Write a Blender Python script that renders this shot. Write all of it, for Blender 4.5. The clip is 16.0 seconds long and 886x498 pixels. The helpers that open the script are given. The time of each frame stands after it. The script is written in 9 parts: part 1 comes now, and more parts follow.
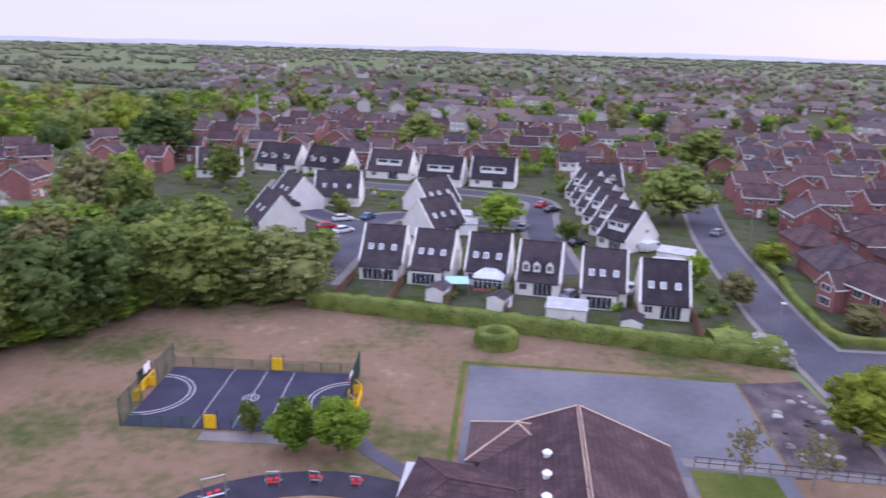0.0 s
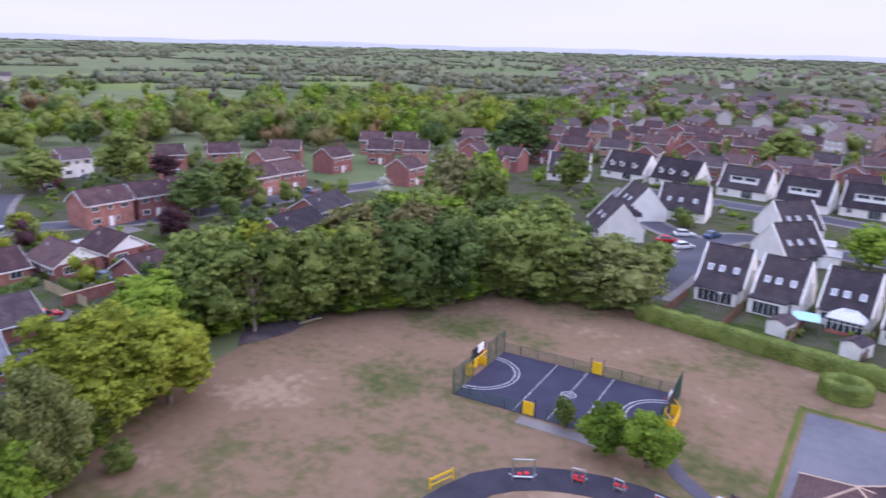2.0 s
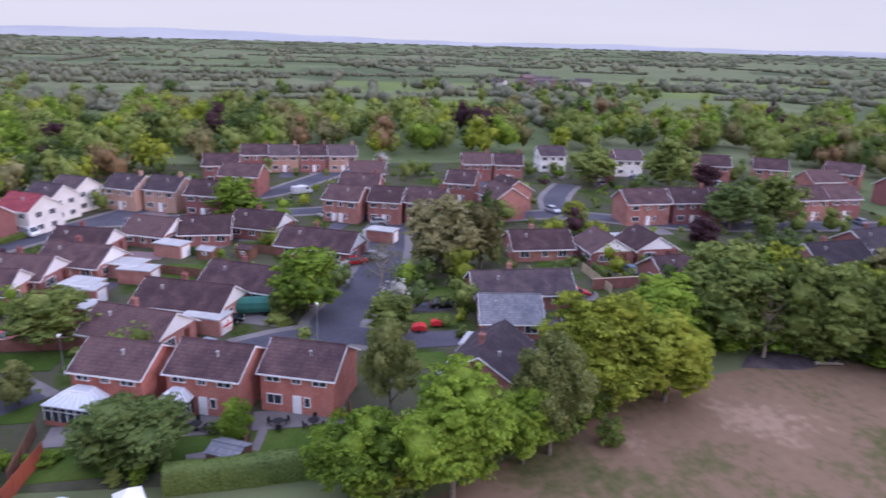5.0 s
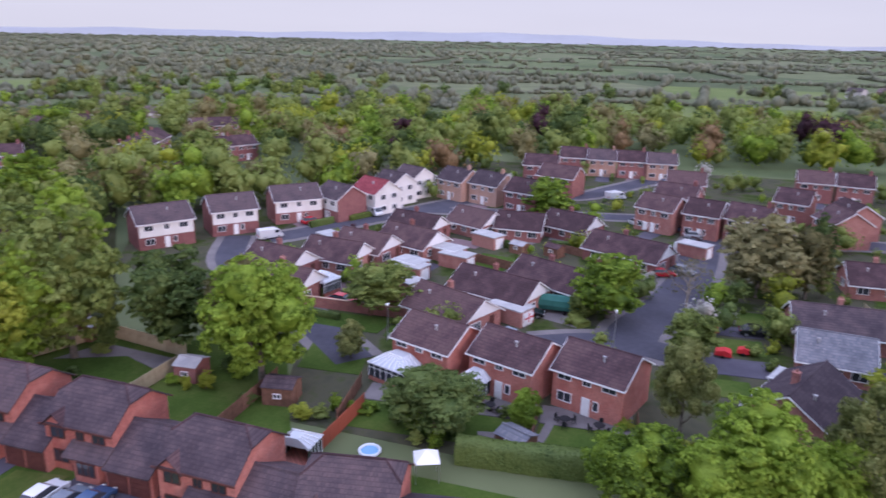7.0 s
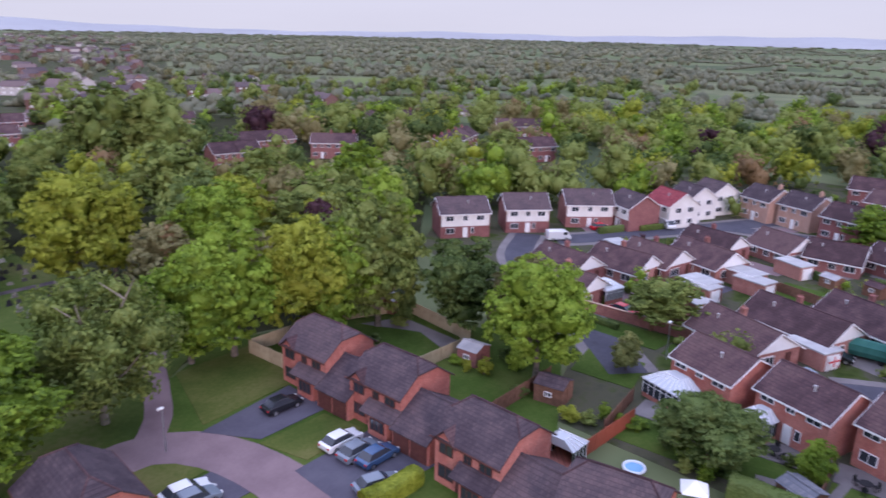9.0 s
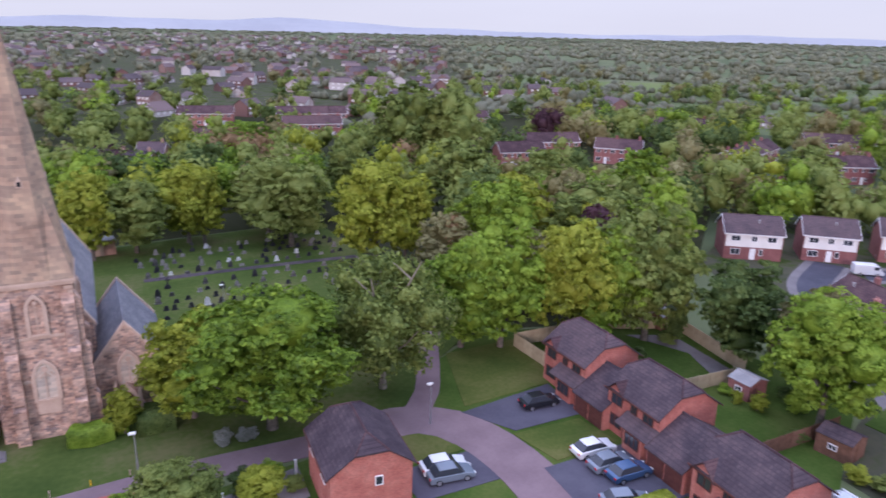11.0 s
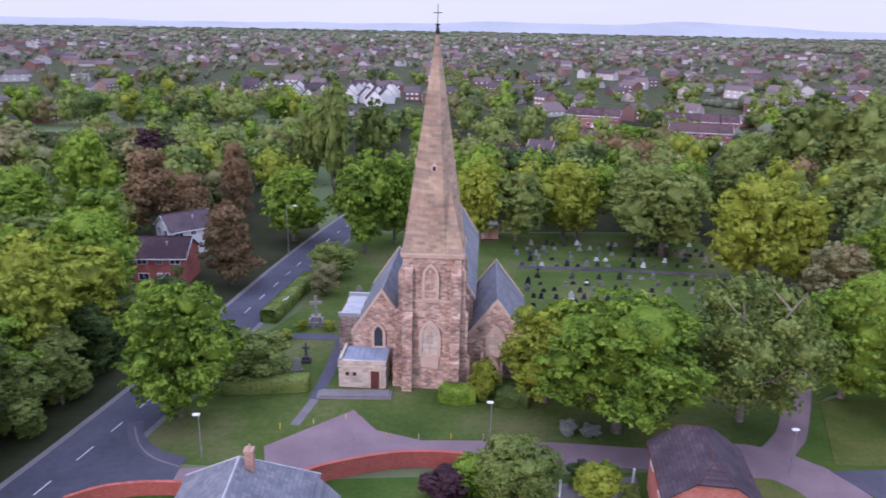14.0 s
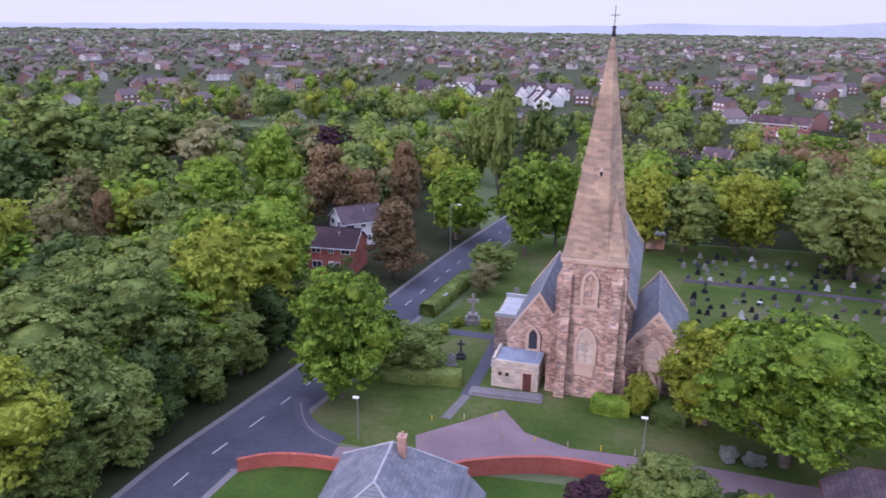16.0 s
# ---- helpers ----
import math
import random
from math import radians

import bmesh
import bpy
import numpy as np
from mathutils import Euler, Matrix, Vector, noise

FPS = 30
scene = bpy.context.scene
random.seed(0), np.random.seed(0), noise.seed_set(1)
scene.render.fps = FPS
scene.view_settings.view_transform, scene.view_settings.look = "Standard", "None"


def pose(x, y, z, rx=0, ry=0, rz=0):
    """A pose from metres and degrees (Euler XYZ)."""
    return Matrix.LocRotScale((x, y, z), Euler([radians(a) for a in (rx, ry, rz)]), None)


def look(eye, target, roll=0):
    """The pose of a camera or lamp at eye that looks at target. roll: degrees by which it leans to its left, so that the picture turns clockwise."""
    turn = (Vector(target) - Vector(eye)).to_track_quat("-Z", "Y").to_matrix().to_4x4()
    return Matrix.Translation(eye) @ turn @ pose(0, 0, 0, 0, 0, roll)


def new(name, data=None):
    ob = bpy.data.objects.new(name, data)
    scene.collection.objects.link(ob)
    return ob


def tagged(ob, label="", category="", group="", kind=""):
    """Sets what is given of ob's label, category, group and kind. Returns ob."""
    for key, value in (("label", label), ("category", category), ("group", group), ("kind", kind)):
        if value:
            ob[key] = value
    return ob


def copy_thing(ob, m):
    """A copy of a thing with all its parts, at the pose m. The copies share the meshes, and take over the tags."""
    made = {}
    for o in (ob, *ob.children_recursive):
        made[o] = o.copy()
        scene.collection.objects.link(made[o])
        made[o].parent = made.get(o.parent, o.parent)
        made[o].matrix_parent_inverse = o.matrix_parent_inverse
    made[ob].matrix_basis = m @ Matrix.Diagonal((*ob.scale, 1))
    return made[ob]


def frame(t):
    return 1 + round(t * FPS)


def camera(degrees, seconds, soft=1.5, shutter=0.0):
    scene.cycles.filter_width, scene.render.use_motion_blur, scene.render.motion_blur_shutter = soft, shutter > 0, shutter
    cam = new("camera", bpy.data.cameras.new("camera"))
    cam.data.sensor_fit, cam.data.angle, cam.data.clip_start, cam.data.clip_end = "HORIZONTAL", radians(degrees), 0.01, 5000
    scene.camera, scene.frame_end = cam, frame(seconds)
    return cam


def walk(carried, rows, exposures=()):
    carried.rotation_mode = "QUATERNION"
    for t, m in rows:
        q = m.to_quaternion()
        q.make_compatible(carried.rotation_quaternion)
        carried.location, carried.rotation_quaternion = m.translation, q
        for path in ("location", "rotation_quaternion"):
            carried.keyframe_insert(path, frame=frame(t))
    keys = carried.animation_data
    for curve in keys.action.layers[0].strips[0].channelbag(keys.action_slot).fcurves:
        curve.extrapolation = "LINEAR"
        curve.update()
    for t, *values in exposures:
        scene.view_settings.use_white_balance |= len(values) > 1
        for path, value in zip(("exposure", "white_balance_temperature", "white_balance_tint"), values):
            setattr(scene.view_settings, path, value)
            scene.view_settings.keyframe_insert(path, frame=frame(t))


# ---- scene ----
cam = camera(63.82, 16.0, soft=1.55, shutter=0.5)
PATH = [
    (0, (-0.00, 0.00, 37.32), (-13.65, 95.16, 9.78), 1.63),
    (0.5, (0.08, -0.39, 37.40), (-25.01, 92.39, 9.77), 1.47),
    (1, (0.20, -0.77, 37.49), (-35.83, 88.34, 9.87), 1.53),
    (1.5, (0.37, -1.13, 37.59), (-46.01, 83.01, 9.87), 1.55),
    (2, (0.60, -1.44, 37.72), (-55.58, 76.48, 9.93), 1.58),
    (2.5, (0.87, -1.73, 37.83), (-64.63, 68.49, 9.95), 1.69),
    (3, (1.15, -2.02, 37.93), (-72.97, 58.99, 9.93), 1.62),
    (3.5, (1.42, -2.26, 38.01), (-79.84, 48.78, 9.89), 1.67),
    (4, (1.66, -2.42, 38.07), (-85.09, 38.53, 9.82), 1.61),
    (4.5, (1.87, -2.51, 38.13), (-88.94, 28.42, 9.88), 1.42),
    (5, (2.09, -2.56, 38.19), (-91.66, 17.65, 9.83), 1.54),
    (7.5, (3.24, -2.66, 38.65), (-87.15, -34.16, 9.74), 1.21),
    (8, (3.47, -2.70, 38.75), (-83.16, -43.38, 9.77), 1.31),
    (8.5, (3.67, -2.74, 38.83), (-78.39, -51.93, 9.73), 1.39),
    (9, (3.86, -2.76, 38.91), (-72.81, -59.93, 9.72), 1.33),
    (9.5, (4.04, -2.76, 38.98), (-66.49, -67.29, 9.63), 1.36),
    (10, (4.20, -2.75, 39.03), (-59.49, -73.99, 9.56), 1.34),
    (12.5, (4.87, -2.62, 39.17), (-19.91, -94.78, 9.28), 1.30),
    (13, (5.00, -2.58, 39.18), (-11.36, -96.57, 9.21), 1.13),
    (13.5, (5.11, -2.51, 39.19), (-3.25, -97.53, 9.17), 1.08),
    (14, (5.20, -2.43, 39.21), (4.01, -97.80, 9.13), 1.04),
    (14.5, (5.26, -2.36, 39.22), (10.07, -97.62, 9.17), 0.88),
    (15, (5.30, -2.29, 39.22), (15.79, -97.08, 9.17), 0.88),
    (15.5, (5.31, -2.23, 39.22), (21.48, -96.22, 9.14), 0.86),
    (16, (5.32, -2.17, 39.22), (26.22, -95.23, 9.17), 0.69),
]
walk(cam, [(t, look(eye, target, roll)) for t, eye, target, roll in PATH],
     exposures=[(0.0, 0.36, 5700, 30), (3.0, 0.46, 5560, 27), (5.0, 0.15, 5560, 30), (9.0, 0.08, 5540, 30), (12.5, 0.27, 5440, 27), (16.0, 0.31, 5420, 32)])

# ---- world and sun: high thin cloud, a low veiled evening sun ----
SUN_AZ, SUN_EL = 40.0, 14.0          # degrees clockwise from +y, degrees up
world = bpy.data.worlds.new("evening_sky")
scene.world = world
world.use_nodes = True
wn, wl = world.node_tree.nodes, world.node_tree.links
wn.clear()
w_out = wn.new("ShaderNodeOutputWorld")
w_bg = wn.new("ShaderNodeBackground")
w_sky = wn.new("ShaderNodeTexSky")
w_sky.sky_type, w_sky.sun_disc = "NISHITA", False
w_sky.sun_elevation, w_sky.sun_rotation = radians(SUN_EL), radians(SUN_AZ)
w_co = wn.new("ShaderNodeTexCoord")
w_sep = wn.new("ShaderNodeSeparateXYZ")
w_map = wn.new("ShaderNodeMapping")
w_map.inputs["Scale"].default_value = (1.0, 1.0, 7.0)
w_noise = wn.new("ShaderNodeTexNoise")
w_noise.inputs["Scale"].default_value, w_noise.inputs["Detail"].default_value = 2.2, 5.0
w_ramp = wn.new("ShaderNodeValToRGB")
w_ramp.color_ramp.elements[0].position, w_ramp.color_ramp.elements[0].color = 0.0, (0.745, 0.735, 0.675, 1)
w_ramp.color_ramp.elements[1].position, w_ramp.color_ramp.elements[1].color = 0.10, (0.73, 0.73, 0.695, 1)
w_top = w_ramp.color_ramp.elements.new(0.75)      # thin cloud is brightest overhead
w_top.color = (1.60, 1.72, 2.0, 1)
w_cl = wn.new("ShaderNodeMixRGB")
w_cl.blend_type = "MULTIPLY"
w_cl.inputs[0].default_value = 0.14
w_sk = wn.new("ShaderNodeMixRGB")
w_sk.blend_type = "MULTIPLY"
w_sk.inputs[0].default_value = 1.0
w_sk.inputs[2].default_value = (0.1, 0.1, 0.1, 1)
w_mix = wn.new("ShaderNodeMixRGB")
w_mix.inputs[0].default_value = 0.96
wl.new(w_co.outputs["Generated"], w_sep.inputs[0])
wl.new(w_co.outputs["Generated"], w_map.inputs[0])
wl.new(w_map.outputs[0], w_noise.inputs["Vector"])
wl.new(w_sep.outputs["Z"], w_ramp.inputs[0])
wl.new(w_ramp.outputs[0], w_cl.inputs[1])
wl.new(w_noise.outputs["Fac"], w_cl.inputs[2])
wl.new(w_sky.outputs[0], w_sk.inputs[1])
wl.new(w_sk.outputs[0], w_mix.inputs[1])
wl.new(w_cl.outputs[0], w_mix.inputs[2])
wl.new(w_mix.outputs[0], w_bg.inputs["Color"])
w_bg.inputs["Strength"].default_value = 1.0
wl.new(w_bg.outputs[0], w_out.inputs["Surface"])

sun_data = bpy.data.lights.new("sun", "SUN")
sun_data.energy, sun_data.angle, sun_data.color = 1.35, radians(14), (1.0, 0.78, 0.66)
sun = new("sun", sun_data)
sa, se = radians(SUN_AZ), radians(SUN_EL)
SUN_DIR = Vector((math.sin(sa) * math.cos(se), math.cos(sa) * math.cos(se), math.sin(se)))
sun.matrix_world = look(SUN_DIR * 300, (0, 0, 0))

# ---- materials ----
MATS = {}


def surface(name, colors, scale=1.0, rough=0.85, fine=12.0, bump=0.02, spec=0.09, metal=0.0, island=0.0, object_random=0.0, kind="noise", size=(0.6, 0.3), contrast=1.0):
    """A material whose colour runs over the given colours by noise at two scales, or by courses of bricks, slates or planks."""
    if name in MATS:
        return MATS[name]
    mat = bpy.data.materials.new(name)
    mat.use_nodes = True
    nt = mat.node_tree
    n, l = nt.nodes, nt.links
    bs = n["Principled BSDF"]
    bs.inputs["Roughness"].default_value, bs.inputs["Metallic"].default_value = rough, metal
    bs.inputs["Specular IOR Level"].default_value = spec
    co = n.new("ShaderNodeTexCoord")
    big = n.new("ShaderNodeTexNoise")
    big.inputs["Scale"].default_value, big.inputs["Detail"].default_value = scale, 4.0
    small = n.new("ShaderNodeTexNoise")
    small.inputs["Scale"].default_value, small.inputs["Detail"].default_value = fine, 3.0
    l.new(co.outputs["Object"], big.inputs["Vector"])
    l.new(co.outputs["Object"], small.inputs["Vector"])
    ad = n.new("ShaderNodeMath")
    ad.operation = "MULTIPLY_ADD"
    ad.inputs[1].default_value, ad.inputs[2].default_value = 0.35, -0.175
    l.new(small.outputs["Fac"], ad.inputs[0])
    fac = n.new("ShaderNodeMath")
    fac.operation = "ADD"
    l.new(big.outputs["Fac"], fac.inputs[0])
    l.new(ad.outputs[0], fac.inputs[1])
    last = fac.outputs[0]
    if island or object_random:
        info = n.new("ShaderNodeNewGeometry") if island else n.new("ShaderNodeObjectInfo")
        out = info.outputs["Random Per Island"] if island else info.outputs["Random"]
        m2 = n.new("ShaderNodeMath")
        m2.operation = "MULTIPLY_ADD"
        m2.inputs[1].default_value, m2.inputs[2].default_value = (island or object_random), -(island or object_random) / 2
        l.new(out, m2.inputs[0])
        a2 = n.new("ShaderNodeMath")
        a2.operation = "ADD"
        l.new(last, a2.inputs[0])
        l.new(m2.outputs[0], a2.inputs[1])
        last = a2.outputs[0]
    ramp = n.new("ShaderNodeValToRGB")
    els = ramp.color_ramp.elements
    lo, hi = 0.3, 0.7
    for i, c in enumerate(colors):
        p = lo + (hi - lo) * i / max(1, len(colors) - 1)
        e = els[i] if i < 2 else els.new(p)
        e.position, e.color = p, (*c, 1)
    l.new(last, ramp.inputs[0])
    col, height = ramp.outputs[0], small.outputs["Fac"]
    if kind in ("courses", "slates"):
        br = n.new("ShaderNodeTexBrick")
        br.inputs["Scale"].default_value = 1.0
        br.inputs["Brick Width"].default_value, br.inputs["Row Height"].default_value = size
        br.inputs["Mortar Size"].default_value = 0.012 if kind == "courses" else 0.02
        br.inputs["Color1"].default_value = (1 + 0.18 * contrast, 1 + 0.12 * contrast, 1 + 0.08 * contrast, 1)
        br.inputs["Color2"].default_value = (1 - 0.28 * contrast, 1 - 0.26 * contrast, 1 - 0.22 * contrast, 1)
        br.inputs["Mortar"].default_value = (0.95, 0.95, 0.95, 1) if kind == "courses" else (0.72, 0.72, 0.72, 1)
        # lay the courses level on walls of any facing: run along x + y, rise along z
        sp = n.new("ShaderNodeSeparateXYZ")
        l.new(co.outputs["Object"], sp.inputs[0])
        sm = n.new("ShaderNodeMath")
        l.new(sp.outputs["X"], sm.inputs[0])
        l.new(sp.outputs["Y"], sm.inputs[1])
        cb = n.new("ShaderNodeCombineXYZ")
        if kind == "courses":
            l.new(sm.outputs[0], cb.inputs["X"])
        else:
            l.new(sp.outputs["X"], cb.inputs["X"])
        l.new(sp.outputs["Z"], cb.inputs["Y"])
        l.new(cb.outputs[0], br.inputs["Vector"])
        mx = n.new("ShaderNodeMixRGB")
        mx.blend_type = "MULTIPLY"
        mx.inputs[0].default_value = 1.0
        l.new(col, mx.inputs[1])
        l.new(br.outputs["Color"], mx.inputs[2])
        col = mx.outputs[0]
        h2 = n.new("ShaderNodeMath")
        h2.operation = "SUBTRACT"
        l.new(height, h2.inputs[0])
        l.new(br.outputs["Fac"], h2.inputs[1])
        height = h2.outputs[0]
    l.new(col, bs.inputs["Base Color"])
    if bump:
        bp = n.new("ShaderNodeBump")
        bp.inputs["Distance"].default_value, bp.inputs["Strength"].default_value = bump, 0.6
        l.new(height, bp.inputs["Height"])
        l.new(bp.outputs[0], bs.inputs["Normal"])
    MATS[name] = mat
    return mat


def foliage(name, dark, mid, light, through_light=0.28):
    """Leaves: colour by leaf, by tree and by patches in the crown; light passes through."""
    if name in MATS:
        return MATS[name]
    mat = bpy.data.materials.new(name)
    mat.use_nodes = True
    n, l = mat.node_tree.nodes, mat.node_tree.links
    n.clear()
    out = n.new("ShaderNodeOutputMaterial")
    geo, info, co = n.new("ShaderNodeNewGeometry"), n.new("ShaderNodeObjectInfo"), n.new("ShaderNodeTexCoord")
    nz = n.new("ShaderNodeTexNoise")
    nz.inputs["Scale"].default_value, nz.inputs["Detail"].default_value = 0.45, 3.0
    l.new(geo.outputs["Position"], nz.inputs["Vector"])
    fine = n.new("ShaderNodeTexNoise")
    fine.inputs["Scale"].default_value, fine.inputs["Detail"].default_value = 3.2, 4.0
    l.new(geo.outputs["Position"], fine.inputs["Vector"])
    both = n.new("ShaderNodeMath")
    both.operation = "MULTIPLY_ADD"
    both.inputs[1].default_value = 0.42
    l.new(fine.outputs["Fac"], both.inputs[0])
    l.new(nz.outputs["Fac"], both.inputs[2])
    off = n.new("ShaderNodeMath")
    off.operation = "SUBTRACT"
    off.inputs[1].default_value = 0.16
    l.new(both.outputs[0], off.inputs[0])
    a = n.new("ShaderNodeMath")
    a.operation = "MULTIPLY_ADD"
    a.inputs[1].default_value = 0.34
    l.new(geo.outputs["Random Per Island"], a.inputs[0])
    l.new(off.outputs[0], a.inputs[2])
    relief = n.new("ShaderNodeBump")
    relief.inputs["Distance"].default_value, relief.inputs["Strength"].default_value = 0.35, 0.9
    l.new(fine.outputs["Fac"], relief.inputs["Height"])
    b = n.new("ShaderNodeMath")
    b.operation = "MULTIPLY_ADD"
    b.inputs[1].default_value = 0.3
    l.new(info.outputs["Random"], b.inputs[0])
    l.new(a.outputs[0], b.inputs[2])
    ramp = n.new("ShaderNodeValToRGB")
    els = ramp.color_ramp.elements
    els[0].position, els[0].color = 0.45, (*dark, 1)
    els[1].position, els[1].color = 0.80, (*mid, 1)
    e = els.new(1.0)
    e.color = (*light, 1)
    l.new(b.outputs[0], ramp.inputs[0])
    df, tr, gl = n.new("ShaderNodeBsdfDiffuse"), n.new("ShaderNodeBsdfTranslucent"), n.new("ShaderNodeBsdfGlossy")
    gl.inputs["Roughness"].default_value = 0.55
    l.new(relief.outputs[0], df.inputs["Normal"])
    l.new(relief.outputs[0], tr.inputs["Normal"])
    gl.inputs["Color"].default_value = (0.7, 0.75, 0.8, 1)
    l.new(ramp.outputs[0], df.inputs["Color"])
    l.new(ramp.outputs[0], tr.inputs["Color"])
    m1, m2 = n.new("ShaderNodeMixShader"), n.new("ShaderNodeMixShader")
    m1.inputs[0].default_value, m2.inputs[0].default_value = through_light, 0.015
    l.new(df.outputs[0], m1.inputs[1])
    l.new(tr.outputs[0], m1.inputs[2])
    l.new(m1.outputs[0], m2.inputs[1])
    l.new(gl.outputs[0], m2.inputs[2])
    l.new(m2.outputs[0], out.inputs["Surface"])
    MATS[name] = mat
    return mat


LEAF = {
    "bright": foliage("leaf_bright", (0.049, 0.092, 0.009), (0.151, 0.241, 0.018), (0.267, 0.386, 0.038)),
    "mid": foliage("leaf_mid", (0.056, 0.083, 0.016), (0.145, 0.193, 0.037), (0.244, 0.297, 0.071)),
    "dark": foliage("leaf_dark", (0.030, 0.054, 0.012), (0.077, 0.121, 0.027), (0.139, 0.193, 0.049)),
    "yellow": foliage("leaf_yellow", (0.077, 0.096, 0.010), (0.215, 0.260, 0.019), (0.348, 0.392, 0.041)),
    "pale": foliage("leaf_pale", (0.12, 0.118, 0.045), (0.21, 0.198, 0.080), (0.31, 0.29, 0.13)),
    "willow": foliage("leaf_willow", (0.072, 0.094, 0.024), (0.168, 0.196, 0.054), (0.273, 0.297, 0.097)),
    "rust": foliage("leaf_rust", (0.09, 0.066, 0.028), (0.20, 0.130, 0.058), (0.29, 0.195, 0.095)),
    "redbrown": foliage("leaf_redbrown", (0.08, 0.078, 0.028), (0.160, 0.148, 0.052), (0.24, 0.215, 0.085)),
    "purple": foliage("leaf_purple", (0.035, 0.016, 0.022), (0.06, 0.026, 0.034), (0.09, 0.042, 0.05)),
    "white": foliage("leaf_blossom", (0.22, 0.24, 0.17), (0.42, 0.42, 0.36), (0.62, 0.60, 0.55)),
}
# distant leaves paled and greyed: haze is put into the leaf colour
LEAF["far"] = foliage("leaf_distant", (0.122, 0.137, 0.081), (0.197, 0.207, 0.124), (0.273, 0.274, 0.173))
LEAF["fardark"] = foliage("leaf_distant_hazed_dark", (0.099, 0.112, 0.069), (0.151, 0.162, 0.103), (0.209, 0.215, 0.140))
BARK = surface("bark", [(0.10, 0.085, 0.07), (0.19, 0.165, 0.135)], 3, fine=20, bump=0.03)
BARE = surface("bare_limb", [(0.21, 0.185, 0.145), (0.32, 0.28, 0.22)], 2, fine=18)
BRICK = surface("red_brick", [(0.363, 0.125, 0.097), (0.433, 0.165, 0.128), (0.484, 0.210, 0.164)], 0.7, kind="courses", size=(0.225, 0.075), bump=0.008, object_random=0.3)
BRICK_DK = surface("brown_brick", [(0.239, 0.105, 0.099), (0.303, 0.142, 0.129)], 0.7, kind="courses", size=(0.225, 0.075), bump=0.008, object_random=0.4)
BRICK_MID = surface("weathered_brick", [(0.27, 0.122, 0.105), (0.335, 0.158, 0.132), (0.40, 0.205, 0.17)], 0.7, kind="courses", size=(0.225, 0.075), bump=0.008, object_random=0.6)
BRICK_LT = surface("buff_brick", [(0.40, 0.24, 0.18), (0.47, 0.31, 0.24)], 0.7, kind="courses", size=(0.225, 0.075), bump=0.008, object_random=0.4)
RENDERED = surface("white_render", [(0.66, 0.64, 0.60), (0.78, 0.76, 0.72)], 0.5, fine=6, bump=0.004, object_random=0.2)
UPVC = surface("white_plastic", [(0.74, 0.74, 0.74), (0.80, 0.80, 0.79)], 2, rough=0.4, bump=0)
TILE = surface("roof_tile_brown", [(0.062, 0.039, 0.043), (0.092, 0.057, 0.062), (0.124, 0.079, 0.078)], 0.5, kind="slates", size=(0.33, 0.22), bump=0.03, fine=5, object_random=0.45, contrast=0.6)
TILE_GR = surface("roof_tile_grey", [(0.061, 0.047, 0.055), (0.085, 0.066, 0.074), (0.118, 0.087, 0.091)], 0.5, kind="slates", size=(0.33, 0.22), bump=0.03, fine=5, object_random=0.4, contrast=0.6)
TILE_DK = surface("roof_tile_dark", [(0.041, 0.034, 0.041), (0.057, 0.047, 0.055), (0.078, 0.063, 0.069)], 0.5, kind="slates", size=(0.33, 0.22), bump=0.03, fine=5, object_random=0.35, contrast=0.6)
TILE_RED = surface("roof_tile_red", [(0.22, 0.05, 0.06), (0.30, 0.075, 0.085)], 0.5, kind="slates", size=(0.33, 0.22), bump=0.03, fine=5)
TILE_BL = surface("roof_tile_bluegrey", [(0.15, 0.155, 0.175), (0.21, 0.215, 0.24)], 0.5, kind="slates", size=(0.33, 0.22), bump=0.03, fine=5)
SLATE = surface("church_slate", [(0.13, 0.135, 0.155), (0.18, 0.185, 0.205), (0.24, 0.24, 0.255)], 0.35, kind="slates", size=(0.4, 0.25), bump=0.02, fine=5, rough=0.6, spec=0.3)
STONE = surface("church_stone", [(0.25, 0.165, 0.125), (0.40, 0.275, 0.205), (0.52, 0.385, 0.295), (0.34, 0.225, 0.172)], 0.45, kind="courses", size=(0.52, 0.24), bump=0.05, fine=2.6, contrast=1.7)
STONE_SP = surface("spire_stone", [(0.27, 0.19, 0.135), (0.37, 0.27, 0.19), (0.46, 0.345, 0.23)], 0.25, kind="courses", size=(0.8, 0.36), bump=0.03, fine=1.2, contrast=1.0)
STONE_DR = surface("dressed_stone", [(0.45, 0.326, 0.243), (0.568, 0.43, 0.331)], 0.6, fine=4, bump=0.01)
STONE_PALE = surface("pale_stone", [(0.45, 0.39, 0.31), (0.55, 0.48, 0.39)], 0.6, kind="courses", size=(0.7, 0.33), bump=0.015, fine=3)
LEAD = surface("lead_roof", [(0.22, 0.25, 0.31), (0.31, 0.34, 0.40)], 0.6, rough=0.45, bump=0.004)
FELT = surface("flat_roof_felt", [(0.30, 0.30, 0.31), (0.42, 0.41, 0.41)], 0.6, fine=5, bump=0.004)
FELT_LT = surface("pale_flat_roof", [(0.34, 0.34, 0.34), (0.47, 0.465, 0.455)], 0.6, fine=5, bump=0.004)
WOOD = surface("brown_timber", [(0.14, 0.075, 0.05), (0.22, 0.12, 0.08)], 2, fine=14, object_random=0.3)
PALE_WOOD = surface("pale_fence_timber", [(0.33, 0.27, 0.17), (0.45, 0.38, 0.25)], 1.2, fine=9, object_random=0.3)
DOOR_BROWN = surface("brown_door_paint", [(0.085, 0.035, 0.03), (0.12, 0.05, 0.04)], 2, rough=0.5, bump=0.002)
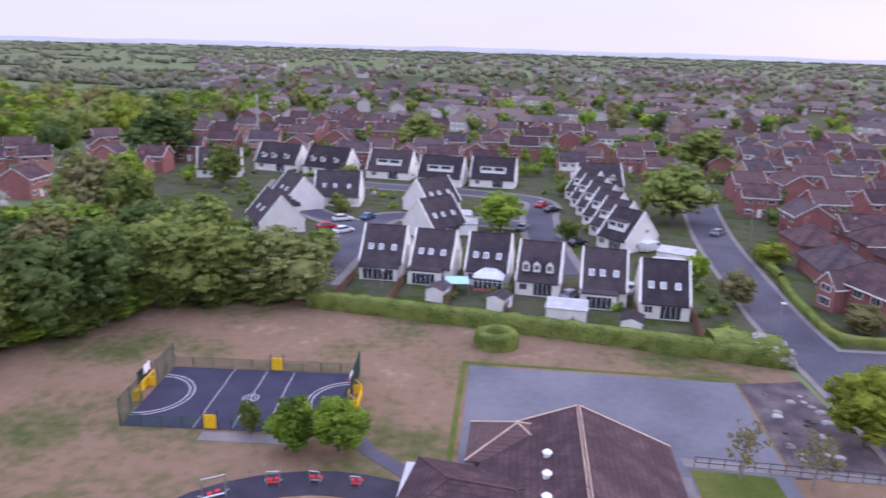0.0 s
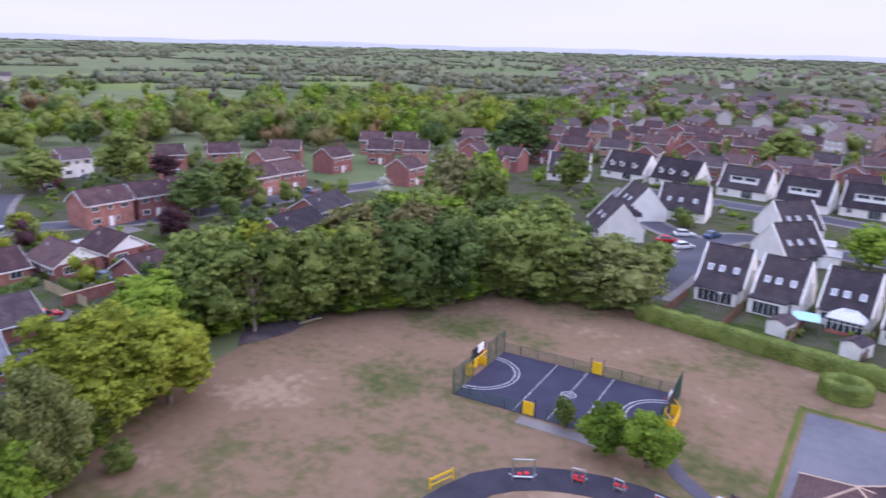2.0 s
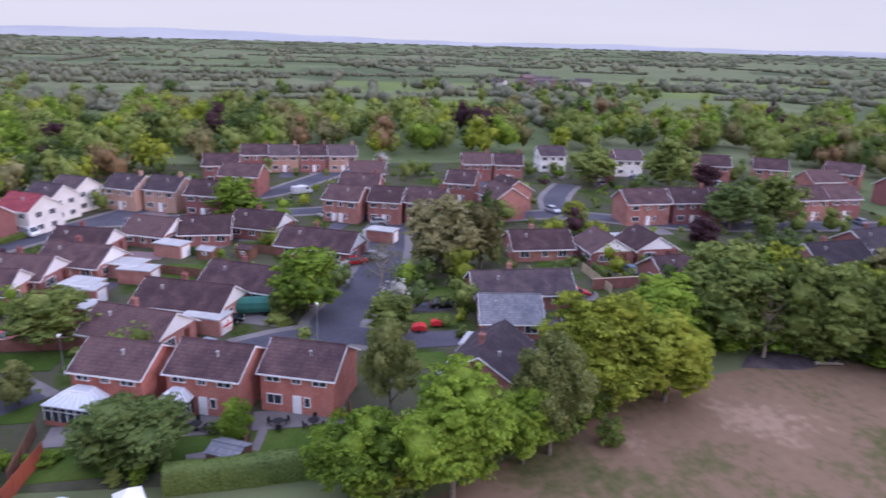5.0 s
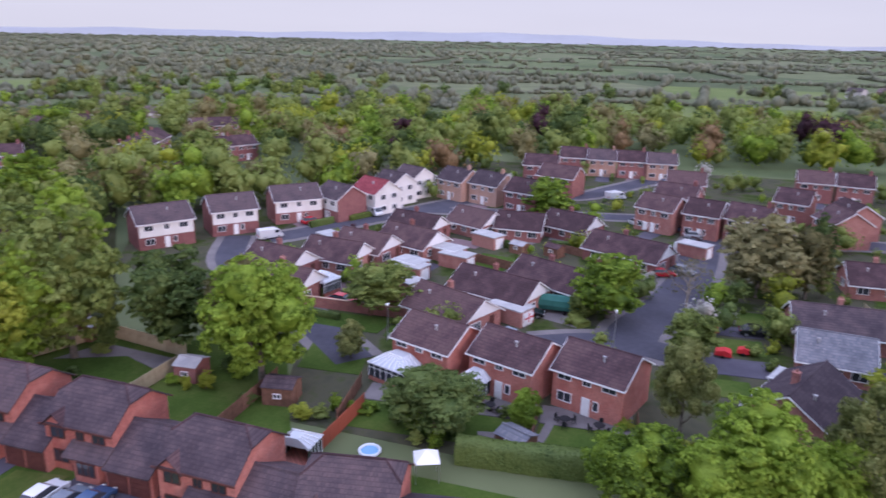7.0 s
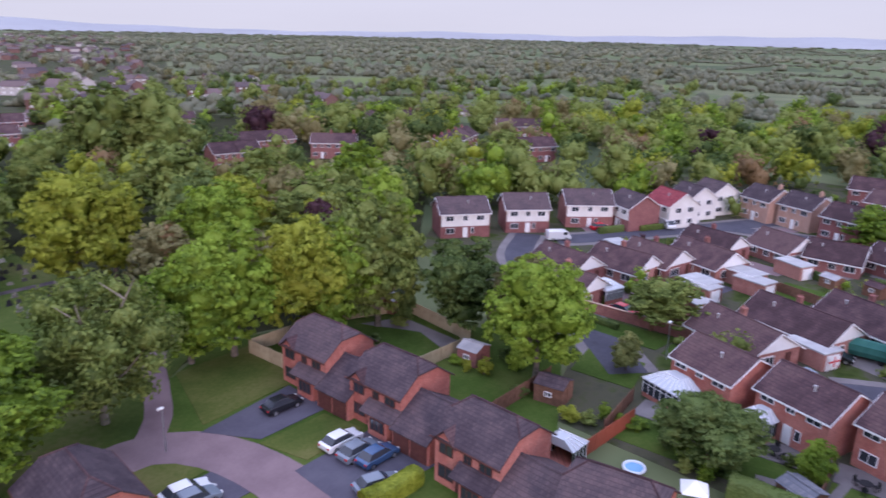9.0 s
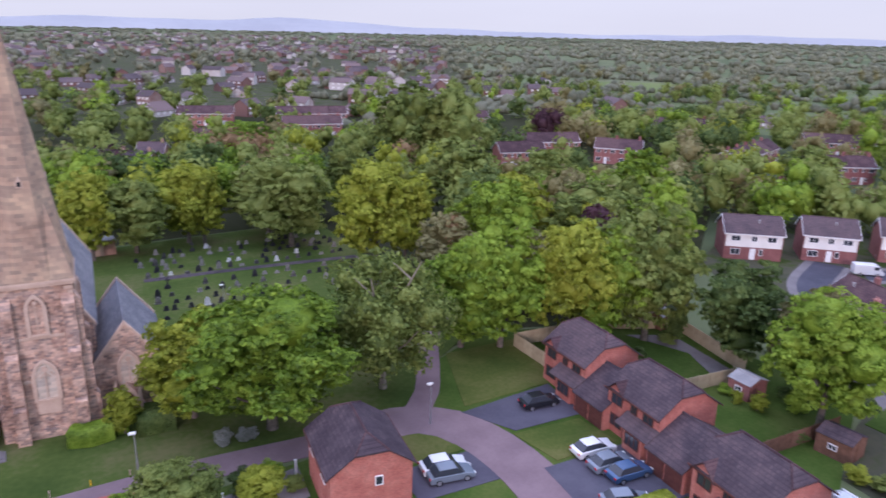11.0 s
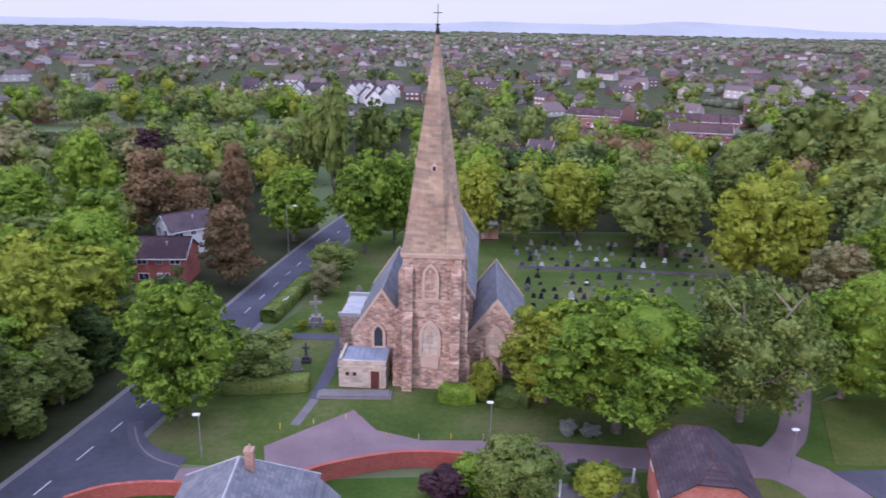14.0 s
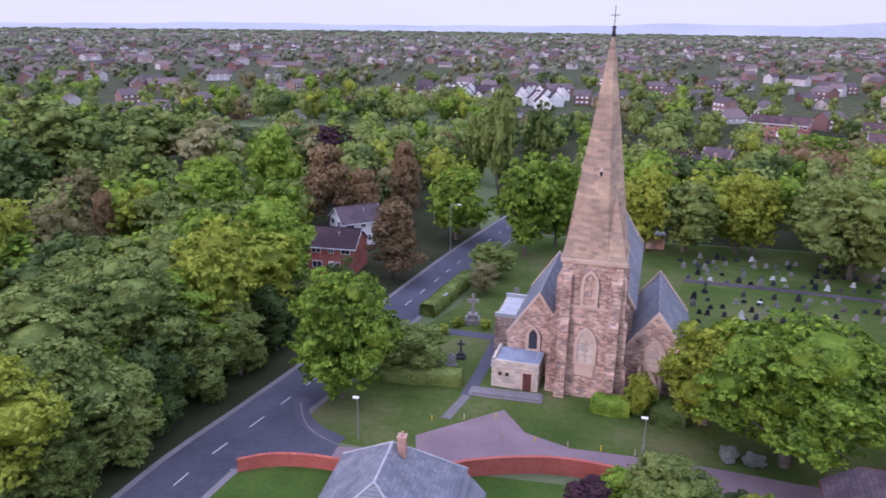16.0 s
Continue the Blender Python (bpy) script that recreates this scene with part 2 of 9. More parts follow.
TARMAC = surface("road_tarmac", [(0.058, 0.056, 0.070), (0.076, 0.074, 0.092), (0.094, 0.092, 0.110)], 0.12, fine=1.4, bump=0.004)
PAVING = surface("pale_paving", [(0.15, 0.135, 0.135), (0.21, 0.19, 0.185)], 0.3, fine=2.0, bump=0.004)
BLOCK = surface("block_paving", [(0.184, 0.130, 0.137), (0.236, 0.170, 0.176)], 0.25, fine=3.0, bump=0.006)
DRIVE = surface("dark_drive", [(0.076, 0.070, 0.091), (0.103, 0.098, 0.120)], 0.3, fine=3.0, bump=0.004)
COURT = surface("court_surface", [(0.038, 0.036, 0.059), (0.05, 0.049, 0.076)], 0.3, fine=6, bump=0.002)
PLAYG = surface("playground_tarmac", [(0.105, 0.105, 0.124), (0.133, 0.133, 0.153), (0.158, 0.155, 0.173)], 0.10, fine=1.1, bump=0.003)
RUBBER = surface("black_play_surface", [(0.035, 0.032, 0.045), (0.055, 0.05, 0.065)], 0.4, fine=5, bump=0.003)
FIELD = surface("dry_mown_field", [(0.072, 0.082, 0.028), (0.118, 0.104, 0.050), (0.186, 0.127, 0.082), (0.205, 0.138, 0.091), (0.282, 0.198, 0.137)], 0.075, fine=0.8, bump=0.02, spec=0.02)
LAWN = surface("lawn_grass", [(0.038, 0.068, 0.013), (0.059, 0.098, 0.019), (0.091, 0.118, 0.029)], 0.14, fine=2.4, bump=0.02, spec=0.02)
LAWN_DRY = surface("dry_lawn_grass", [(0.057, 0.084, 0.018), (0.088, 0.107, 0.026), (0.132, 0.130, 0.044)], 0.14, fine=2.4, bump=0.02, spec=0.02)
CHURCHYARD = surface("churchyard_grass", [(0.046, 0.074, 0.017), (0.074, 0.104, 0.025), (0.128, 0.126, 0.053)], 0.10, fine=1.5, bump=0.02, spec=0.02)
SOIL = surface("dark_soil", [(0.05, 0.042, 0.05), (0.085, 0.068, 0.075), (0.13, 0.11, 0.11)], 0.4, fine=3, bump=0.05)
GARDENS = surface("garden_ground", [(0.033, 0.051, 0.013), (0.053, 0.072, 0.020), (0.080, 0.078, 0.050), (0.066, 0.067, 0.044), (0.039, 0.058, 0.014)], 0.13, fine=0.6, bump=0.02, spec=0.02)
# darker than the lawn and garden grounds
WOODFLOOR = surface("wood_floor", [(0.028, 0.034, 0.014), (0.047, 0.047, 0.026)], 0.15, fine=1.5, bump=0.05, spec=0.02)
STEEL = surface("galvanised_steel", [(0.42, 0.43, 0.45), (0.52, 0.53, 0.55)], 3, rough=0.4, metal=0.8, bump=0)
GREENMESH = surface("green_powder_coat", [(0.035, 0.075, 0.055), (0.05, 0.10, 0.075)], 2, rough=0.5, bump=0)
YELLOW = surface("yellow_paint", [(0.70, 0.42, 0.01), (0.78, 0.50, 0.02)], 1.5, rough=0.45, bump=0)
WHITELINE = surface("white_line_paint", [(0.38, 0.36, 0.37), (0.52, 0.50, 0.50)], 2, fine=9, bump=0)
BLACK = surface("black_plastic", [(0.02, 0.02, 0.022), (0.035, 0.035, 0.038)], 3, rough=0.5, bump=0)
RED = surface("red_paint", [(0.50, 0.03, 0.04), (0.60, 0.05, 0.05)], 2, rough=0.45, bump=0)
RENDER_RED = surface("red_brick_wall_face", [(0.36, 0.10, 0.075), (0.44, 0.14, 0.10)], 0.4, kind="courses", size=(0.225, 0.075), bump=0.008)
GREENPAINT = surface("green_tarpaulin", [(0.03, 0.12, 0.10), (0.05, 0.16, 0.13)], 0.8, rough=0.5, bump=0.02)
TYRE = surface("tyre_rubber", [(0.015, 0.015, 0.016), (0.03, 0.03, 0.03)], 5, bump=0)
GRAVE = surface("gravestone_stone", [(0.03, 0.03, 0.034), (0.075, 0.07, 0.068), (0.26, 0.24, 0.22)], 0.6, fine=5, object_random=0.95, bump=0.01)
GRAVE_LT = surface("gravestone_marble", [(0.55, 0.54, 0.52), (0.68, 0.67, 0.65)], 1.5, fine=5, bump=0.004)
# flat pale blue-grey: the haze of distance stands in the base colour
HILL = surface("hill_haze", [(0.314, 0.319, 0.326), (0.369, 0.373, 0.377)], 0.002, fine=0.02, bump=0)


def plain(name, color, rough=0.3, metal=0.0, spec=0.5):
    if name not in MATS:
        mat = bpy.data.materials.new(name)
        mat.use_nodes = True
        bs = mat.node_tree.nodes["Principled BSDF"]
        bs.inputs["Base Color"].default_value = (*color, 1)
        bs.inputs["Roughness"].default_value, bs.inputs["Metallic"].default_value = rough, metal
        bs.inputs["Specular IOR Level"].default_value = spec
        MATS[name] = mat
    return MATS[name]


GLASS = plain("window_glass", (0.035, 0.04, 0.05), 0.08, 0, 0.6)
GLASS_SKY = plain("rooflight_glass", (0.30, 0.32, 0.36), 0.12, 0, 0.9)
CONS_ROOF = plain("conservatory_roof_sheet", (0.50, 0.52, 0.55), 0.2, 0, 0.6)
LAMPGLASS = plain("lamp_lens", (0.75, 0.75, 0.72), 0.25, 0, 0.5)
REDLENS = plain("tail_lamp_lens", (0.4, 0.01, 0.01), 0.2, 0, 0.5)


def paint(name, color):
    return plain("car_paint_" + name, color, 0.22, 0.15, 0.6)


# ---- small mesh kit ----
class Kit:
    """Vertices and faces for one part."""

    def __init__(self):
        self.v, self.f = [], []

    def add(self, verts, faces, m=None):
        k = len(self.v)
        self.v += [tuple(m @ Vector(p)) if m else tuple(p) for p in verts]
        self.f += [tuple(i + k for i in face) for face in faces]
        return self

    def box(self, x, y, z, sx, sy, sz, rz=0.0, m=None):
        """A box with its foot's centre at x, y, z."""
        c, s = math.cos(radians(rz)), math.sin(radians(rz))
        vs = []
        for dz in (0, sz):
            for a, b in ((-1, -1), (1, -1), (1, 1), (-1, 1)):
                u, w = a * sx / 2, b * sy / 2
                vs.append((x + c * u - s * w, y + s * u + c * w, z + dz))
        return self.add(vs, [(3, 2, 1, 0), (4, 5, 6, 7), (0, 1, 5, 4), (1, 2, 6, 5), (2, 3, 7, 6), (3, 0, 4, 7)], m)

    def prism(self, outline, y0, y1, m=None):
        """An outline in x and z, counter-clockwise as seen from -y, drawn from y0 to y1."""
        k = len(outline)
        vs = [(x, y0, z) for x, z in outline] + [(x, y1, z) for x, z in outline]
        fs = [tuple(range(k)), tuple(range(2 * k - 1, k - 1, -1))]
        fs += [(i, i + k, (i + 1) % k + k, (i + 1) % k) for i in range(k)]
        return self.add(vs, fs, m)

    def tube(self, a, b, r0, r1=None, sides=6, cap=True):
        """A tapered rod from a to b."""
        a, b = Vector(a), Vector(b)
        r1 = r0 if r1 is None else r1
        d = (b - a).normalized()
        u = d.orthogonal().normalized()
        w = d.cross(u)
        vs = []
        for p, r in ((a, r0), (b, r1)):
            for i in range(sides):
                t = 2 * math.pi * i / sides
                vs.append(p + (u * math.cos(t) + w * math.sin(t)) * r)
        fs = [(i, (i + 1) % sides, (i + 1) % sides + sides, i + sides) for i in range(sides)]
        if cap:
            fs += [tuple(range(sides - 1, -1, -1)), tuple(range(sides, 2 * sides))]
        return self.add(vs, fs)

    def mesh(self, name, mat, smooth=False):
        me = bpy.data.meshes.new(name)
        me.from_pydata(self.v, [], self.f)
        if mat:
            me.materials.append(mat)
        if smooth:
            me.polygons.foreach_set("use_smooth", [True] * len(me.polygons))
        me.update()
        return me


def part(name, kit, material, parent, label="", at=None, smooth=False):
    """Links a kit, or a mesh, as ONE mesh object under a thing or a part."""
    me = kit if isinstance(kit, bpy.types.Mesh) else kit.mesh(name, material, smooth)
    ob = new(name, me)
    ob.parent = parent
    if at is not None:
        ob.matrix_basis = at
    if label:
        tagged(ob, label)
    return ob


def thing(name, label, category, at=None, group="", kind=""):
    ob = new(name)
    ob.empty_display_size = 0.2
    if at is not None:
        ob.matrix_basis = at
    return tagged(ob, label, category, group, kind)


def solid(name, kit, mat, label, category, at=None, group="", kind="", smooth=False):
    """A thing that is one mesh."""
    ob = new(name, kit.mesh(name, mat, smooth))
    if at is not None:
        ob.matrix_basis = at
    return tagged(ob, label, category, group, kind)


def sheet(name, corners, z, mat, label, category="ground", thick=0.05):
    """A thin slab of ground cover over the corners given."""
    k = Kit()
    n = len(corners)
    area = sum(corners[i][0] * corners[(i + 1) % n][1] - corners[(i + 1) % n][0] * corners[i][1] for i in range(n))
    if area < 0:
        corners = corners[::-1]
    vs = [(x, y, z) for x, y in corners] + [(x, y, z - thick) for x, y in corners]
    k.add(vs, [tuple(range(n))] + [(i, i + n, (i + 1) % n + n, (i + 1) % n) for i in range(n)])
    return solid(name, k, mat, label, category, kind="structure")


def glide(points, step=2.5):
    """A smooth line through the points."""
    pts = [Vector((*p, 0)) for p in points]
    pts = [2 * pts[0] - pts[1]] + pts + [2 * pts[-1] - pts[-2]]
    out = []
    for i in range(1, len(pts) - 2):
        p0, p1, p2, p3 = pts[i - 1:i + 3]
        n = max(2, int((p2 - p1).length / step))
        for j in range(n):
            t = j / n
            out.append(0.5 * (2 * p1 + (p2 - p0) * t + (2 * p0 - 5 * p1 + 4 * p2 - p3) * t * t + (3 * p1 - p0 - 3 * p2 + p3) * t ** 3))
    return out + [pts[-2]]


def ribbon(name, points, width, z, mat, label, category="road", height=0.05, step=2.5):
    """A strip of ground along a smooth line; its top at z."""
    line = glide(points, step)
    k = Kit()
    vs, fs = [], []
    for i, p in enumerate(line):
        d = (line[min(i + 1, len(line) - 1)] - line[max(i - 1, 0)]).normalized()
        s = Vector((-d.y, d.x, 0)) * width / 2
        vs += [(p.x + s.x, p.y + s.y, z - height), (p.x + s.x, p.y + s.y, z), (p.x - s.x, p.y - s.y, z), (p.x - s.x, p.y - s.y, z - height)]
        if i:
            b = 4 * i
            fs += [(b - 3, b - 2, b + 2, b + 1), (b - 4, b - 3, b + 1, b), (b - 2, b - 1, b + 3, b + 2)]
    k.add(vs, fs)
    return solid(name, k, mat, label, category, kind="structure")

# ---- windows, doors, roofs, houses ----
CACHE = {}
FAR = False      # houses far off have their glass in the window's own mesh


def lattice(xs, zs, y0, y1):
    """A frame in one piece: every second column of the middle row is open."""
    k = Kit()
    nx, nz = len(xs), len(zs)
    vs = [(x, y, z) for y in (y0, y1) for z in zs for x in xs]
    at = lambda s, j, i: s * nx * nz + j * nx + i
    openc = {(j, i) for j in range(1, nz - 1, 2) for i in range(1, nx - 1, 2)}
    fs = []
    solidc = lambda j, i: 0 <= j < nz - 1 and 0 <= i < nx - 1 and (j, i) not in openc
    for j in range(nz - 1):
        for i in range(nx - 1):
            if not solidc(j, i):
                continue
            fs.append((at(0, j, i), at(0, j, i + 1), at(0, j + 1, i + 1), at(0, j + 1, i)))
            fs.append((at(1, j + 1, i), at(1, j + 1, i + 1), at(1, j, i + 1), at(1, j, i)))
            for dj, di, a, b in ((-1, 0, (j, i), (j, i + 1)), (1, 0, (j + 1, i + 1), (j + 1, i)), (0, -1, (j + 1, i), (j, i)), (0, 1, (j, i + 1), (j + 1, i + 1))):
                if not solidc(j + dj, i + di):
                    fs.append((at(0, *b), at(0, *a), at(1, *a), at(1, *b)))
    return k.add(vs, fs)


def window_meshes(w, h, trim, bars=1):
    key = ("win", round(w, 2), round(h, 2), trim.name, bars, FAR)
    if key not in CACHE:
        t = 0.075
        xs = [-w / 2, -w / 2 + t]
        for i in range(bars):
            c = -w / 2 + w * (i + 1) / (bars + 1)
            xs += [c - 0.03, c + 0.03]
        xs += [w / 2 - t, w / 2]
        zs = [0, t, h - t, h]
        k = lattice(xs, zs, -0.06, 0.05)
        p = Kit().box(0, 0.0, t, w - 2 * t, 0.03, h - 2 * t)
        one = k.mesh("window", trim)
        if FAR:
            k2 = Kit().add(k.v, k.f)
            n = len(k2.f)
            for i in range(1, len(xs) - 1, 2):
                k2.add([(xs[i], -0.01, zs[1]), (xs[i + 1], -0.01, zs[1]), (xs[i + 1], -0.01, zs[2]), (xs[i], -0.01, zs[2])], [(0, 1, 2, 3)])
            one = k2.mesh("window", trim)
            one.materials.append(GLASS)
            for q in list(one.polygons)[n:]:
                q.material_index = 1
        CACHE[key] = (one, p.mesh("pane", GLASS))
    return CACHE[key]


def add_window(house, x, y, z, w, h, facing=0, trim=UPVC, bars=1):
    """facing: degrees by which the outward -y is turned."""
    fr, pn = window_meshes(w, h, trim, bars)
    ob = part("window", fr, None, house, at=pose(x, y, z, 0, 0, facing))
    if not FAR:
        part("pane", pn, None, ob)
    return ob


def add_door(house, x, y, z, w, h, mat, facing=0, name="door"):
    key = (name, round(w, 2), round(h, 2), mat.name)
    if key not in CACHE:
        k = Kit().box(0, 0, 0, w, 0.08, h)
        for i in range(2 if name == "door" else 4):
            n = 2 if name == "door" else 4
            k.box(0, -0.05, 0.12 + i * (h - 0.2) / n, w - 0.24, 0.03, (h - 0.2) / n - 0.1)
        CACHE[key] = k.mesh(name, mat)
    return part(name, CACHE[key], None, house, at=pose(x, y, z, 0, 0, facing))


def gable_roof(L, W, e, h, over=0.35, verge=0.25, th=0.16):
    """Two slabs that meet at a ridge along x."""
    slope = (h - e) / (W / 2)
    k = Kit()
    yo, zo = W / 2 + over, e - over * slope
    for s in (-1, 1):
        prof = [(s * yo, zo), (0, h), (0, h + th), (s * yo, zo + th)]
        x0, x1 = -L / 2 - verge, L / 2 + verge
        vs = [(x0, y, z) for y, z in prof] + [(x1, y, z) for y, z in prof]
        fs = [(3, 2, 6, 7), (0, 4, 5, 1), (0, 3, 7, 4), (0, 1, 2, 3), (4, 7, 6, 5)]
        k.add(vs, fs if s < 0 else [f[::-1] for f in fs])
    k.tube((-L / 2 - verge, 0, h + th * 0.8), (L / 2 + verge, 0, h + th * 0.8), 0.13, sides=6)
    return k


def hip_roof(L, W, e, h, hip=1.0, over=0.35, th=0.16):
    """A hipped roof; hip: how far the ridge stops short of the walls, as a share of half the width."""
    k = Kit()
    X, Y = L / 2 + over, W / 2 + over
    rx = max(0.05, X - hip * Y)
    vs = [(-X, -Y, e), (X, -Y, e), (X, Y, e), (-X, Y, e), (-rx, 0, h), (rx, 0, h)]
    low = [(x, y, e - th) for x, y, _ in vs[:4]]
    fs = [(0, 1, 5, 4), (1, 2, 5), (2, 3, 4, 5), (3, 0, 4), (6, 7, 1, 0), (7, 8, 2, 1), (8, 9, 3, 2), (9, 6, 0, 3), (9, 8, 7, 6)]
    k.add(vs + low, fs)
    ridge = Kit()
    ridge.tube((-rx, 0, h), (rx, 0, h), 0.11)
    for a, b in ((0, 4), (1, 5), (2, 5), (3, 4)):
        ridge.tube(vs[a], vs[b], 0.09)
    return k, ridge


def half_hip(L, W, e, h, cut=0.4, back=1.5, over=0.35, th=0.14):
    """Wall, roof and ridge of a house whose gables are clipped by small hips."""
    s = (h - e) / (W / 2)
    zc, yc = h - (h - e) * cut, W / 2 * cut
    prof = [(-W / 2, 0), (W / 2, 0), (W / 2, e), (yc, zc), (-yc, zc), (-W / 2, e)]
    wall = Kit().add([(-L / 2, y, z - 0.03) for y, z in prof] + [(L / 2, y, z - 0.03) for y, z in prof],
                     [(5, 4, 3, 2, 1, 0), (6, 7, 8, 9, 10, 11)] + [(i, (i + 1) % 6, (i + 1) % 6 + 6, i + 6) for i in range(6)])
    X, Y, zo = L / 2 + 0.2, W / 2 + over, e - over * s
    vs = []
    for dz in (0.0, th):
        vs += [(-X, -Y, zo + dz), (X, -Y, zo + dz), (X, -yc, zc + dz), (X - back, 0, h + dz), (X, yc, zc + dz), (X, Y, zo + dz), (-X, Y, zo + dz), (-X, yc, zc + dz), (back - X, 0, h + dz), (-X, -yc, zc + dz)]
    top = [(10, 11, 12, 13, 18, 19), (12, 14, 13), (15, 16, 17, 18, 13, 14), (17, 19, 18)]
    low = [tuple(i - 10 for i in f[::-1]) for f in top]
    edge = [(i, (i + 1) % 10, (i + 1) % 10 + 10, i + 10) for i in (0, 1, 4, 5, 6, 9)] + [(2, 4, 14, 12), (7, 9, 19, 17)]
    roof = Kit().add(vs, top + low + edge)
    ridge = Kit()
    ridge.tube(vs[13], vs[18], 0.11).tube(vs[12], vs[13], 0.09).tube(vs[14], vs[13], 0.09).tube(vs[17], vs[18], 0.09).tube(vs[19], vs[18], 0.09)
    return wall, roof, ridge


def gable_body(L, W, e, h):
    k = Kit()
    prof = [(-W / 2, 0), (W / 2, 0), (W / 2, e), (0, h), (-W / 2, e)]
    vs = [(-L / 2, y, z) for y, z in prof] + [(L / 2, y, z) for y, z in prof]
    fs = [(4, 3, 2, 1, 0), (5, 6, 7, 8, 9), (0, 1, 6, 5), (1, 2, 7, 6), (2, 3, 8, 7), (3, 4, 9, 8), (4, 0, 5, 9)]
    return k.add(vs, fs)


def fascia_kit(L, W, e, h, over=0.35, verge=0.25, gables=True):
    """White gutters and barge boards, one band round the whole roof edge."""
    slope = (h - e) / (W / 2)
    zo = e - over * slope
    X, Y = L / 2 + verge, W / 2 + over
    k = Kit()
    nodes = [(-X, 0, h, -1, 0), (-X, -Y, zo, -1, -1), (X, -Y, zo, 1, -1), (X, 0, h, 1, 0), (X, Y, zo, 1, 1), (-X, Y, zo, -1, 1)]
    vs, fs = [], []
    for x, y, z, sx, sy in nodes:
        for out in (0.005, 0.075):
            for dz in (-0.07, 0.10):
                vs.append((x + sx * out, y + sy * out, z + dz))
    n = len(nodes)
    for i in range(n):
        a, b = 4 * i, 4 * ((i + 1) % n)
        fs += [(a, a + 1, b + 1, b), (a + 1, a + 3, b + 3, b + 1), (a + 3, a + 2, b + 2, b + 3), (a + 2, a, b, b + 2)]
    return k.add(vs, fs)


def chimney(house, x, y, z0, z1, mat=None):
    k = Kit().box(x, y, z0, 0.65, 0.65, z1 - z0).box(x, y, z1, 0.75, 0.75, 0.12)
    k.tube((x - 0.15, y, z1 + 0.12), (x - 0.15, y, z1 + 0.42), 0.10, 0.08).tube((x + 0.15, y, z1 + 0.12), (x + 0.15, y, z1 + 0.42), 0.10, 0.08)
    part("chimney", k, mat or BRICK, house)


def flue(house, x, y, z):
    part("flue", Kit().tube((x, y, z), (x, y, z + 0.55), 0.13).tube((x, y, z + 0.55), (x, y, z + 0.72), 0.2), FELT, house)


def two_storey(key, L, W, e, h, wall, roof, front, label, gable_mat=None, clad=None, chim=False):
    """A gabled two-storey house. front: windows as (x, z, w, h) on the -y side; the back gets its own pair."""
    ck = ("two", key, round(L, 1), round(W, 1))
    if ck in CACHE:
        return CACHE[ck], False
    hs = thing("house", label, "house")
    part("wall", gable_body(L, W, e, h - 0.05), wall, hs)
    part("roof", gable_roof(L, W, e, h), roof, hs)
    part("fascia", fascia_kit(L, W, e, h), UPVC, hs, "white gutters and barge boards")
    if clad:
        part("cladding", Kit().box(0, -W / 2 - 0.05, e * 0.5 - 0.1, L - 0.3, 0.08, e * 0.5), clad, hs, "white boarded upper wall")
    off = 0.12 if clad else 0.05
    for x, z, w, hh in front:
        if hh > 1.9:
            add_door(hs, x, -W / 2 - 0.04, 0.1, w, hh, UPVC if w < 1.3 else UPVC)
            if w >= 1.3:
                add_window(hs, x, -W / 2 - 0.09, 0.15, w - 0.1, hh - 0.1, 0)
        else:
            add_window(hs, x, -W / 2 - off, z, w, hh, 0, bars=1 if w > 0.8 else 0)
    for x, z, w, hh in ((-L * 0.28, e - 1.6, 1.5, 1.1), (L * 0.28, e - 1.6, 1.5, 1.1), (-L * 0.25, 0.9, 1.9, 1.2)):
        add_window(hs, x, W / 2 + 0.05, z, w, hh, 180)
    add_door(hs, L * 0.2, W / 2 + 0.04, 0.1, 0.95, 2.05, DOOR_BROWN, 180)
    if chim:
        chimney(hs, L * 0.38, 0, h - 0.6, h + 0.9, wall)
    if not FAR:
        flue(hs, L * 0.1, -W * 0.22, e + (h - e) * 0.55 + 0.05)
    CACHE[ck] = hs
    return hs, True


def place(made, at, group=""):
    ob, first = made
    if first:
        ob.matrix_basis = at
        got = ob
    else:
        got = copy_thing(ob, at)
    if group:
        got["group"] = group
    return got


FRONT_2 = [(-2.6, 3.5, 1.6, 1.05), (0.0, 3.5, 1.0, 1.05), (2.5, 3.5, 1.6, 1.05), (-2.5, 0.95, 1.7, 1.15), (0.0, 0.1, 0.95, 2.05), (1.15, 0.95, 0.7, 1.15)]


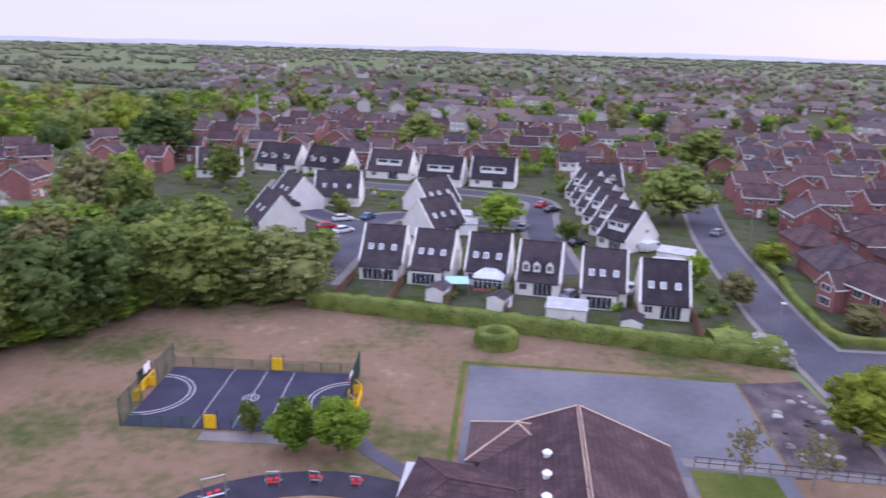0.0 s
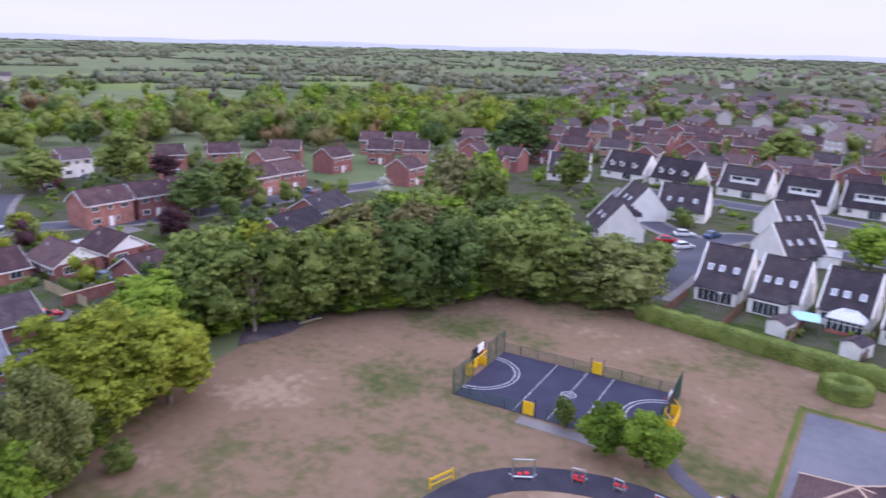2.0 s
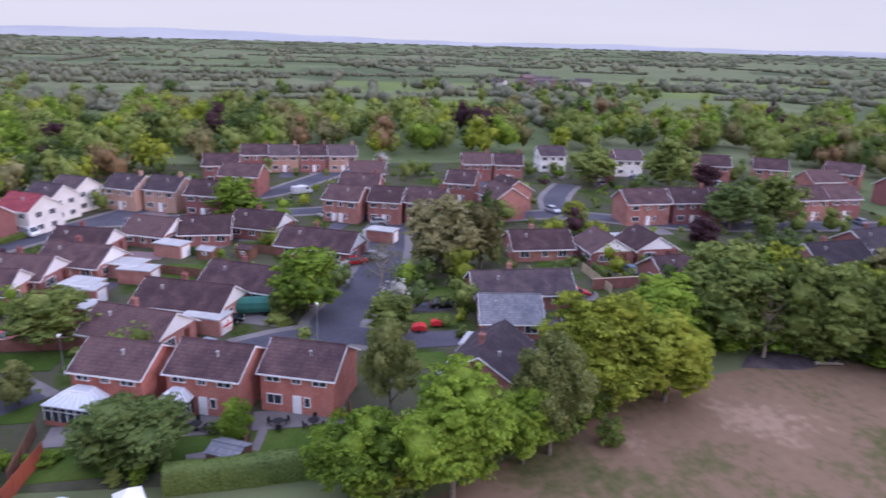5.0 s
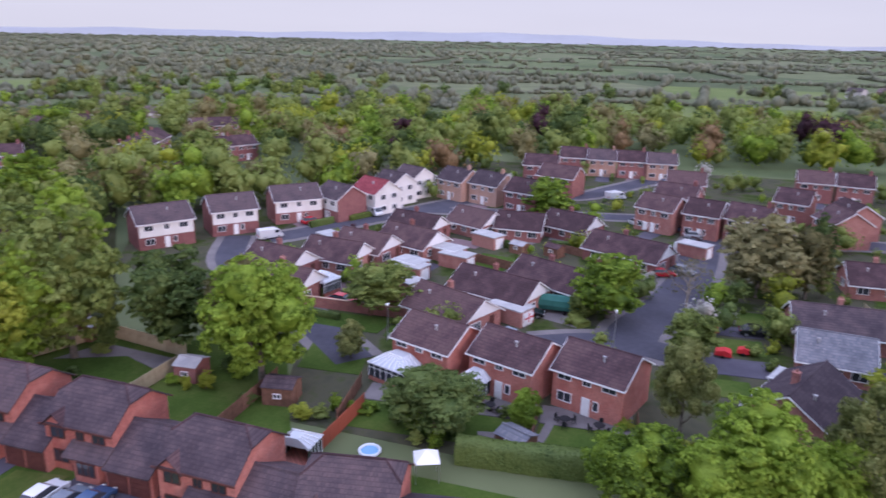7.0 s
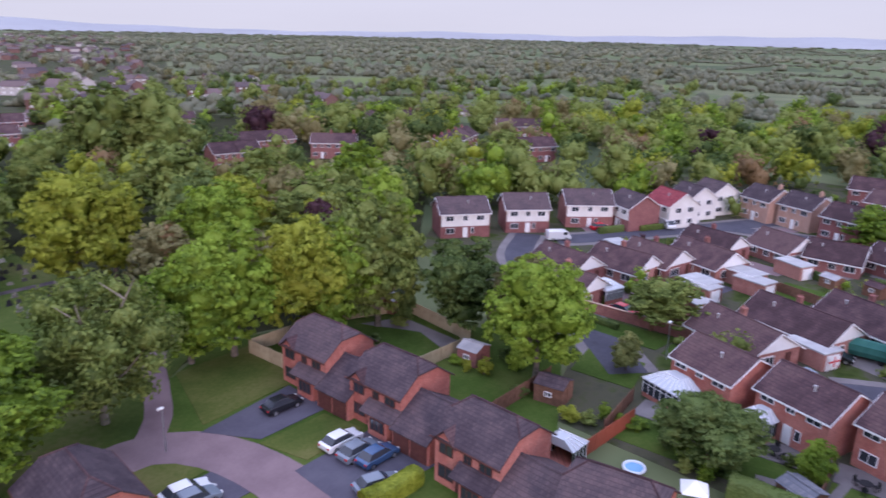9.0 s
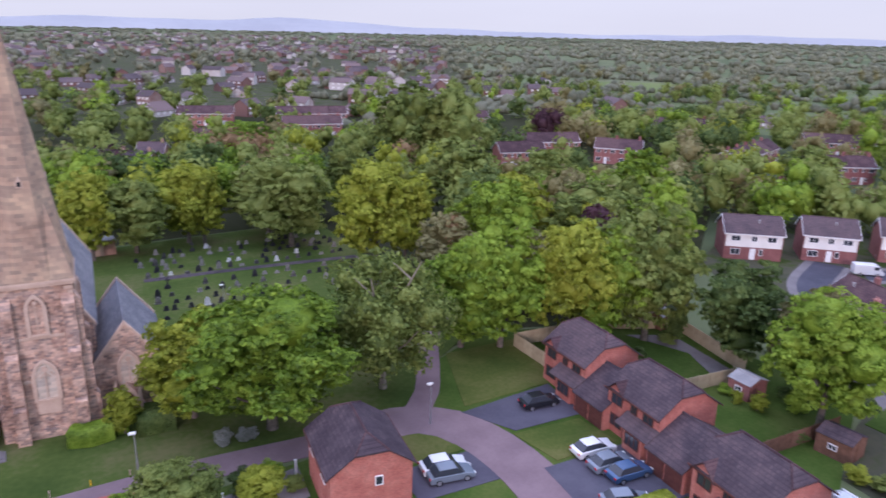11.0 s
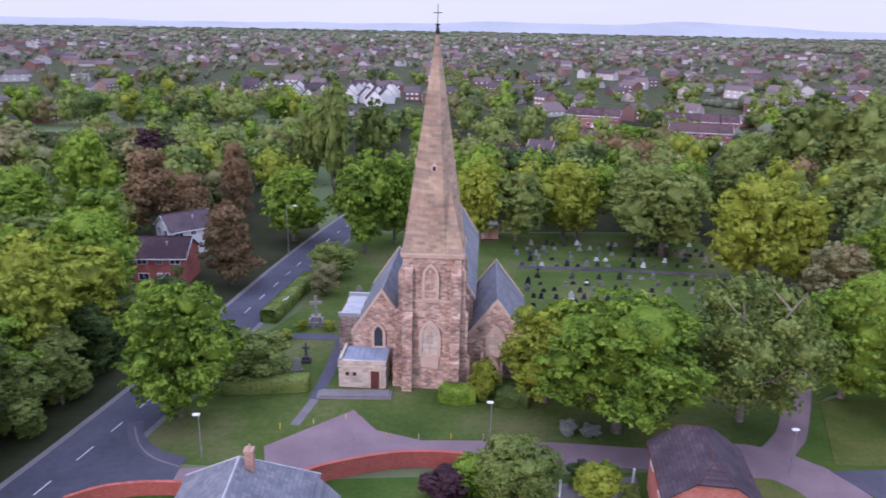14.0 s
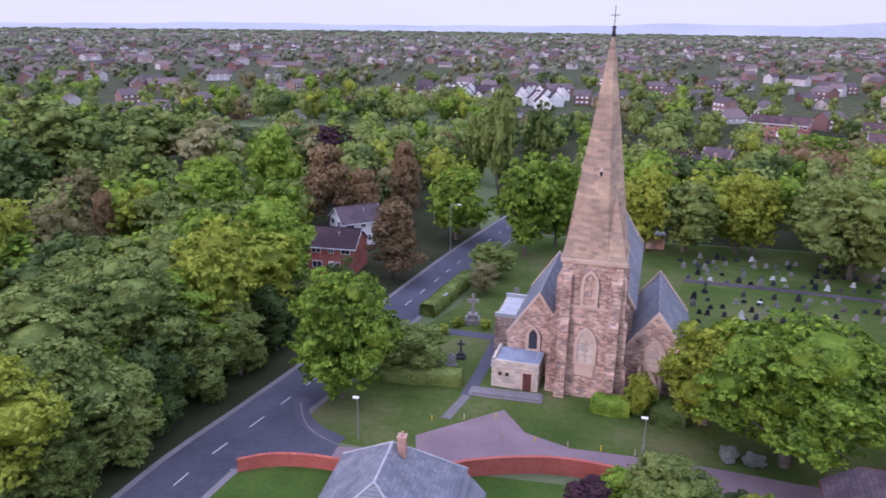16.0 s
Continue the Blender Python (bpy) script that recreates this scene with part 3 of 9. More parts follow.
def house_two(x, y, rz, L=8.2, W=7.4, style="brick", e=5.0, h=7.4, group="two-storey houses"):
    global FAR
    FAR = math.hypot(x, y) > 170
    wall, roof, clad, lab = {
        "brick": (BRICK if h < 7 else BRICK_MID, TILE, None, "red brick two-storey house with low brown tiled gable roof"),
        "brown": (BRICK_DK, TILE, None, "brown brick two-storey house with brown tiled gable roof"),
        "buff": (BRICK_LT, TILE_GR, None, "buff brick two-storey house with grey tiled gable roof"),
        "clad": (BRICK_DK, TILE_GR, RENDERED, "two-storey house with white upper wall over brick"),
        "white": (RENDERED, TILE_GR, None, "white rendered two-storey house with grey tiled roof"),
        "whitered": (RENDERED, TILE_RED, None, "white rendered two-storey house with red tiled roof"),
    }[style]
    f = [(a * L / 8.2, b, c * min(1, L / 8.2), d) for a, b, c, d in FRONT_2]
    got = place(two_storey(style + ("_far" if FAR else "") + str(e), round(L), W, e, h, wall, roof, f, lab, clad=clad, chim=(style in ("brown", "buff"))), pose(x, y, 0, 0, 0, rz), group)
    if style.startswith("white"):      # the rendered gable ends have windows too
        for sd, fc in ((1, 90), (-1, 270)):
            for yy, z, w in ((-1.6, 0.9, 1.8), (1.7, 0.9, 1.4), (-1.6, 3.4, 1.5), (1.6, 3.4, 1.5)):
                add_window(got, sd * (round(L) / 2 + 0.05), yy, z, w, 1.15, fc, bars=1)
    return got


def bungalow(x, y, rz, L=11.0, W=8.0, e=2.5, h=4.9, style="brick", white_gable=True, garage=False):
    """A gabled bungalow, ridge along x; the +x gable is boarded white above the eaves."""
    global FAR
    FAR = math.hypot(x, y) > 110
    L, W = round(L), round(W)
    ck = ("bung", L, W, style, white_gable, garage, FAR)
    at = pose(x, y, 0, 0, 0, rz)
    if ck in CACHE:
        got = copy_thing(CACHE[ck], at)
        got["group"] = "bungalows"
        return got
    wall, roof = {"brick": (BRICK_MID, TILE), "brown": (BRICK_DK, TILE), "grey": (BRICK_MID, TILE_GR), "blue": (BRICK_MID, TILE_BL), "dark": (BRICK_DK, TILE_DK)}[style]
    hs = thing("bungalow", "brick bungalow with tiled gable roof" + (" and white boarded gable" if white_gable else ""), "bungalow", at, "bungalows")
    part("wall", gable_body(L, W, e, h - 0.05), wall, hs)
    part("roof", gable_roof(L, W, e, h, 0.45, 0.35), roof, hs)
    part("fascia", fascia_kit(L, W, e, h, 0.45, 0.35), UPVC, hs, "white gutters and barge boards")
    if white_gable:
        s = (h - e) / (W / 2)
        g = W / 2 - 0.25
        for sgn in (1,):
            k = Kit()
            x0, x1 = L / 2 + 0.02, L / 2 + 0.10
            vs = [(xx, yy, zz) for xx in (x0, x1) for yy, zz in ((-g, e + 0.1), (g, e + 0.1), (0, e + 0.1 + g * s - 0.15))]
            k.add(vs, [(3, 4, 5), (2, 1, 0), (0, 1, 4, 3), (1, 2, 5, 4), (2, 0, 3, 5)])
            part("gable_board", k, UPVC, hs, "white boarded gable end")
    for a, w in ((-0.32, 1.8), (0.02, 1.2), (0.32, 1.8)):
        add_window(hs, a * L, -W / 2 - 0.05, 0.9, w, 1.2, 0, bars=1)
        add_window(hs, a * L, W / 2 + 0.05, 0.9, w, 1.2, 180, bars=1)
    add_window(hs, L / 2 + 0.05, -W * 0.2, 0.8, 2.2, 1.3, 90, bars=2)
    add_door(hs, L / 2 + 0.04, W * 0.25, 0.1, 0.95, 2.05, DOOR_BROWN, 90)
    add_window(hs, -L / 2 - 0.05, 0, 0.9, 1.8, 1.2, 270, bars=1)
    flue(hs, -L * 0.25, -W * 0.2, e + (h - e) * 0.6)
    if L > 9:
        chimney(hs, -L * 0.1, W * 0.12, h - 0.7, h + 0.7, wall)
    CACHE[ck] = hs
    return hs


def chalet(x, y, rz, L=6.8, W=10.0, e=2.5, h=7.6, dormers=0, lights=3, extra="", label=""):
    """A white chalet house: steep dark roof down to the ground floor, rendered gables."""
    global FAR
    FAR = math.hypot(x, y) > 125
    hs = thing("house", label or "white rendered chalet house with steep dark tiled roof", "house", pose(x, y, 0, 0, 0, rz), "white chalet houses")
    part("wall", gable_body(L, W, e, h - 0.05), RENDERED, hs)
    part("roof", gable_roof(L - 0.5, W, e, h, 0.3, 0.05), TILE_DK, hs)
    s = (h - e) / (W / 2)
    for g in (-1, 1):
        cope = Kit()
        for sd in (-1, 1):
            xx = g * (L / 2 - 0.05)
            a0, b0 = sd * (W / 2 + 0.2), 0.0
            z0 = e - 0.2 * s
            vs = [(xx + d, yy, zz) for d in (-0.13, 0.13) for yy, zz in ((a0, z0), (b0, h), (b0, h + 0.3), (a0, z0 + 0.3))]
            cope.add(vs, [(0, 1, 2, 3), (7, 6, 5, 4), (3, 2, 6, 7), (0, 4, 5, 1), (0, 3, 7, 4)])
        part("coping", cope, RENDERED, hs)
    tilt = math.degrees(math.atan(s))
    if dormers < 0:      # one wide flat-topped dormer with two windows
        wd, yd = L * 0.56, -W * 0.33
        zd = h - W * 0.33 * s
        dm = part("dormer", Kit().prism([(-wd / 2, -0.5), (wd / 2, -0.5), (wd / 2, 1.45), (-wd / 2, 1.45)], -0.5, 2.2), UPVC, hs, "white flat-topped dormer with two windows", at=pose(0, yd, zd))
        for xx in (-wd * 0.24, wd * 0.24):
            add_window(dm, xx, -0.53, 0.3, wd * 0.4, 0.95, 0, bars=1)
        part("roof", Kit().box(0, 0.8, 1.45, wd + 0.3, 3.0, 0.12), TILE_DK, dm)
    for sd in (-1, 1):
        n = (0 if dormers < 0 else lights) if sd < 0 else 2
        for i in range(n):
            xx = (-1.9, -0.3, 1.7)[i % 3] * L / 6.8 if sd < 0 else (-1.6, 1.6)[i]
            yy = sd * W * 0.31
            zz = h - abs(yy) * s + 0.17
            if dormers and sd < 0:
                d = Kit().prism([(-0.55, 0), (0.55, 0), (0.55, 1.25), (0, 1.8), (-0.55, 1.25)], -0.55, 1.6)
                dm = part("dormer", d, UPVC, hs, "white gabled dormer", at=pose(xx, yy - 0.9, zz - 0.75))
                add_window(dm, 0, -0.58, 0.25, 0.8, 0.95, 0, bars=1)
                r = Kit()
                for q in (-1, 1):
                    vs = [(q * 0.75, -0.68, 1.1), (0, -0.68, 1.85), (0, 1.7, 1.85), (q * 0.75, 1.7, 1.1)]
                    vs += [(a, b, c + 0.1) for a, b, c in vs]
                    r.add(vs, [(0, 1, 2, 3), (7, 6, 5, 4), (0, 4, 5, 1), (3, 2, 6, 7), (0, 3, 7, 4)])
                part("roof", r, TILE_DK, dm)
            else:
                rl = Kit().box(0, -0.52, 0, 0.74, 0.07, 0.1).box(0, 0.52, 0, 0.74, 0.07, 0.1).box(-0.36, 0, 0, 0.07, 1.11, 0.1).box(0.36, 0, 0, 0.07, 1.11, 0.1)
                w = part("rooflight", rl, UPVC, hs, at=pose(xx, yy, zz, tilt if sd < 0 else -tilt, 0, 0))
                part("pane", Kit().box(0, 0, 0.02, 0.66, 0.98, 0.05), GLASS_SKY, w)
    add_window(hs, -L * 0.32, -W / 2 - 0.05, 0.9, 1.3, 1.1, 0)
    add_window(hs, L * 0.12, -W / 2 - 0.05, 0.12, 3.0, 2.05, 0, bars=3)
    add_window(hs, -L * 0.2, W / 2 + 0.05, 0.9, 2.0, 1.2, 180)
    add_door(hs, L * 0.25, W / 2 + 0.04, 0.1, 0.95, 2.05, DOOR_BROWN, 180)
    add_window(hs, L / 2 + 0.05, 1.2, 3.4, 0.7, 0.9, 90, bars=0)
    add_window(hs, L / 2 + 0.05, -1.5, 0.9, 0.7, 0.9, 90, bars=0)
    if extra == "conservatory":
        conservatory(hs, 0.1 * L, -W / 2 - 1.4, 4.6, 2.8)
    elif extra == "lean":
        k = Kit()
        y0, y1 = -W / 2 - 2.2, -W / 2
        vs = [(a, b, c) for a in (-L * 0.42, L * 0.42) for b, c in ((y0, 0), (y0, 2.2), (y1, 2.2), (y1, 0))]
        k.add(vs, [(0, 1, 2, 3), (7, 6, 5, 4), (0, 4, 5, 1), (1, 5, 6, 2)])
        ex = part("extension", k, RENDERED, hs, "white rear extension")
        k2 = Kit()
        vs = [(a, b, c) for a in (-L * 0.46, L * 0.46) for b, c in ((y0 - 0.25, 2.15), (y1, 3.3), (y1, 3.42), (y0 - 0.25, 2.27))]
        k2.add(vs, [(0, 1, 2, 3), (7, 6, 5, 4), (3, 2, 6, 7), (0, 3, 7, 4), (0, 4, 5, 1)])
        part("roof", k2, TILE_DK, ex)
        add_window(ex, 0, y0 - 0.05, 0.15, L * 0.7, 1.95, 0, bars=5)
    elif extra == "flat":
        ex = part("extension", Kit().box(-L * 0.1, -W / 2 - 1.0, 0, L * 0.75, 2.0, 2.35), RENDERED, hs, "white rear extension")
        part("roof", Kit().box(-L * 0.1, -W / 2 - 1.05, 2.35, L * 0.75 + 0.3, 2.3, 0.18), TILE_DK, ex)
        add_window(ex, -L * 0.1, -W / 2 - 2.05, 0.15, L * 0.55, 1.95, 0, bars=4)
    return hs


def conservatory(house, x, y, w, d, hexed=False):
    """A white-framed glass room with a pitched clear roof."""
    cn = part("conservatory", Kit().box(x, y, 0, w, d, 0.55), BRICK, house, "white framed conservatory with pale clear roof")
    g = Kit()
    n = 6
    for i in range(n + 1):
        g.box(x - w / 2 + w * i / n, y - d / 2, 0.55, 0.09, 0.09, 1.65)
    for i in range(1, 4):
        for s in (-1, 1):
            g.box(x + s * w / 2, y - d / 2 + d * i / 4, 0.55, 0.09, 0.09, 1.65)
    g.box(x, y - d / 2, 2.12, w + 0.1, 0.12, 0.14).box(x - w / 2, y, 2.12, 0.12, d, 0.14).box(x + w / 2, y, 2.12, 0.12, d, 0.14)
    g.box(x, y - d / 2, 1.65, w, 0.07, 0.07)
    part("glazing_frame", g, UPVC, cn)
    part("pane", Kit().box(x, y - d / 2, 0.55, w - 0.1, 0.03, 1.6), GLASS, cn)
    part("pane", Kit().box(x - w / 2, y, 0.55, 0.03, d - 0.1, 1.6), GLASS, cn)
    part("pane", Kit().box(x + w / 2, y, 0.55, 0.03, d - 0.1, 1.6), GLASS, cn)
    r = Kit()
    e, h = 2.26, 3.15
    vs = [(x - w / 2 - 0.15, y - d / 2 - 0.15, e), (x + w / 2 + 0.15, y - d / 2 - 0.15, e), (x + w / 2 + 0.15, y + d / 2, e), (x - w / 2 - 0.15, y + d / 2, e),
          (x - w * 0.2, y, h), (x + w * 0.2, y, h), (x + w * 0.2, y + d / 2, h), (x - w * 0.2, y + d / 2, h)]
    r.add(vs, [(0, 1, 5, 4), (1, 2, 6, 5), (3, 0, 4, 7), (4, 5, 6, 7), (2, 3, 7, 6), (3, 2, 1, 0)])
    part("roof", r, CONS_ROOF, cn)
    b = Kit()
    for i in range(8):
        t = i / 7
        b.tube((x - w / 2 - 0.15 + (w + 0.3) * t, y - d / 2 - 0.15, e + 0.03), (x - w * 0.2 + w * 0.4 * t, y, h + 0.03), 0.045, sides=4)
    for i in range(3):
        t = (i + 1) / 4
        for s in (-1, 1):
            b.tube((x + s * (w / 2 + 0.15), y - d / 2 + d * t, e + 0.03), (x + s * w * 0.2, y + d / 2 * t, h + 0.03), 0.045, sides=4)
    b.tube((x - w * 0.2, y, h + 0.05), (x + w * 0.2, y, h + 0.05), 0.07, sides=4)
    part("roof_frame", b, UPVC, cn)


def estate_house(x, y, rz, garage="brown"):
    """A red brick detached house with a half-hipped grey roof and a lower garage wing on its +x side."""
    global FAR
    FAR = False
    L, W, e, h = 7.4, 7.3, 4.9, 7.5
    hs = thing("house", "red brick detached house with hipped grey roof and garage wing", "house", pose(x, y, 0, 0, 0, rz), "cul-de-sac houses")
    wk, rk, ridge = half_hip(L, W, e, h, 0.4, 1.5)
    part("wall", wk, BRICK, hs)
    part("roof", rk, TILE_GR, hs)
    part("ridge_tiles", ridge, TILE, hs)
    for sd in (-1, 1):
        part("gutter", Kit().box(0, sd * (W / 2 + 0.4), e - 0.30, L + 0.6, 0.1, 0.14), DOOR_BROWN, hs)
    # garage wing
    gx, gl, gw = L / 2 + 2.4, 4.8, 8.0
    wing = part("garage_wing", gable_body(gl, gw, 2.4, 4.7), BRICK, hs, at=pose(gx, -0.9, 0))
    part("roof", gable_roof(gl - 0.1, gw, 2.45, 4.8, 0.4, 0.1), TILE_GR, wing)
    dm = UPVC if garage == "white" else DOOR_BROWN
    for i in (-1.15, 1.15):
        add_door(wing, i, -gw / 2 - 0.04, 0.05, 2.1, 2.05, dm, name="garage_door")
    # porch roof along the front
    k = Kit()
    vs = [(a, b, c) for a in (-L * 0.1, L / 2 + 0.1) for b, c in ((-W / 2 - 1.5, 2.45), (-W / 2, 3.35), (-W / 2, 3.47), (-W / 2 - 1.5, 2.57))]
    k.add(vs, [(0, 1, 2, 3), (7, 6, 5, 4), (3, 2, 6, 7), (0, 3, 7, 4), (0, 4, 5, 1)])
    part("porch_roof", k, TILE_GR, hs)
    part("bay", Kit().box(L * 0.2, -W / 2 - 0.55, 0, 2.6, 1.1, 2.45), BRICK, hs)
    for xx, z, w, hh in ((-2.3, 3.25, 1.6, 1.15), (0.2, 3.45, 0.9, 0.95), (2.2, 3.45, 1.4, 0.95), (-2.3, 0.8, 1.8, 1.3)):
        add_window(hs, xx, -W / 2 - 0.05, z, w, hh, 0, trim=DOOR_BROWN)
    add_window(hs, L * 0.2, -W / 2 - 1.14, 0.8, 2.0, 1.3, 0, trim=DOOR_BROWN, bars=2)
    add_door(hs, -0.6, -W / 2 - 0.04, 0.1, 0.95, 2.05, DOOR_BROWN)
    for xx in (-2.2, 2.2):
        add_window(hs, xx, W / 2 + 0.05, 3.3, 1.6, 1.1, 180, trim=DOOR_BROWN)
        add_window(hs, xx, W / 2 + 0.05, 0.8, 1.8, 1.2, 180, trim=DOOR_BROWN)
    # small gable over the first window
    d = Kit().prism([(-1.1, 0), (1.1, 0), (0, 1.0)], -0.3, 1.6)
    g = part("gablet", d, BRICK, hs, at=pose(-2.3, -W / 2 + 0.05, e - 0.25))
    r = Kit()
    for q in (-1, 1):
        vs = [(q * 1.4, -0.55, -0.2), (0, -0.55, 1.1), (0, 2.0, 1.1), (q * 1.4, 2.0, -0.2)]
        vs += [(a, b, c + 0.12) for a, b, c in vs]
        r.add(vs, [(0, 1, 2, 3), (7, 6, 5, 4), (0, 4, 5, 1), (3, 2, 6, 7), (0, 3, 7, 4)])
    part("roof", r, TILE, g)
    return hs


def terrace(x, y, rz, units, unit=7.0, W=8.0, style="brown", group="terraced houses"):
    """A row of two-storey houses, side by side along the ridge."""
    a = radians(rz)
    for i in range(units):
        o = (i - (units - 1) / 2) * unit
        house_two(x + math.cos(a) * o, y + math.sin(a) * o, rz, unit - 0.02, W, style, group=group)


# ---- trees ----
def ico(sub):
    key = ("ico", sub)
    if key not in CACHE:
        b = bmesh.new()
        bmesh.ops.create_icosphere(b, subdivisions=sub, radius=1.0)
        b.verts.index_update()
        CACHE[key] = (np.array([v.co[:] for v in b.verts]), np.array([[v.index for v in f.verts] for f in b.faces]))
        b.free()
    return CACHE[key]


def blobs(rng, centres, radii, sub=2, rough=0.22, squash=0.85):
    """Lumpy masses, one at each centre."""
    v0, f0 = ico(sub)
    V, F, k = [], [], 0
    for c, r in zip(centres, radii):
        n = 1 + rough * rng.uniform(-1, 1, (len(v0), 1))
        v = v0 * n * r * np.array([1, 1, squash]) + c
        V.append(v)
        F.append(f0 + k)
        k += len(v0)
    return np.concatenate(V), np.concatenate(F)


def leaves(rng, centres, radii, n, size, squash=0.85):
    """n small folded leaf sprays over the outside of the masses."""
    w = np.asarray(radii) ** 2
    idx = rng.choice(len(radii), n, p=w / w.sum())
    d = rng.normal(size=(n, 3))
    d[:, 2] = d[:, 2] * 0.8 + 0.25
    d /= np.linalg.norm(d, axis=1)[:, None]
    r = np.asarray(radii)[idx][:, None] * (1.2 - 0.62 * rng.uniform(0, 1, (n, 1)) ** 1.7)
    p = np.asarray(centres)[idx] + d * r * np.array([1, 1, squash])
    nn = d + rng.normal(scale=0.42, size=(n, 3))
    nn /= np.linalg.norm(nn, axis=1)[:, None]
    u = np.cross(nn, rng.normal(size=(n, 3)))
    u /= np.linalg.norm(u, axis=1)[:, None]
    t = np.cross(nn, u)
    s = size * rng.uniform(0.6, 1.35, (n, 1))
    bend = nn * s * 0.25
    V = np.stack([p - u * s, p + t * s * 0.7 - bend, p + u * s, p - t * s * 0.7 - bend], 1).reshape(-1, 3)
    F = np.arange(4 * n).reshape(-1, 4)
    return V, F


def raw_mesh(name, chunks, mat, smooth_upto=0):
    V, F, k = [], [], 0
    round_faces = 0
    for v, f in chunks:
        V.append(v)
        F += (f + k).tolist()
        k += len(v)
        if f.shape[1] == 3:
            round_faces += len(f)
    me = bpy.data.meshes.new(name)
    me.from_pydata(np.concatenate(V).tolist(), [], F)
    me.polygons.foreach_set("use_smooth", [i < round_faces for i in range(len(F))])
    me.materials.append(mat)
    me.update()
    return me


def limbs(rng, h, r, first, n, spread=0.7, thick=0.035, twigs=0):
    """A tapered trunk with limbs, and twigs where the crown is thin."""
    k = Kit()
    lean = rng.uniform(-0.03, 0.03, 2) * h
    pts = [Vector((lean[0] * t * t, lean[1] * t * t, h * 0.86 * t)) for t in (0, 0.25, 0.5, 0.75, 1)]
    for i in range(4):
        k.tube(pts[i], pts[i + 1], h * thick * (1 - 0.23 * i) * (1.25 if i == 0 else 1), h * thick * (1 - 0.23 * (i + 1)), sides=7, cap=False)
    for i in range(n):
        t = first + (0.9 - first) * i / n
        z = h * 0.86 * t
        a = i * 2.4 + rng.uniform(-0.4, 0.4)
        ln = r * spread * rng.uniform(0.7, 1.15) * (1.1 - 0.5 * t)
        b = Vector((lean[0] * t * t, lean[1] * t * t, z))
        c = b + Vector((math.cos(a) * ln * 0.5, math.sin(a) * ln * 0.5, ln * 0.35))
        d = c + Vector((math.cos(a) * ln * 0.5, math.sin(a) * ln * 0.5, ln * 0.6))
        k.tube(b, c, h * thick * 0.45, h * thick * 0.28, sides=5, cap=False).tube(c, d, h * thick * 0.28, h * thick * 0.08, sides=5, cap=False)
        for j in range(twigs):
            s = c.lerp(d, rng.uniform(0, 1))
            q = Vector(rng.normal(size=3)) * r * 0.22
            q.z = abs(q.z) * 1.3
            k.tube(s, s + q, h * thick * 0.10, h * thick * 0.02, sides=3, cap=False)
    return k


def crown_masses(rng, shape, h, r, n):
    """Centres and radii of the leafy masses of a crown."""
    C, R = [], []
    z0 = {"poplar": 0.16, "column": 0.1, "bush": 0.0, "birch": 0.24, "willow": 0.16, "layers": 0.14}.get(shape, 0.15) * h
    mid, half = (h + z0) / 2, (h - z0) / 2
    for i in range(n):
        g = (i + 0.5) / n
        zz = 1 - 2 * g
        a = i * 2.39996 + rng.uniform(-0.5, 0.5)
        ring = math.sqrt(max(0.0, 1 - zz * zz))
        if shape in ("round", "willow", "birch"):
            ring *= (1.0 + 0.12 * (zz < 0)) * (1.05 if zz < 0.3 else 1)
        if shape == "layers":
            ring = (0.25 + 0.75 * (1 - zz) / 2) * (0.95 if i % 2 else 0.55)
        k = rng.uniform(0.15, 0.37) * (0.8 if shape == "birch" else 1.0)
        rad = r * k
        out = max(0.05, 1 - k * rng.uniform(0.75, 1.05)) * rng.uniform(0.86, 1.08)
        C.append((math.cos(a) * ring * r * out, math.sin(a) * ring * r * out, mid + zz * (half - rad * 0.7)))
        R.append(rad)
    C += [(0, 0, mid - 0.15 * half), (0, 0, mid + 0.25 * half)]
    R += [r * 0.55, r * 0.5]
    return np.array(C), np.array(R)


TREE_H, TREE_R = 12.0, 5.0


def lobed(rng, centres, radii, squash, sub, swell):
    """Overlapping leafy lobes with folds of several sizes."""
    v0, f0 = ico(sub)
    V, F, N = [], [], []
    for q, (c, r) in enumerate(zip(centres, radii)):
        p = v0 * r * np.array([1, 1, squash]) + c
        g = np.array([noise.noise((x * 0.55, y * 0.55, z * 0.75 + 3)) + 0.55 * noise.noise((x * 1.5, y * 1.5, z * 1.9)) for x, y, z in p])
        p = p + v0 * (g * swell)[:, None] * np.array([1, 1, 0.8])
        V.append(p)
        N.append(v0)
        F.append(f0 + q * len(v0))
    return np.concatenate(V), np.concatenate(F), np.concatenate(N)


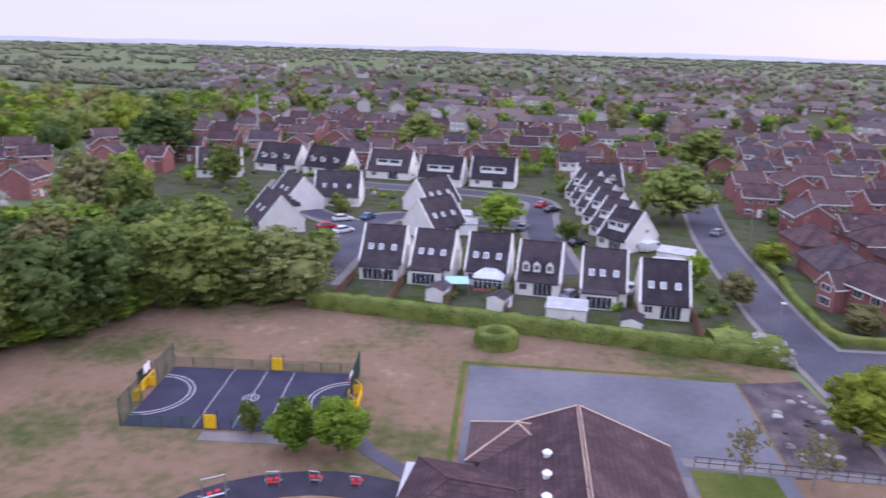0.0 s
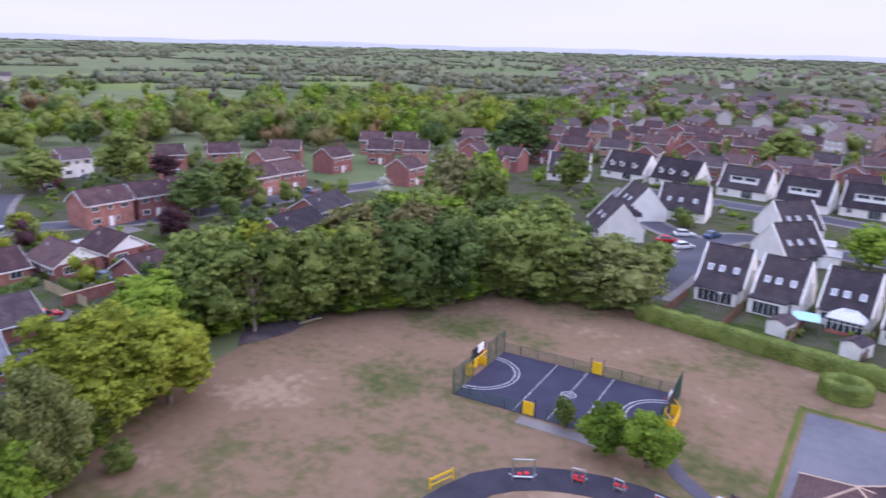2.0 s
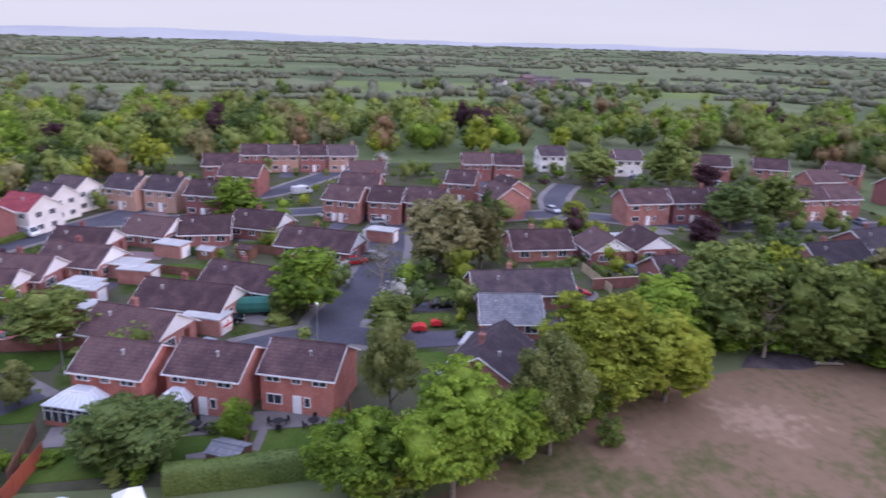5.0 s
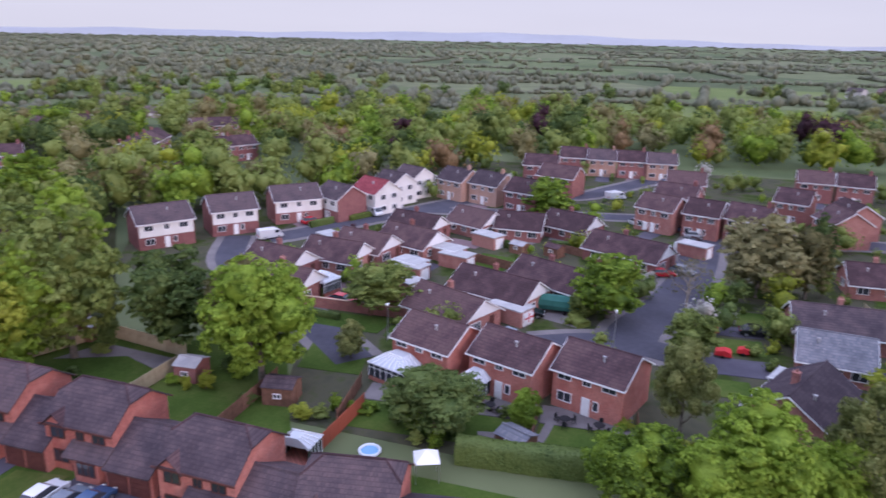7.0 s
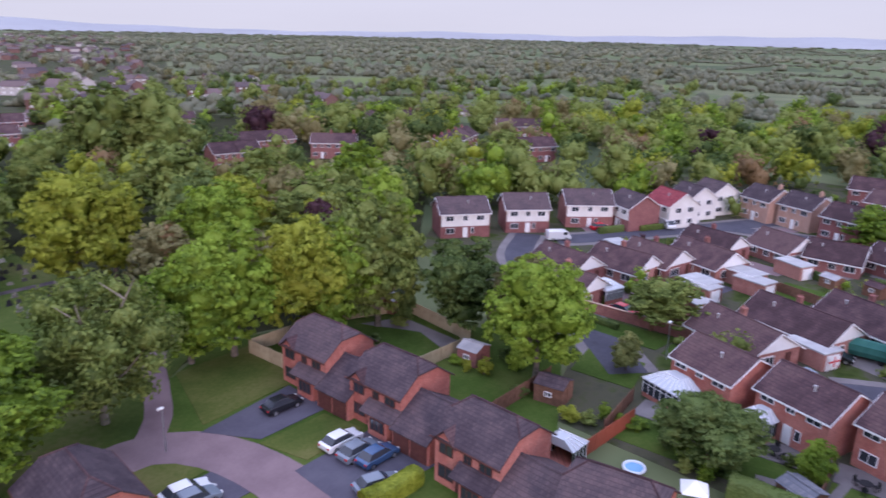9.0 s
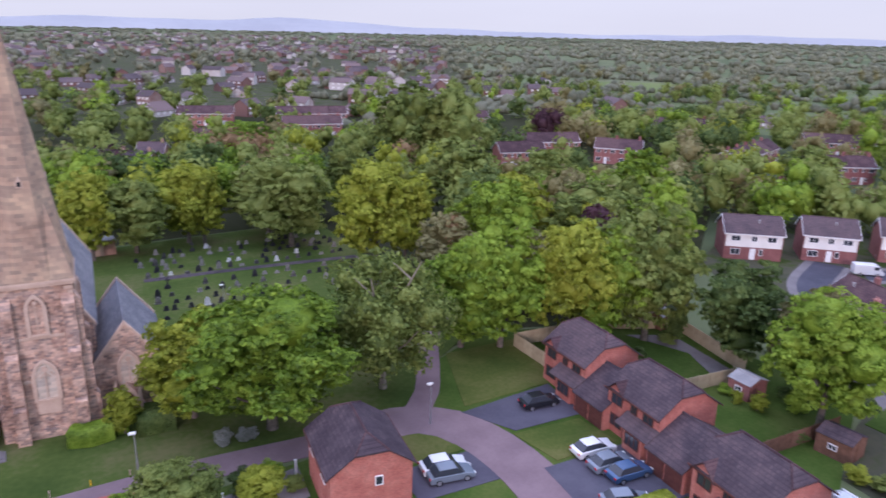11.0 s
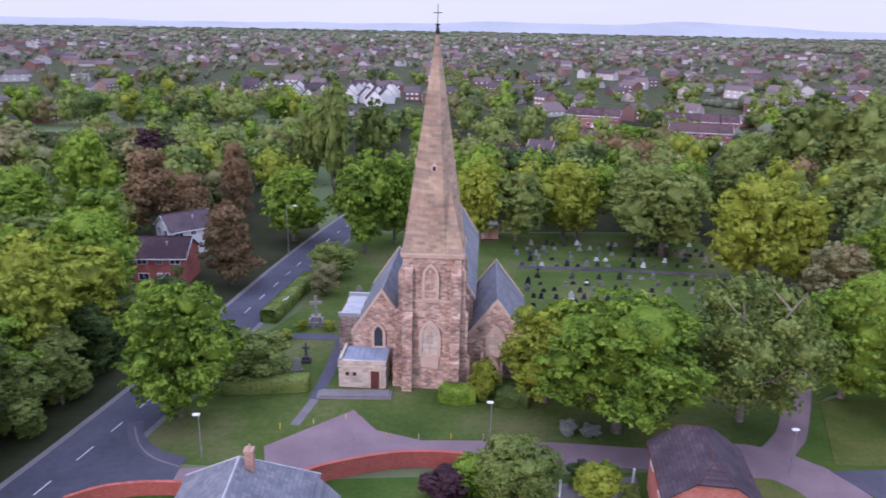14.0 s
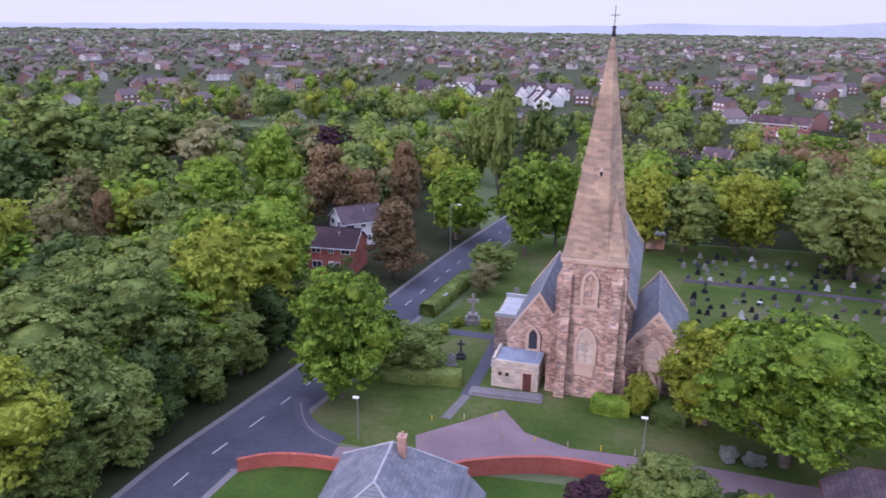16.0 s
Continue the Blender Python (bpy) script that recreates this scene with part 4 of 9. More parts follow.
def outer_leaves(rng, V, F, N, centres, radii, squash, tufts, each, size, reach):
    """Tufts of leaves over the outside of the lobes: flat-bottomed sprays with gaps between them."""
    P = V[F]
    area = np.linalg.norm(np.cross(P[:, 1] - P[:, 0], P[:, 2] - P[:, 0]), axis=1)
    idx = rng.choice(len(F), int(tufts * 2.4), p=area / area.sum())
    mix = rng.dirichlet((1, 1, 1), len(idx))[:, :, None]
    p, d = (P[idx] * mix).sum(1), (N[F[idx]] * mix).sum(1)
    C, R, sc = np.asarray(centres), np.asarray(radii), np.array([1, 1, 1 / squash])
    deep = np.min(np.linalg.norm((p[:, None] - C[None]) * sc, axis=2) / R[None], axis=1)
    keep = np.argsort((deep < 0.80) + rng.uniform(0, 0.5, len(deep)))[:tufts]
    p, d = p[keep] + d[keep] * rng.uniform(-0.25, 0.35, (tufts, 1)) * reach, d[keep]
    span = reach * rng.uniform(0.55, 1.3, (tufts, 1, 1))
    o = rng.normal(size=(tufts, each, 3))
    o /= np.linalg.norm(o, axis=2)[:, :, None]
    o[:, :, 2] = np.abs(o[:, :, 2]) * 0.75 - 0.15
    o = o * rng.uniform(0.45, 1.0, (tufts, each, 1))
    q = (p[:, None] + o * span * np.array([1, 1, 0.75])).reshape(-1, 3)
    nn = (o + 0.45 * d[:, None] + np.array([0, 0, 0.30])).reshape(-1, 3) + rng.normal(scale=0.40, size=q.shape)
    nn /= np.linalg.norm(nn, axis=1)[:, None]
    u = np.cross(nn, rng.normal(size=q.shape))
    u /= np.linalg.norm(u, axis=1)[:, None]
    t, s = np.cross(nn, u), size * rng.uniform(0.6, 1.35, (len(q), 1))
    fold = nn * s * 0.25
    return np.stack([q - u * s, q + t * s * 0.7 - fold, q + u * s, q - t * s * 0.7 - fold], 1).reshape(-1, 3), np.arange(4 * len(q)).reshape(-1, 4)


def tree_mesh(shape, variant, near):
    """Trunk kit, crown chunks of one kind of tree at its nominal size."""
    rng = np.random.default_rng(sum(map(ord, shape)) * 31 + variant * 7 + near)
    h, r = TREE_H, TREE_R
    counts, size = (1500, 5200, 12000)[near], (0.40, 0.27, 0.19)[near]
    trunk = limbs(rng, h, r, 0.22, 7, thick=0.026)
    if shape in ("birch", "layers"):
        C, R = crown_masses(rng, shape, h, r, 26)
        sq = 0.55 if shape == "layers" else 0.82
        return trunk, [blobs(rng, C, R * 0.6, 2 if near else 1, 0.2, sq), leaves(rng, C, R, counts, size, sq)]
    C, R = crown_masses(rng, shape, h, r, {"poplar": 20, "column": 12, "bush": 9}.get(shape, 17))
    R[:-2] = R[:-2] * rng.uniform(1.0, 1.55, len(R) - 2)
    C[:-2, :2] *= 0.88
    sq = 1.3 if shape in ("poplar", "column") else 0.9
    V, F, N = lobed(rng, C, R, sq, 3 if near else 2, 0.5)
    tufts, each, reach = (210, 380, 560)[near], (10, 16, 26)[near], (0.95, 0.8, 0.70)[near]
    return trunk, [(V - N * 0.75, F), outer_leaves(rng, V, F, N, C, R, sq, tufts, each, size, reach)]


def tree(kind, x, y, h, r, near=0, shape="", label=""):
    """A tree of a leaf kind, its height and crown radius in metres."""
    if kind in ("bare", "broken"):
        return bare_tree(kind, x, y, h, r)
    shape = shape or {"poplar": "poplar", "birch": "birch", "willow": "willow", "bush": "bush", "cypress": "column", "rust": "layers"}.get(kind, "round")
    leaf = {"poplar": "redbrown" if y > -150 else "mid", "birch": "willow", "bush": "mid", "cypress": "dark"}.get(kind, kind)
    v = int(abs(x * 7.3 + y * 3.1)) % 3
    key = ("tree", shape, leaf, v, near)
    if key not in CACHE:
        sk = ("shape", shape, v, near)
        if sk not in CACHE:
            t, c = tree_mesh(shape, v, near)
            CACHE[sk] = (t.mesh("trunk", BARK, True), raw_mesh("crown", c, LEAF[leaf]))
        tm, cm = CACHE[sk]
        if cm.materials[0] != LEAF[leaf]:
            cm = cm.copy()
            cm.materials.clear()
            cm.materials.append(LEAF[leaf])
        CACHE[key] = (tm, cm)
    tm, cm = CACHE[key]
    words = {"bright": "broadleaf tree in fresh bright green leaf", "mid": "broadleaf tree in soft green leaf", "dark": "dense dark green tree", "yellow": "broadleaf tree in yellow-green spring leaf",
             "pale": "tree in pale creamy blossom and young leaf", "willow": "grey-green willow with soft drooping crown", "rust": "tall conifer with rust-brown layered foliage", "redbrown": "broadleaf tree with brownish opening buds",
             "purple": "dark purple-leaved garden tree", "white": "small tree covered in white blossom", "poplar": "tall narrow poplar in leaf", "birch": "slender birch with airy foliage", "bush": "rounded green garden bush", "cypress": "dark clipped garden conifer"}
    m = pose(x, y, 0, 0, 0, (x * 37 + y * 91) % 360) @ Matrix.Diagonal((r / TREE_R, r / TREE_R, h / TREE_H, 1))
    tr = thing("bush" if kind == "bush" else "tree", label or words[kind], "bush" if kind == "bush" else "tree", m)
    if kind != "bush":
        part("trunk", tm, None, tr)
    part("crown", cm, None, tr)
    return tr


def bare_tree(kind, x, y, h, r):
    rng = np.random.default_rng(int(abs(x * 13 + y * 29)))
    k = limbs(rng, h, r, 0.2, 11, 1.0 if kind == "bare" else 0.6, 0.022, twigs=7 if kind == "bare" else 0)
    tr = thing("tree", "half-bare tree with pale exposed limbs" if kind == "broken" else "nearly bare tree with pale branches", "tree", pose(x, y, 0))
    part("trunk", k, BARE, tr, smooth=True)
    if kind == "bare":
        C, R = crown_masses(rng, "birch", h, r, 12)
        part("crown", raw_mesh("crown", [leaves(rng, C, R, 420, 0.16)], LEAF["redbrown"]), None, tr, "sparse brown opening buds")
    else:
        C, R = crown_masses(rng, "round", h * 0.95, r, 32)
        part("crown", raw_mesh("crown", [blobs(rng, C, R * 0.55, 2, 0.25), leaves(rng, C, R, 9500, 0.26)], LEAF["mid"]), None, tr)
        for a, z, ln in ((0.9, 0.62, 0.5), (2.0, 0.70, 0.5), (4.4, 0.64, 0.42)):
            s = Vector((math.cos(a) * r * 0.35, math.sin(a) * r * 0.35, h * z))
            e = s + Vector((math.cos(a) * r * 0.35, math.sin(a) * r * 0.35, h * ln * 0.55))
            b = Kit().tube(s, e, 0.17, 0.05, sides=6)
            b.tube(s.lerp(e, 0.5), s.lerp(e, 0.5) + Vector((r * 0.25, -r * 0.1, h * 0.12)), 0.12, 0.03, sides=5)
            part("dead_limb", b, BARE, tr, "pale dead limb above the leaves")
    return tr


def hedge(points, w, h, leaf="dark", label="long clipped green hedge", name="hedge", density=26, size=0.2):
    """A clipped hedge along a line, leafy all over."""
    rng = np.random.default_rng(int(abs(points[0][0] * 17 + points[0][1] * 5)) + 3)
    line = glide(points, 0.7)
    prof = [(-0.46, 0.0), (-0.5, 0.45), (-0.48, 0.84), (-0.36, 0.97), (0.0, 1.0), (0.36, 0.97), (0.48, 0.84), (0.5, 0.45), (0.46, 0.0)]
    m = len(prof)
    V, F, N = [], [], []
    for i, p in enumerate(line):
        d = (line[min(i + 1, len(line) - 1)] - line[max(i - 1, 0)]).normalized()
        side = Vector((-d.y, d.x, 0))
        for q, (a, z) in enumerate(prof):
            g = 1 + 0.16 * noise.noise((p.x * 0.8, p.y * 0.8, q * 1.7)) + rng.uniform(-0.04, 0.04)
            V.append((p.x + side.x * a * w * g, p.y + side.y * a * w * g, h * z * (1 + 0.10 * noise.noise((p.x * 0.5, p.y * 0.5, 8)) + rng.uniform(-0.02, 0.02))))
            N.append((side.x * a * 2, side.y * a * 2, max(0.15, (z - 0.6) * 2)))
            if i and q:
                b = i * m + q
                F += [(b - 1 - m, b - m, b), (b - 1 - m, b, b - 1)]
    last = (len(line) - 1) * m
    F += [(0, q, q + 1) for q in range(1, m - 1)] + [(last, last + q + 1, last + q) for q in range(1, m - 1)]
    V, F, N = np.array(V), np.array(F), np.array(N)
    n = int(len(line) * density * 1.1)
    tri = F[rng.integers(0, len(F), n)]
    mix = rng.dirichlet((1, 1, 1), n)[:, :, None]
    pt, nn = (V[tri] * mix).sum(1), (N[tri] * mix).sum(1) + rng.normal(scale=0.45, size=(n, 3))
    nn /= np.linalg.norm(nn, axis=1)[:, None]
    u = np.cross(nn, rng.normal(size=(n, 3)))
    u /= np.linalg.norm(u, axis=1)[:, None]
    t, sz = np.cross(nn, u), size * 0.75 * rng.uniform(0.6, 1.3, (n, 1))
    pt = pt + nn * rng.uniform(-0.05, 0.10, (n, 1))
    LV = np.stack([pt - u * sz, pt + t * sz * 0.7 - nn * sz * 0.25, pt + u * sz, pt - t * sz * 0.7 - nn * sz * 0.25], 1).reshape(-1, 3)
    me = raw_mesh(name, [(V, F), (LV, np.arange(4 * n).reshape(-1, 4))], LEAF[leaf])
    ob = new(name, me)
    return tagged(ob, label, "hedge")


# ---- cars ----
def car(x, y, rz, colour, label, van=False, near=True):
    """A car, nose along +x."""
    col = {"white": (0.72, 0.73, 0.74), "black": (0.015, 0.016, 0.02), "grey": (0.17, 0.20, 0.24), "blue": (0.05, 0.10, 0.20), "red": (0.45, 0.02, 0.03), "silver": (0.42, 0.44, 0.46)}[colour]
    key = ("car", colour, van)
    at = pose(x, y, 0.03, 0, 0, rz)
    if key in CACHE:
        got = copy_thing(CACHE[key], at)
        got["label"] = label
        return got
    cr = thing("van" if van else "car", label, "van" if van else "car", at, "parked vehicles")
    hw = 0.88 if not van else 0.95
    k = Kit()
    if van:
        low = [(-2.4, 0.3), (2.35, 0.3), (2.42, 0.75), (2.1, 1.05), (1.45, 1.9), (1.0, 2.0), (-2.35, 2.0), (-2.42, 1.0)]
        k.prism(low, -hw, hw)
    else:
        low = [(-2.12, 0.28), (2.1, 0.28), (2.18, 0.45), (2.12, 0.70), (1.15, 0.92), (-1.75, 0.96), (-2.15, 0.85), (-2.2, 0.5)]
        k.prism(low, -hw, hw)
    bm = bmesh.new()
    me = k.mesh("body", paint(colour, col))
    bm.from_mesh(me)
    bmesh.ops.bevel(bm, geom=list(bm.edges), offset=0.07, segments=2, affect="EDGES", profile=0.6)
    bm.to_mesh(me)
    bm.free()
    body = part("body", me, None, cr, smooth=False)
    if not van:
        c = Kit()
        vs = [(1.15, -0.80, 0.90), (1.15, 0.80, 0.90), (-1.85, 0.80, 0.93), (-1.85, -0.80, 0.93), (0.35, -0.62, 1.42), (0.35, 0.62, 1.42), (-1.2, 0.62, 1.44), (-1.2, -0.62, 1.44)]
        c.add(vs, [(0, 1, 5, 4), (1, 2, 6, 5), (2, 3, 7, 6), (3, 0, 4, 7), (4, 5, 6, 7)])
        part("cabin_glass", c, GLASS, cr, "dark glass cabin")
        t = Kit()
        t.add([(0.42, -0.63, 1.42), (0.42, 0.63, 1.42), (-1.28, 0.63, 1.44), (-1.28, -0.63, 1.44), (0.3, -0.58, 1.49), (0.3, 0.58, 1.49), (-1.1, 0.58, 1.51), (-1.1, -0.58, 1.51)],
              [(0, 1, 5, 4), (1, 2, 6, 5), (2, 3, 7, 6), (3, 0, 4, 7), (4, 5, 6, 7)])
        part("roof", t, me.materials[0], cr)
    else:
        part("windscreen", Kit().add([(2.08, -0.8, 1.1), (2.08, 0.8, 1.1), (1.5, 0.75, 1.86), (1.5, -0.75, 1.86)], [(0, 1, 2, 3)], pose(0.03, 0, 0.02)), GLASS, cr)
        part("side_glass", Kit().box(1.1, 0, 1.2, 0.8, 2 * hw + 0.02, 0.55), GLASS, cr)
    for xx in (1.35, -1.35):
        for s in (-1, 1):
            w = part("wheel", Kit().tube((xx, s * (hw - 0.2), 0.31), (xx, s * (hw + 0.02), 0.31), 0.32, sides=14), TYRE, cr)
            part("rim", Kit().tube((xx, s * (hw + 0.01), 0.31), (xx, s * (hw + 0.035), 0.31), 0.2, sides=10), STEEL, w)
    fx = 2.42 if van else 2.15
    for s in (-1, 1):
        part("headlight", Kit().box(fx, s * 0.62, 0.58, 0.08, 0.36, 0.14), LAMPGLASS, cr)
        part("tail_light", Kit().box(-fx - 0.03, s * 0.66, 0.68, 0.08, 0.28, 0.16), REDLENS, cr)
    CACHE[key] = cr
    return cr


def shed(x, y, rz, w=2.4, d=2.0, h=2.3, wall=WOOD, roof=FELT, label="timber garden shed with felt roof"):
    s = thing("shed", label, "shed", pose(x, y, 0, 0, 0, rz), "garden sheds")
    part("wall", gable_body(w, d, h * 0.8, h - 0.04), wall, s)
    part("roof", gable_roof(w, d, h * 0.8, h, 0.15, 0.12, 0.06), roof, s)
    add_door(s, w / 2 + 0.02, 0, 0.05, 0.8, h * 0.72, wall, 90)
    add_window(s, 0, -d / 2 - 0.03, 0.9, 0.9, 0.6, 0)
    return s


def fence(x0, y0, x1, y1, h=1.7, mat=None, label="timber panel garden fence", group="garden fences"):
    mat = mat or PALE_WOOD
    ln, a = math.hypot(x1 - x0, y1 - y0), math.degrees(math.atan2(y1 - y0, x1 - x0))
    f = thing("fence", label, "fence", pose(x0, y0, 0, 0, 0, a), group)
    n = max(1, round(ln / 1.83))
    st = ln / n
    key = ("fence", round(st, 2), round(h, 2), mat.name)
    if key not in CACHE:
        p = Kit()
        wd = st - 0.1
        front = [(-wd / 2 + wd * i / 14, -0.03 + 0.018 * (i // 2 % 2)) for i in range(15)]
        ring2 = front + [(x, 0.03) for x, _ in front[::-1]]
        m2 = len(ring2)
        p.add([(x, y, 0.06) for x, y in ring2] + [(x, y, h) for x, y in ring2], [(i, (i + 1) % m2, (i + 1) % m2 + m2, i + m2) for i in range(m2)] + [tuple(range(m2, 2 * m2))])
        CACHE[key] = (p.mesh("panel", mat), Kit().box(0, 0, 0, 0.10, 0.10, h + 0.08).mesh("post", mat))
    pm, qm = CACHE[key]
    for i in range(n):
        part("panel", pm, None, f, at=pose((i + 0.5) * st, 0, 0))
    for i in range(n + 1):
        part("post", qm, None, f, at=pose(i * st, 0, 0))
    return f


def street_lamp(x, y, h=5.0, arm=0.0, rz=0.0, label="grey street lamp on a steel column"):
    s = thing("street_lamp", label, "street lamp", pose(x, y, 0, 0, 0, rz), "street lamps")
    part("column", Kit().tube((0, 0, 0), (0, 0, 1.2), 0.09, 0.09, 8).tube((0, 0, 1.2), (0, 0, h), 0.06, 0.045, 8), STEEL, s)
    if arm:
        part("arm", Kit().tube((0, 0, h), (arm, 0, h + 0.15), 0.04, 0.04, 6), STEEL, s)
    part("lantern", Kit().box(arm + 0.15, 0, h + (0.1 if arm else 0), 0.6, 0.28, 0.16), LAMPGLASS, s)
    return s

# ---- the land ----
def country():
    """Far fields: patches of pasture, crop and rough ground."""
    mat = bpy.data.materials.new("farmland")
    mat.use_nodes = True
    n, l = mat.node_tree.nodes, mat.node_tree.links
    bs = n["Principled BSDF"]
    bs.inputs["Roughness"].default_value = 0.9
    bs.inputs["Specular IOR Level"].default_value = 0.06
    co = n.new("ShaderNodeTexCoord")
    vo = n.new("ShaderNodeTexVoronoi")
    vo.inputs["Scale"].default_value = 0.0055
    nz = n.new("ShaderNodeTexNoise")
    nz.inputs["Scale"].default_value, nz.inputs["Detail"].default_value = 0.05, 6
    l.new(co.outputs["Object"], vo.inputs["Vector"])
    l.new(co.outputs["Object"], nz.inputs["Vector"])
    ramp = n.new("ShaderNodeValToRGB")
    els = ramp.color_ramp.elements
    for i, c in enumerate([(0.075, 0.095, 0.05), (0.105, 0.135, 0.06), (0.15, 0.165, 0.09), (0.105, 0.108, 0.07), (0.115, 0.15, 0.065)]):
        e = els[i] if i < 2 else els.new(0.5)
        e.position, e.color = i / 4, (*c, 1)
    sp = n.new("ShaderNodeSeparateColor")
    l.new(vo.outputs["Color"], sp.inputs[0])
    l.new(sp.outputs[0], ramp.inputs[0])
    mx = n.new("ShaderNodeMixRGB")
    mx.blend_type = "MULTIPLY"
    mx.inputs[0].default_value = 0.7
    r2 = n.new("ShaderNodeValToRGB")
    r2.color_ramp.elements[0].position, r2.color_ramp.elements[0].color = 0.3, (0.65, 0.68, 0.65, 1)
    r2.color_ramp.elements[1].position, r2.color_ramp.elements[1].color = 0.7, (1.25, 1.2, 1.15, 1)
    l.new(nz.outputs["Fac"], r2.inputs[0])
    l.new(ramp.outputs[0], mx.inputs[1])
    l.new(r2.outputs[0], mx.inputs[2])
    l.new(mx.outputs[0], bs.inputs["Base Color"])
    return mat


k = Kit()
k.add([(math.cos(a) * 4900, math.sin(a) * 4900, 0) for a in [2 * math.pi * i / 96 for i in range(96)]], [tuple(range(96))])
solid("ground", k, country(), "flat farmland in green and brown fields", "ground", kind="structure")

# distant hills all round the horizon, haze painted into their colour
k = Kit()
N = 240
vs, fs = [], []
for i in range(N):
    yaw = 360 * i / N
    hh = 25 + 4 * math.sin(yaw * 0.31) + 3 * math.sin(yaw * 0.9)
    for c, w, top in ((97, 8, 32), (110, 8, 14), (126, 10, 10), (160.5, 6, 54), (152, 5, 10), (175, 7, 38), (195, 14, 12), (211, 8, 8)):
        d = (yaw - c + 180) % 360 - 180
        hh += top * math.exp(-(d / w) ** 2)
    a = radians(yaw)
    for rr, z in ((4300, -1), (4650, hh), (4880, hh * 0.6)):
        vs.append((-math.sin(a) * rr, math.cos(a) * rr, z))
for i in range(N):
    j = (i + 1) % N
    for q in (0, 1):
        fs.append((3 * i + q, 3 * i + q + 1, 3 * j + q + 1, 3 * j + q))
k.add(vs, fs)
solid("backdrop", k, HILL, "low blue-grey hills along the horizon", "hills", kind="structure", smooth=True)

def sector(name, yaw0, yaw1, r0, r1, z, mat, label):
    a = [radians(yaw0 + (yaw1 - yaw0) * i / 24) for i in range(25)]
    pts = [(-math.sin(t) * r0, math.cos(t) * r0) for t in a] + [(-math.sin(t) * r1, math.cos(t) * r1) for t in a[::-1]]
    return sheet(name, pts, z, mat, label)


sector("ground_south_town", 148, 238, 330, 2000, 0.025, GARDENS, "gardens and streets of the far town")
sector("ground_north_town", -40, 27, 420, 900, 0.025, GARDENS, "gardens and streets of the far estate")
PASTURE = surface("far_pasture", [(0.115, 0.150, 0.050), (0.145, 0.185, 0.064), (0.185, 0.205, 0.085)], 0.012, fine=0.2, bump=0, spec=0.02)
for pts in ([(-500, 200), (-470, 330), (-432, 500), (-590, 690), (-690, 450), (-720, 230)], [(-371, -24), (-371, 100), (-458, 127), (-460, -15)], [(-322, -384), (-381, -334), (-471, -418), (-400, -466)], [(-407, -149), (-398, -65), (-461, -74), (-458, -166)],
            [(-520, 40), (-515, 170), (-640, 190), (-650, 30)], [(-480, -260), (-470, -190), (-600, -210), (-620, -300)]):
    sheet("ground_pasture", pts, 0.035, PASTURE, "pale green pasture between hedges", "field")
# estate grounds, woods, field
sheet("ground_west_estate", [(-57, -34), (-54, 0), (-60, 14), (-74, 36), (-82, 60), (-100, 134), (-218, 140), (-222, -62), (-125, -98), (-98, -84), (-70, -38)], 0.03, GARDENS, "gardens and paths between the houses")
sheet("ground_north_estate", [(-100, 130), (-60, 97), (-32, 93.5), (30, 86.5), (58, 70), (260, 90), (330, 520), (-60, 640), (-230, 420)], 0.03, GARDENS, "gardens and paths between the houses")
sheet("ground_close", [(-50, -3.4), (-52, -30), (-72, -40), (-72, -66), (-46, -76), (-33, -70), (-18, -59), (40, -56), (42, -3.4)], 0.037, LAWN, "garden grass round the brick houses")
sheet("ground_wood_south", [(-33, -72), (-48, -76), (-74, -66), (-100, -86), (-240, -190), (-180, -330), (60, -340), (24, -138), (-46, -140)], 0.02, WOODFLOOR, "dark woodland floor")
sheet("ground_wood_east", [(43, -20), (41, -60), (36, -90), (28, -138), (60, -260), (260, -260), (200, -20)], 0.02, WOODFLOOR, "dark woodland floor")
sheet("field", [(-48, -4), (-50, 9), (-54, 16), (-64, 32), (-68, 48), (-71, 62), (-67, 73), (-57, 94), (-41, 98), (-31, 94), (-9, 91.4), (11, 88.8), (31, 86.2), (33, 62), (30, 30), (36, -4)], 0.06, FIELD, "dry brown mown playing field with green patches", "field")
sheet("ground_pond_edge", [(-72, 54), (-69, 51), (-67, 58), (-69, 66), (-74, 66)], 0.075, SOIL, "dark bare ground under the trees")
sheet("playground", [(-7.6, 78.8), (23.5, 80.4), (24.2, 58), (-6.2, 55)], 0.085, PLAYG, "grey tarmac school playground", "playground")
sheet("ground_bed", [(23.9, 80.2), (31.5, 82.5), (34, 63), (24.5, 61)], 0.09, SOIL, "dark soil bed with stones", "bed")
sheet("churchyard", [(34.2, -64.6), (32.4, -62.2), (30.4, -60.6), (28.0, -59.4), (20.4, -58.8), (20.8, -62.6), (10.5, -63), (-4, -62.4), (-22, -61.6), (-31, -63), (-34, -70), (-46, -78), (-46, -140), (20, -136), (24.5, -96), (27.5, -88), (29.5, -75)], 0.05, CHURCHYARD, "churchyard grass, worn in places", "grass")

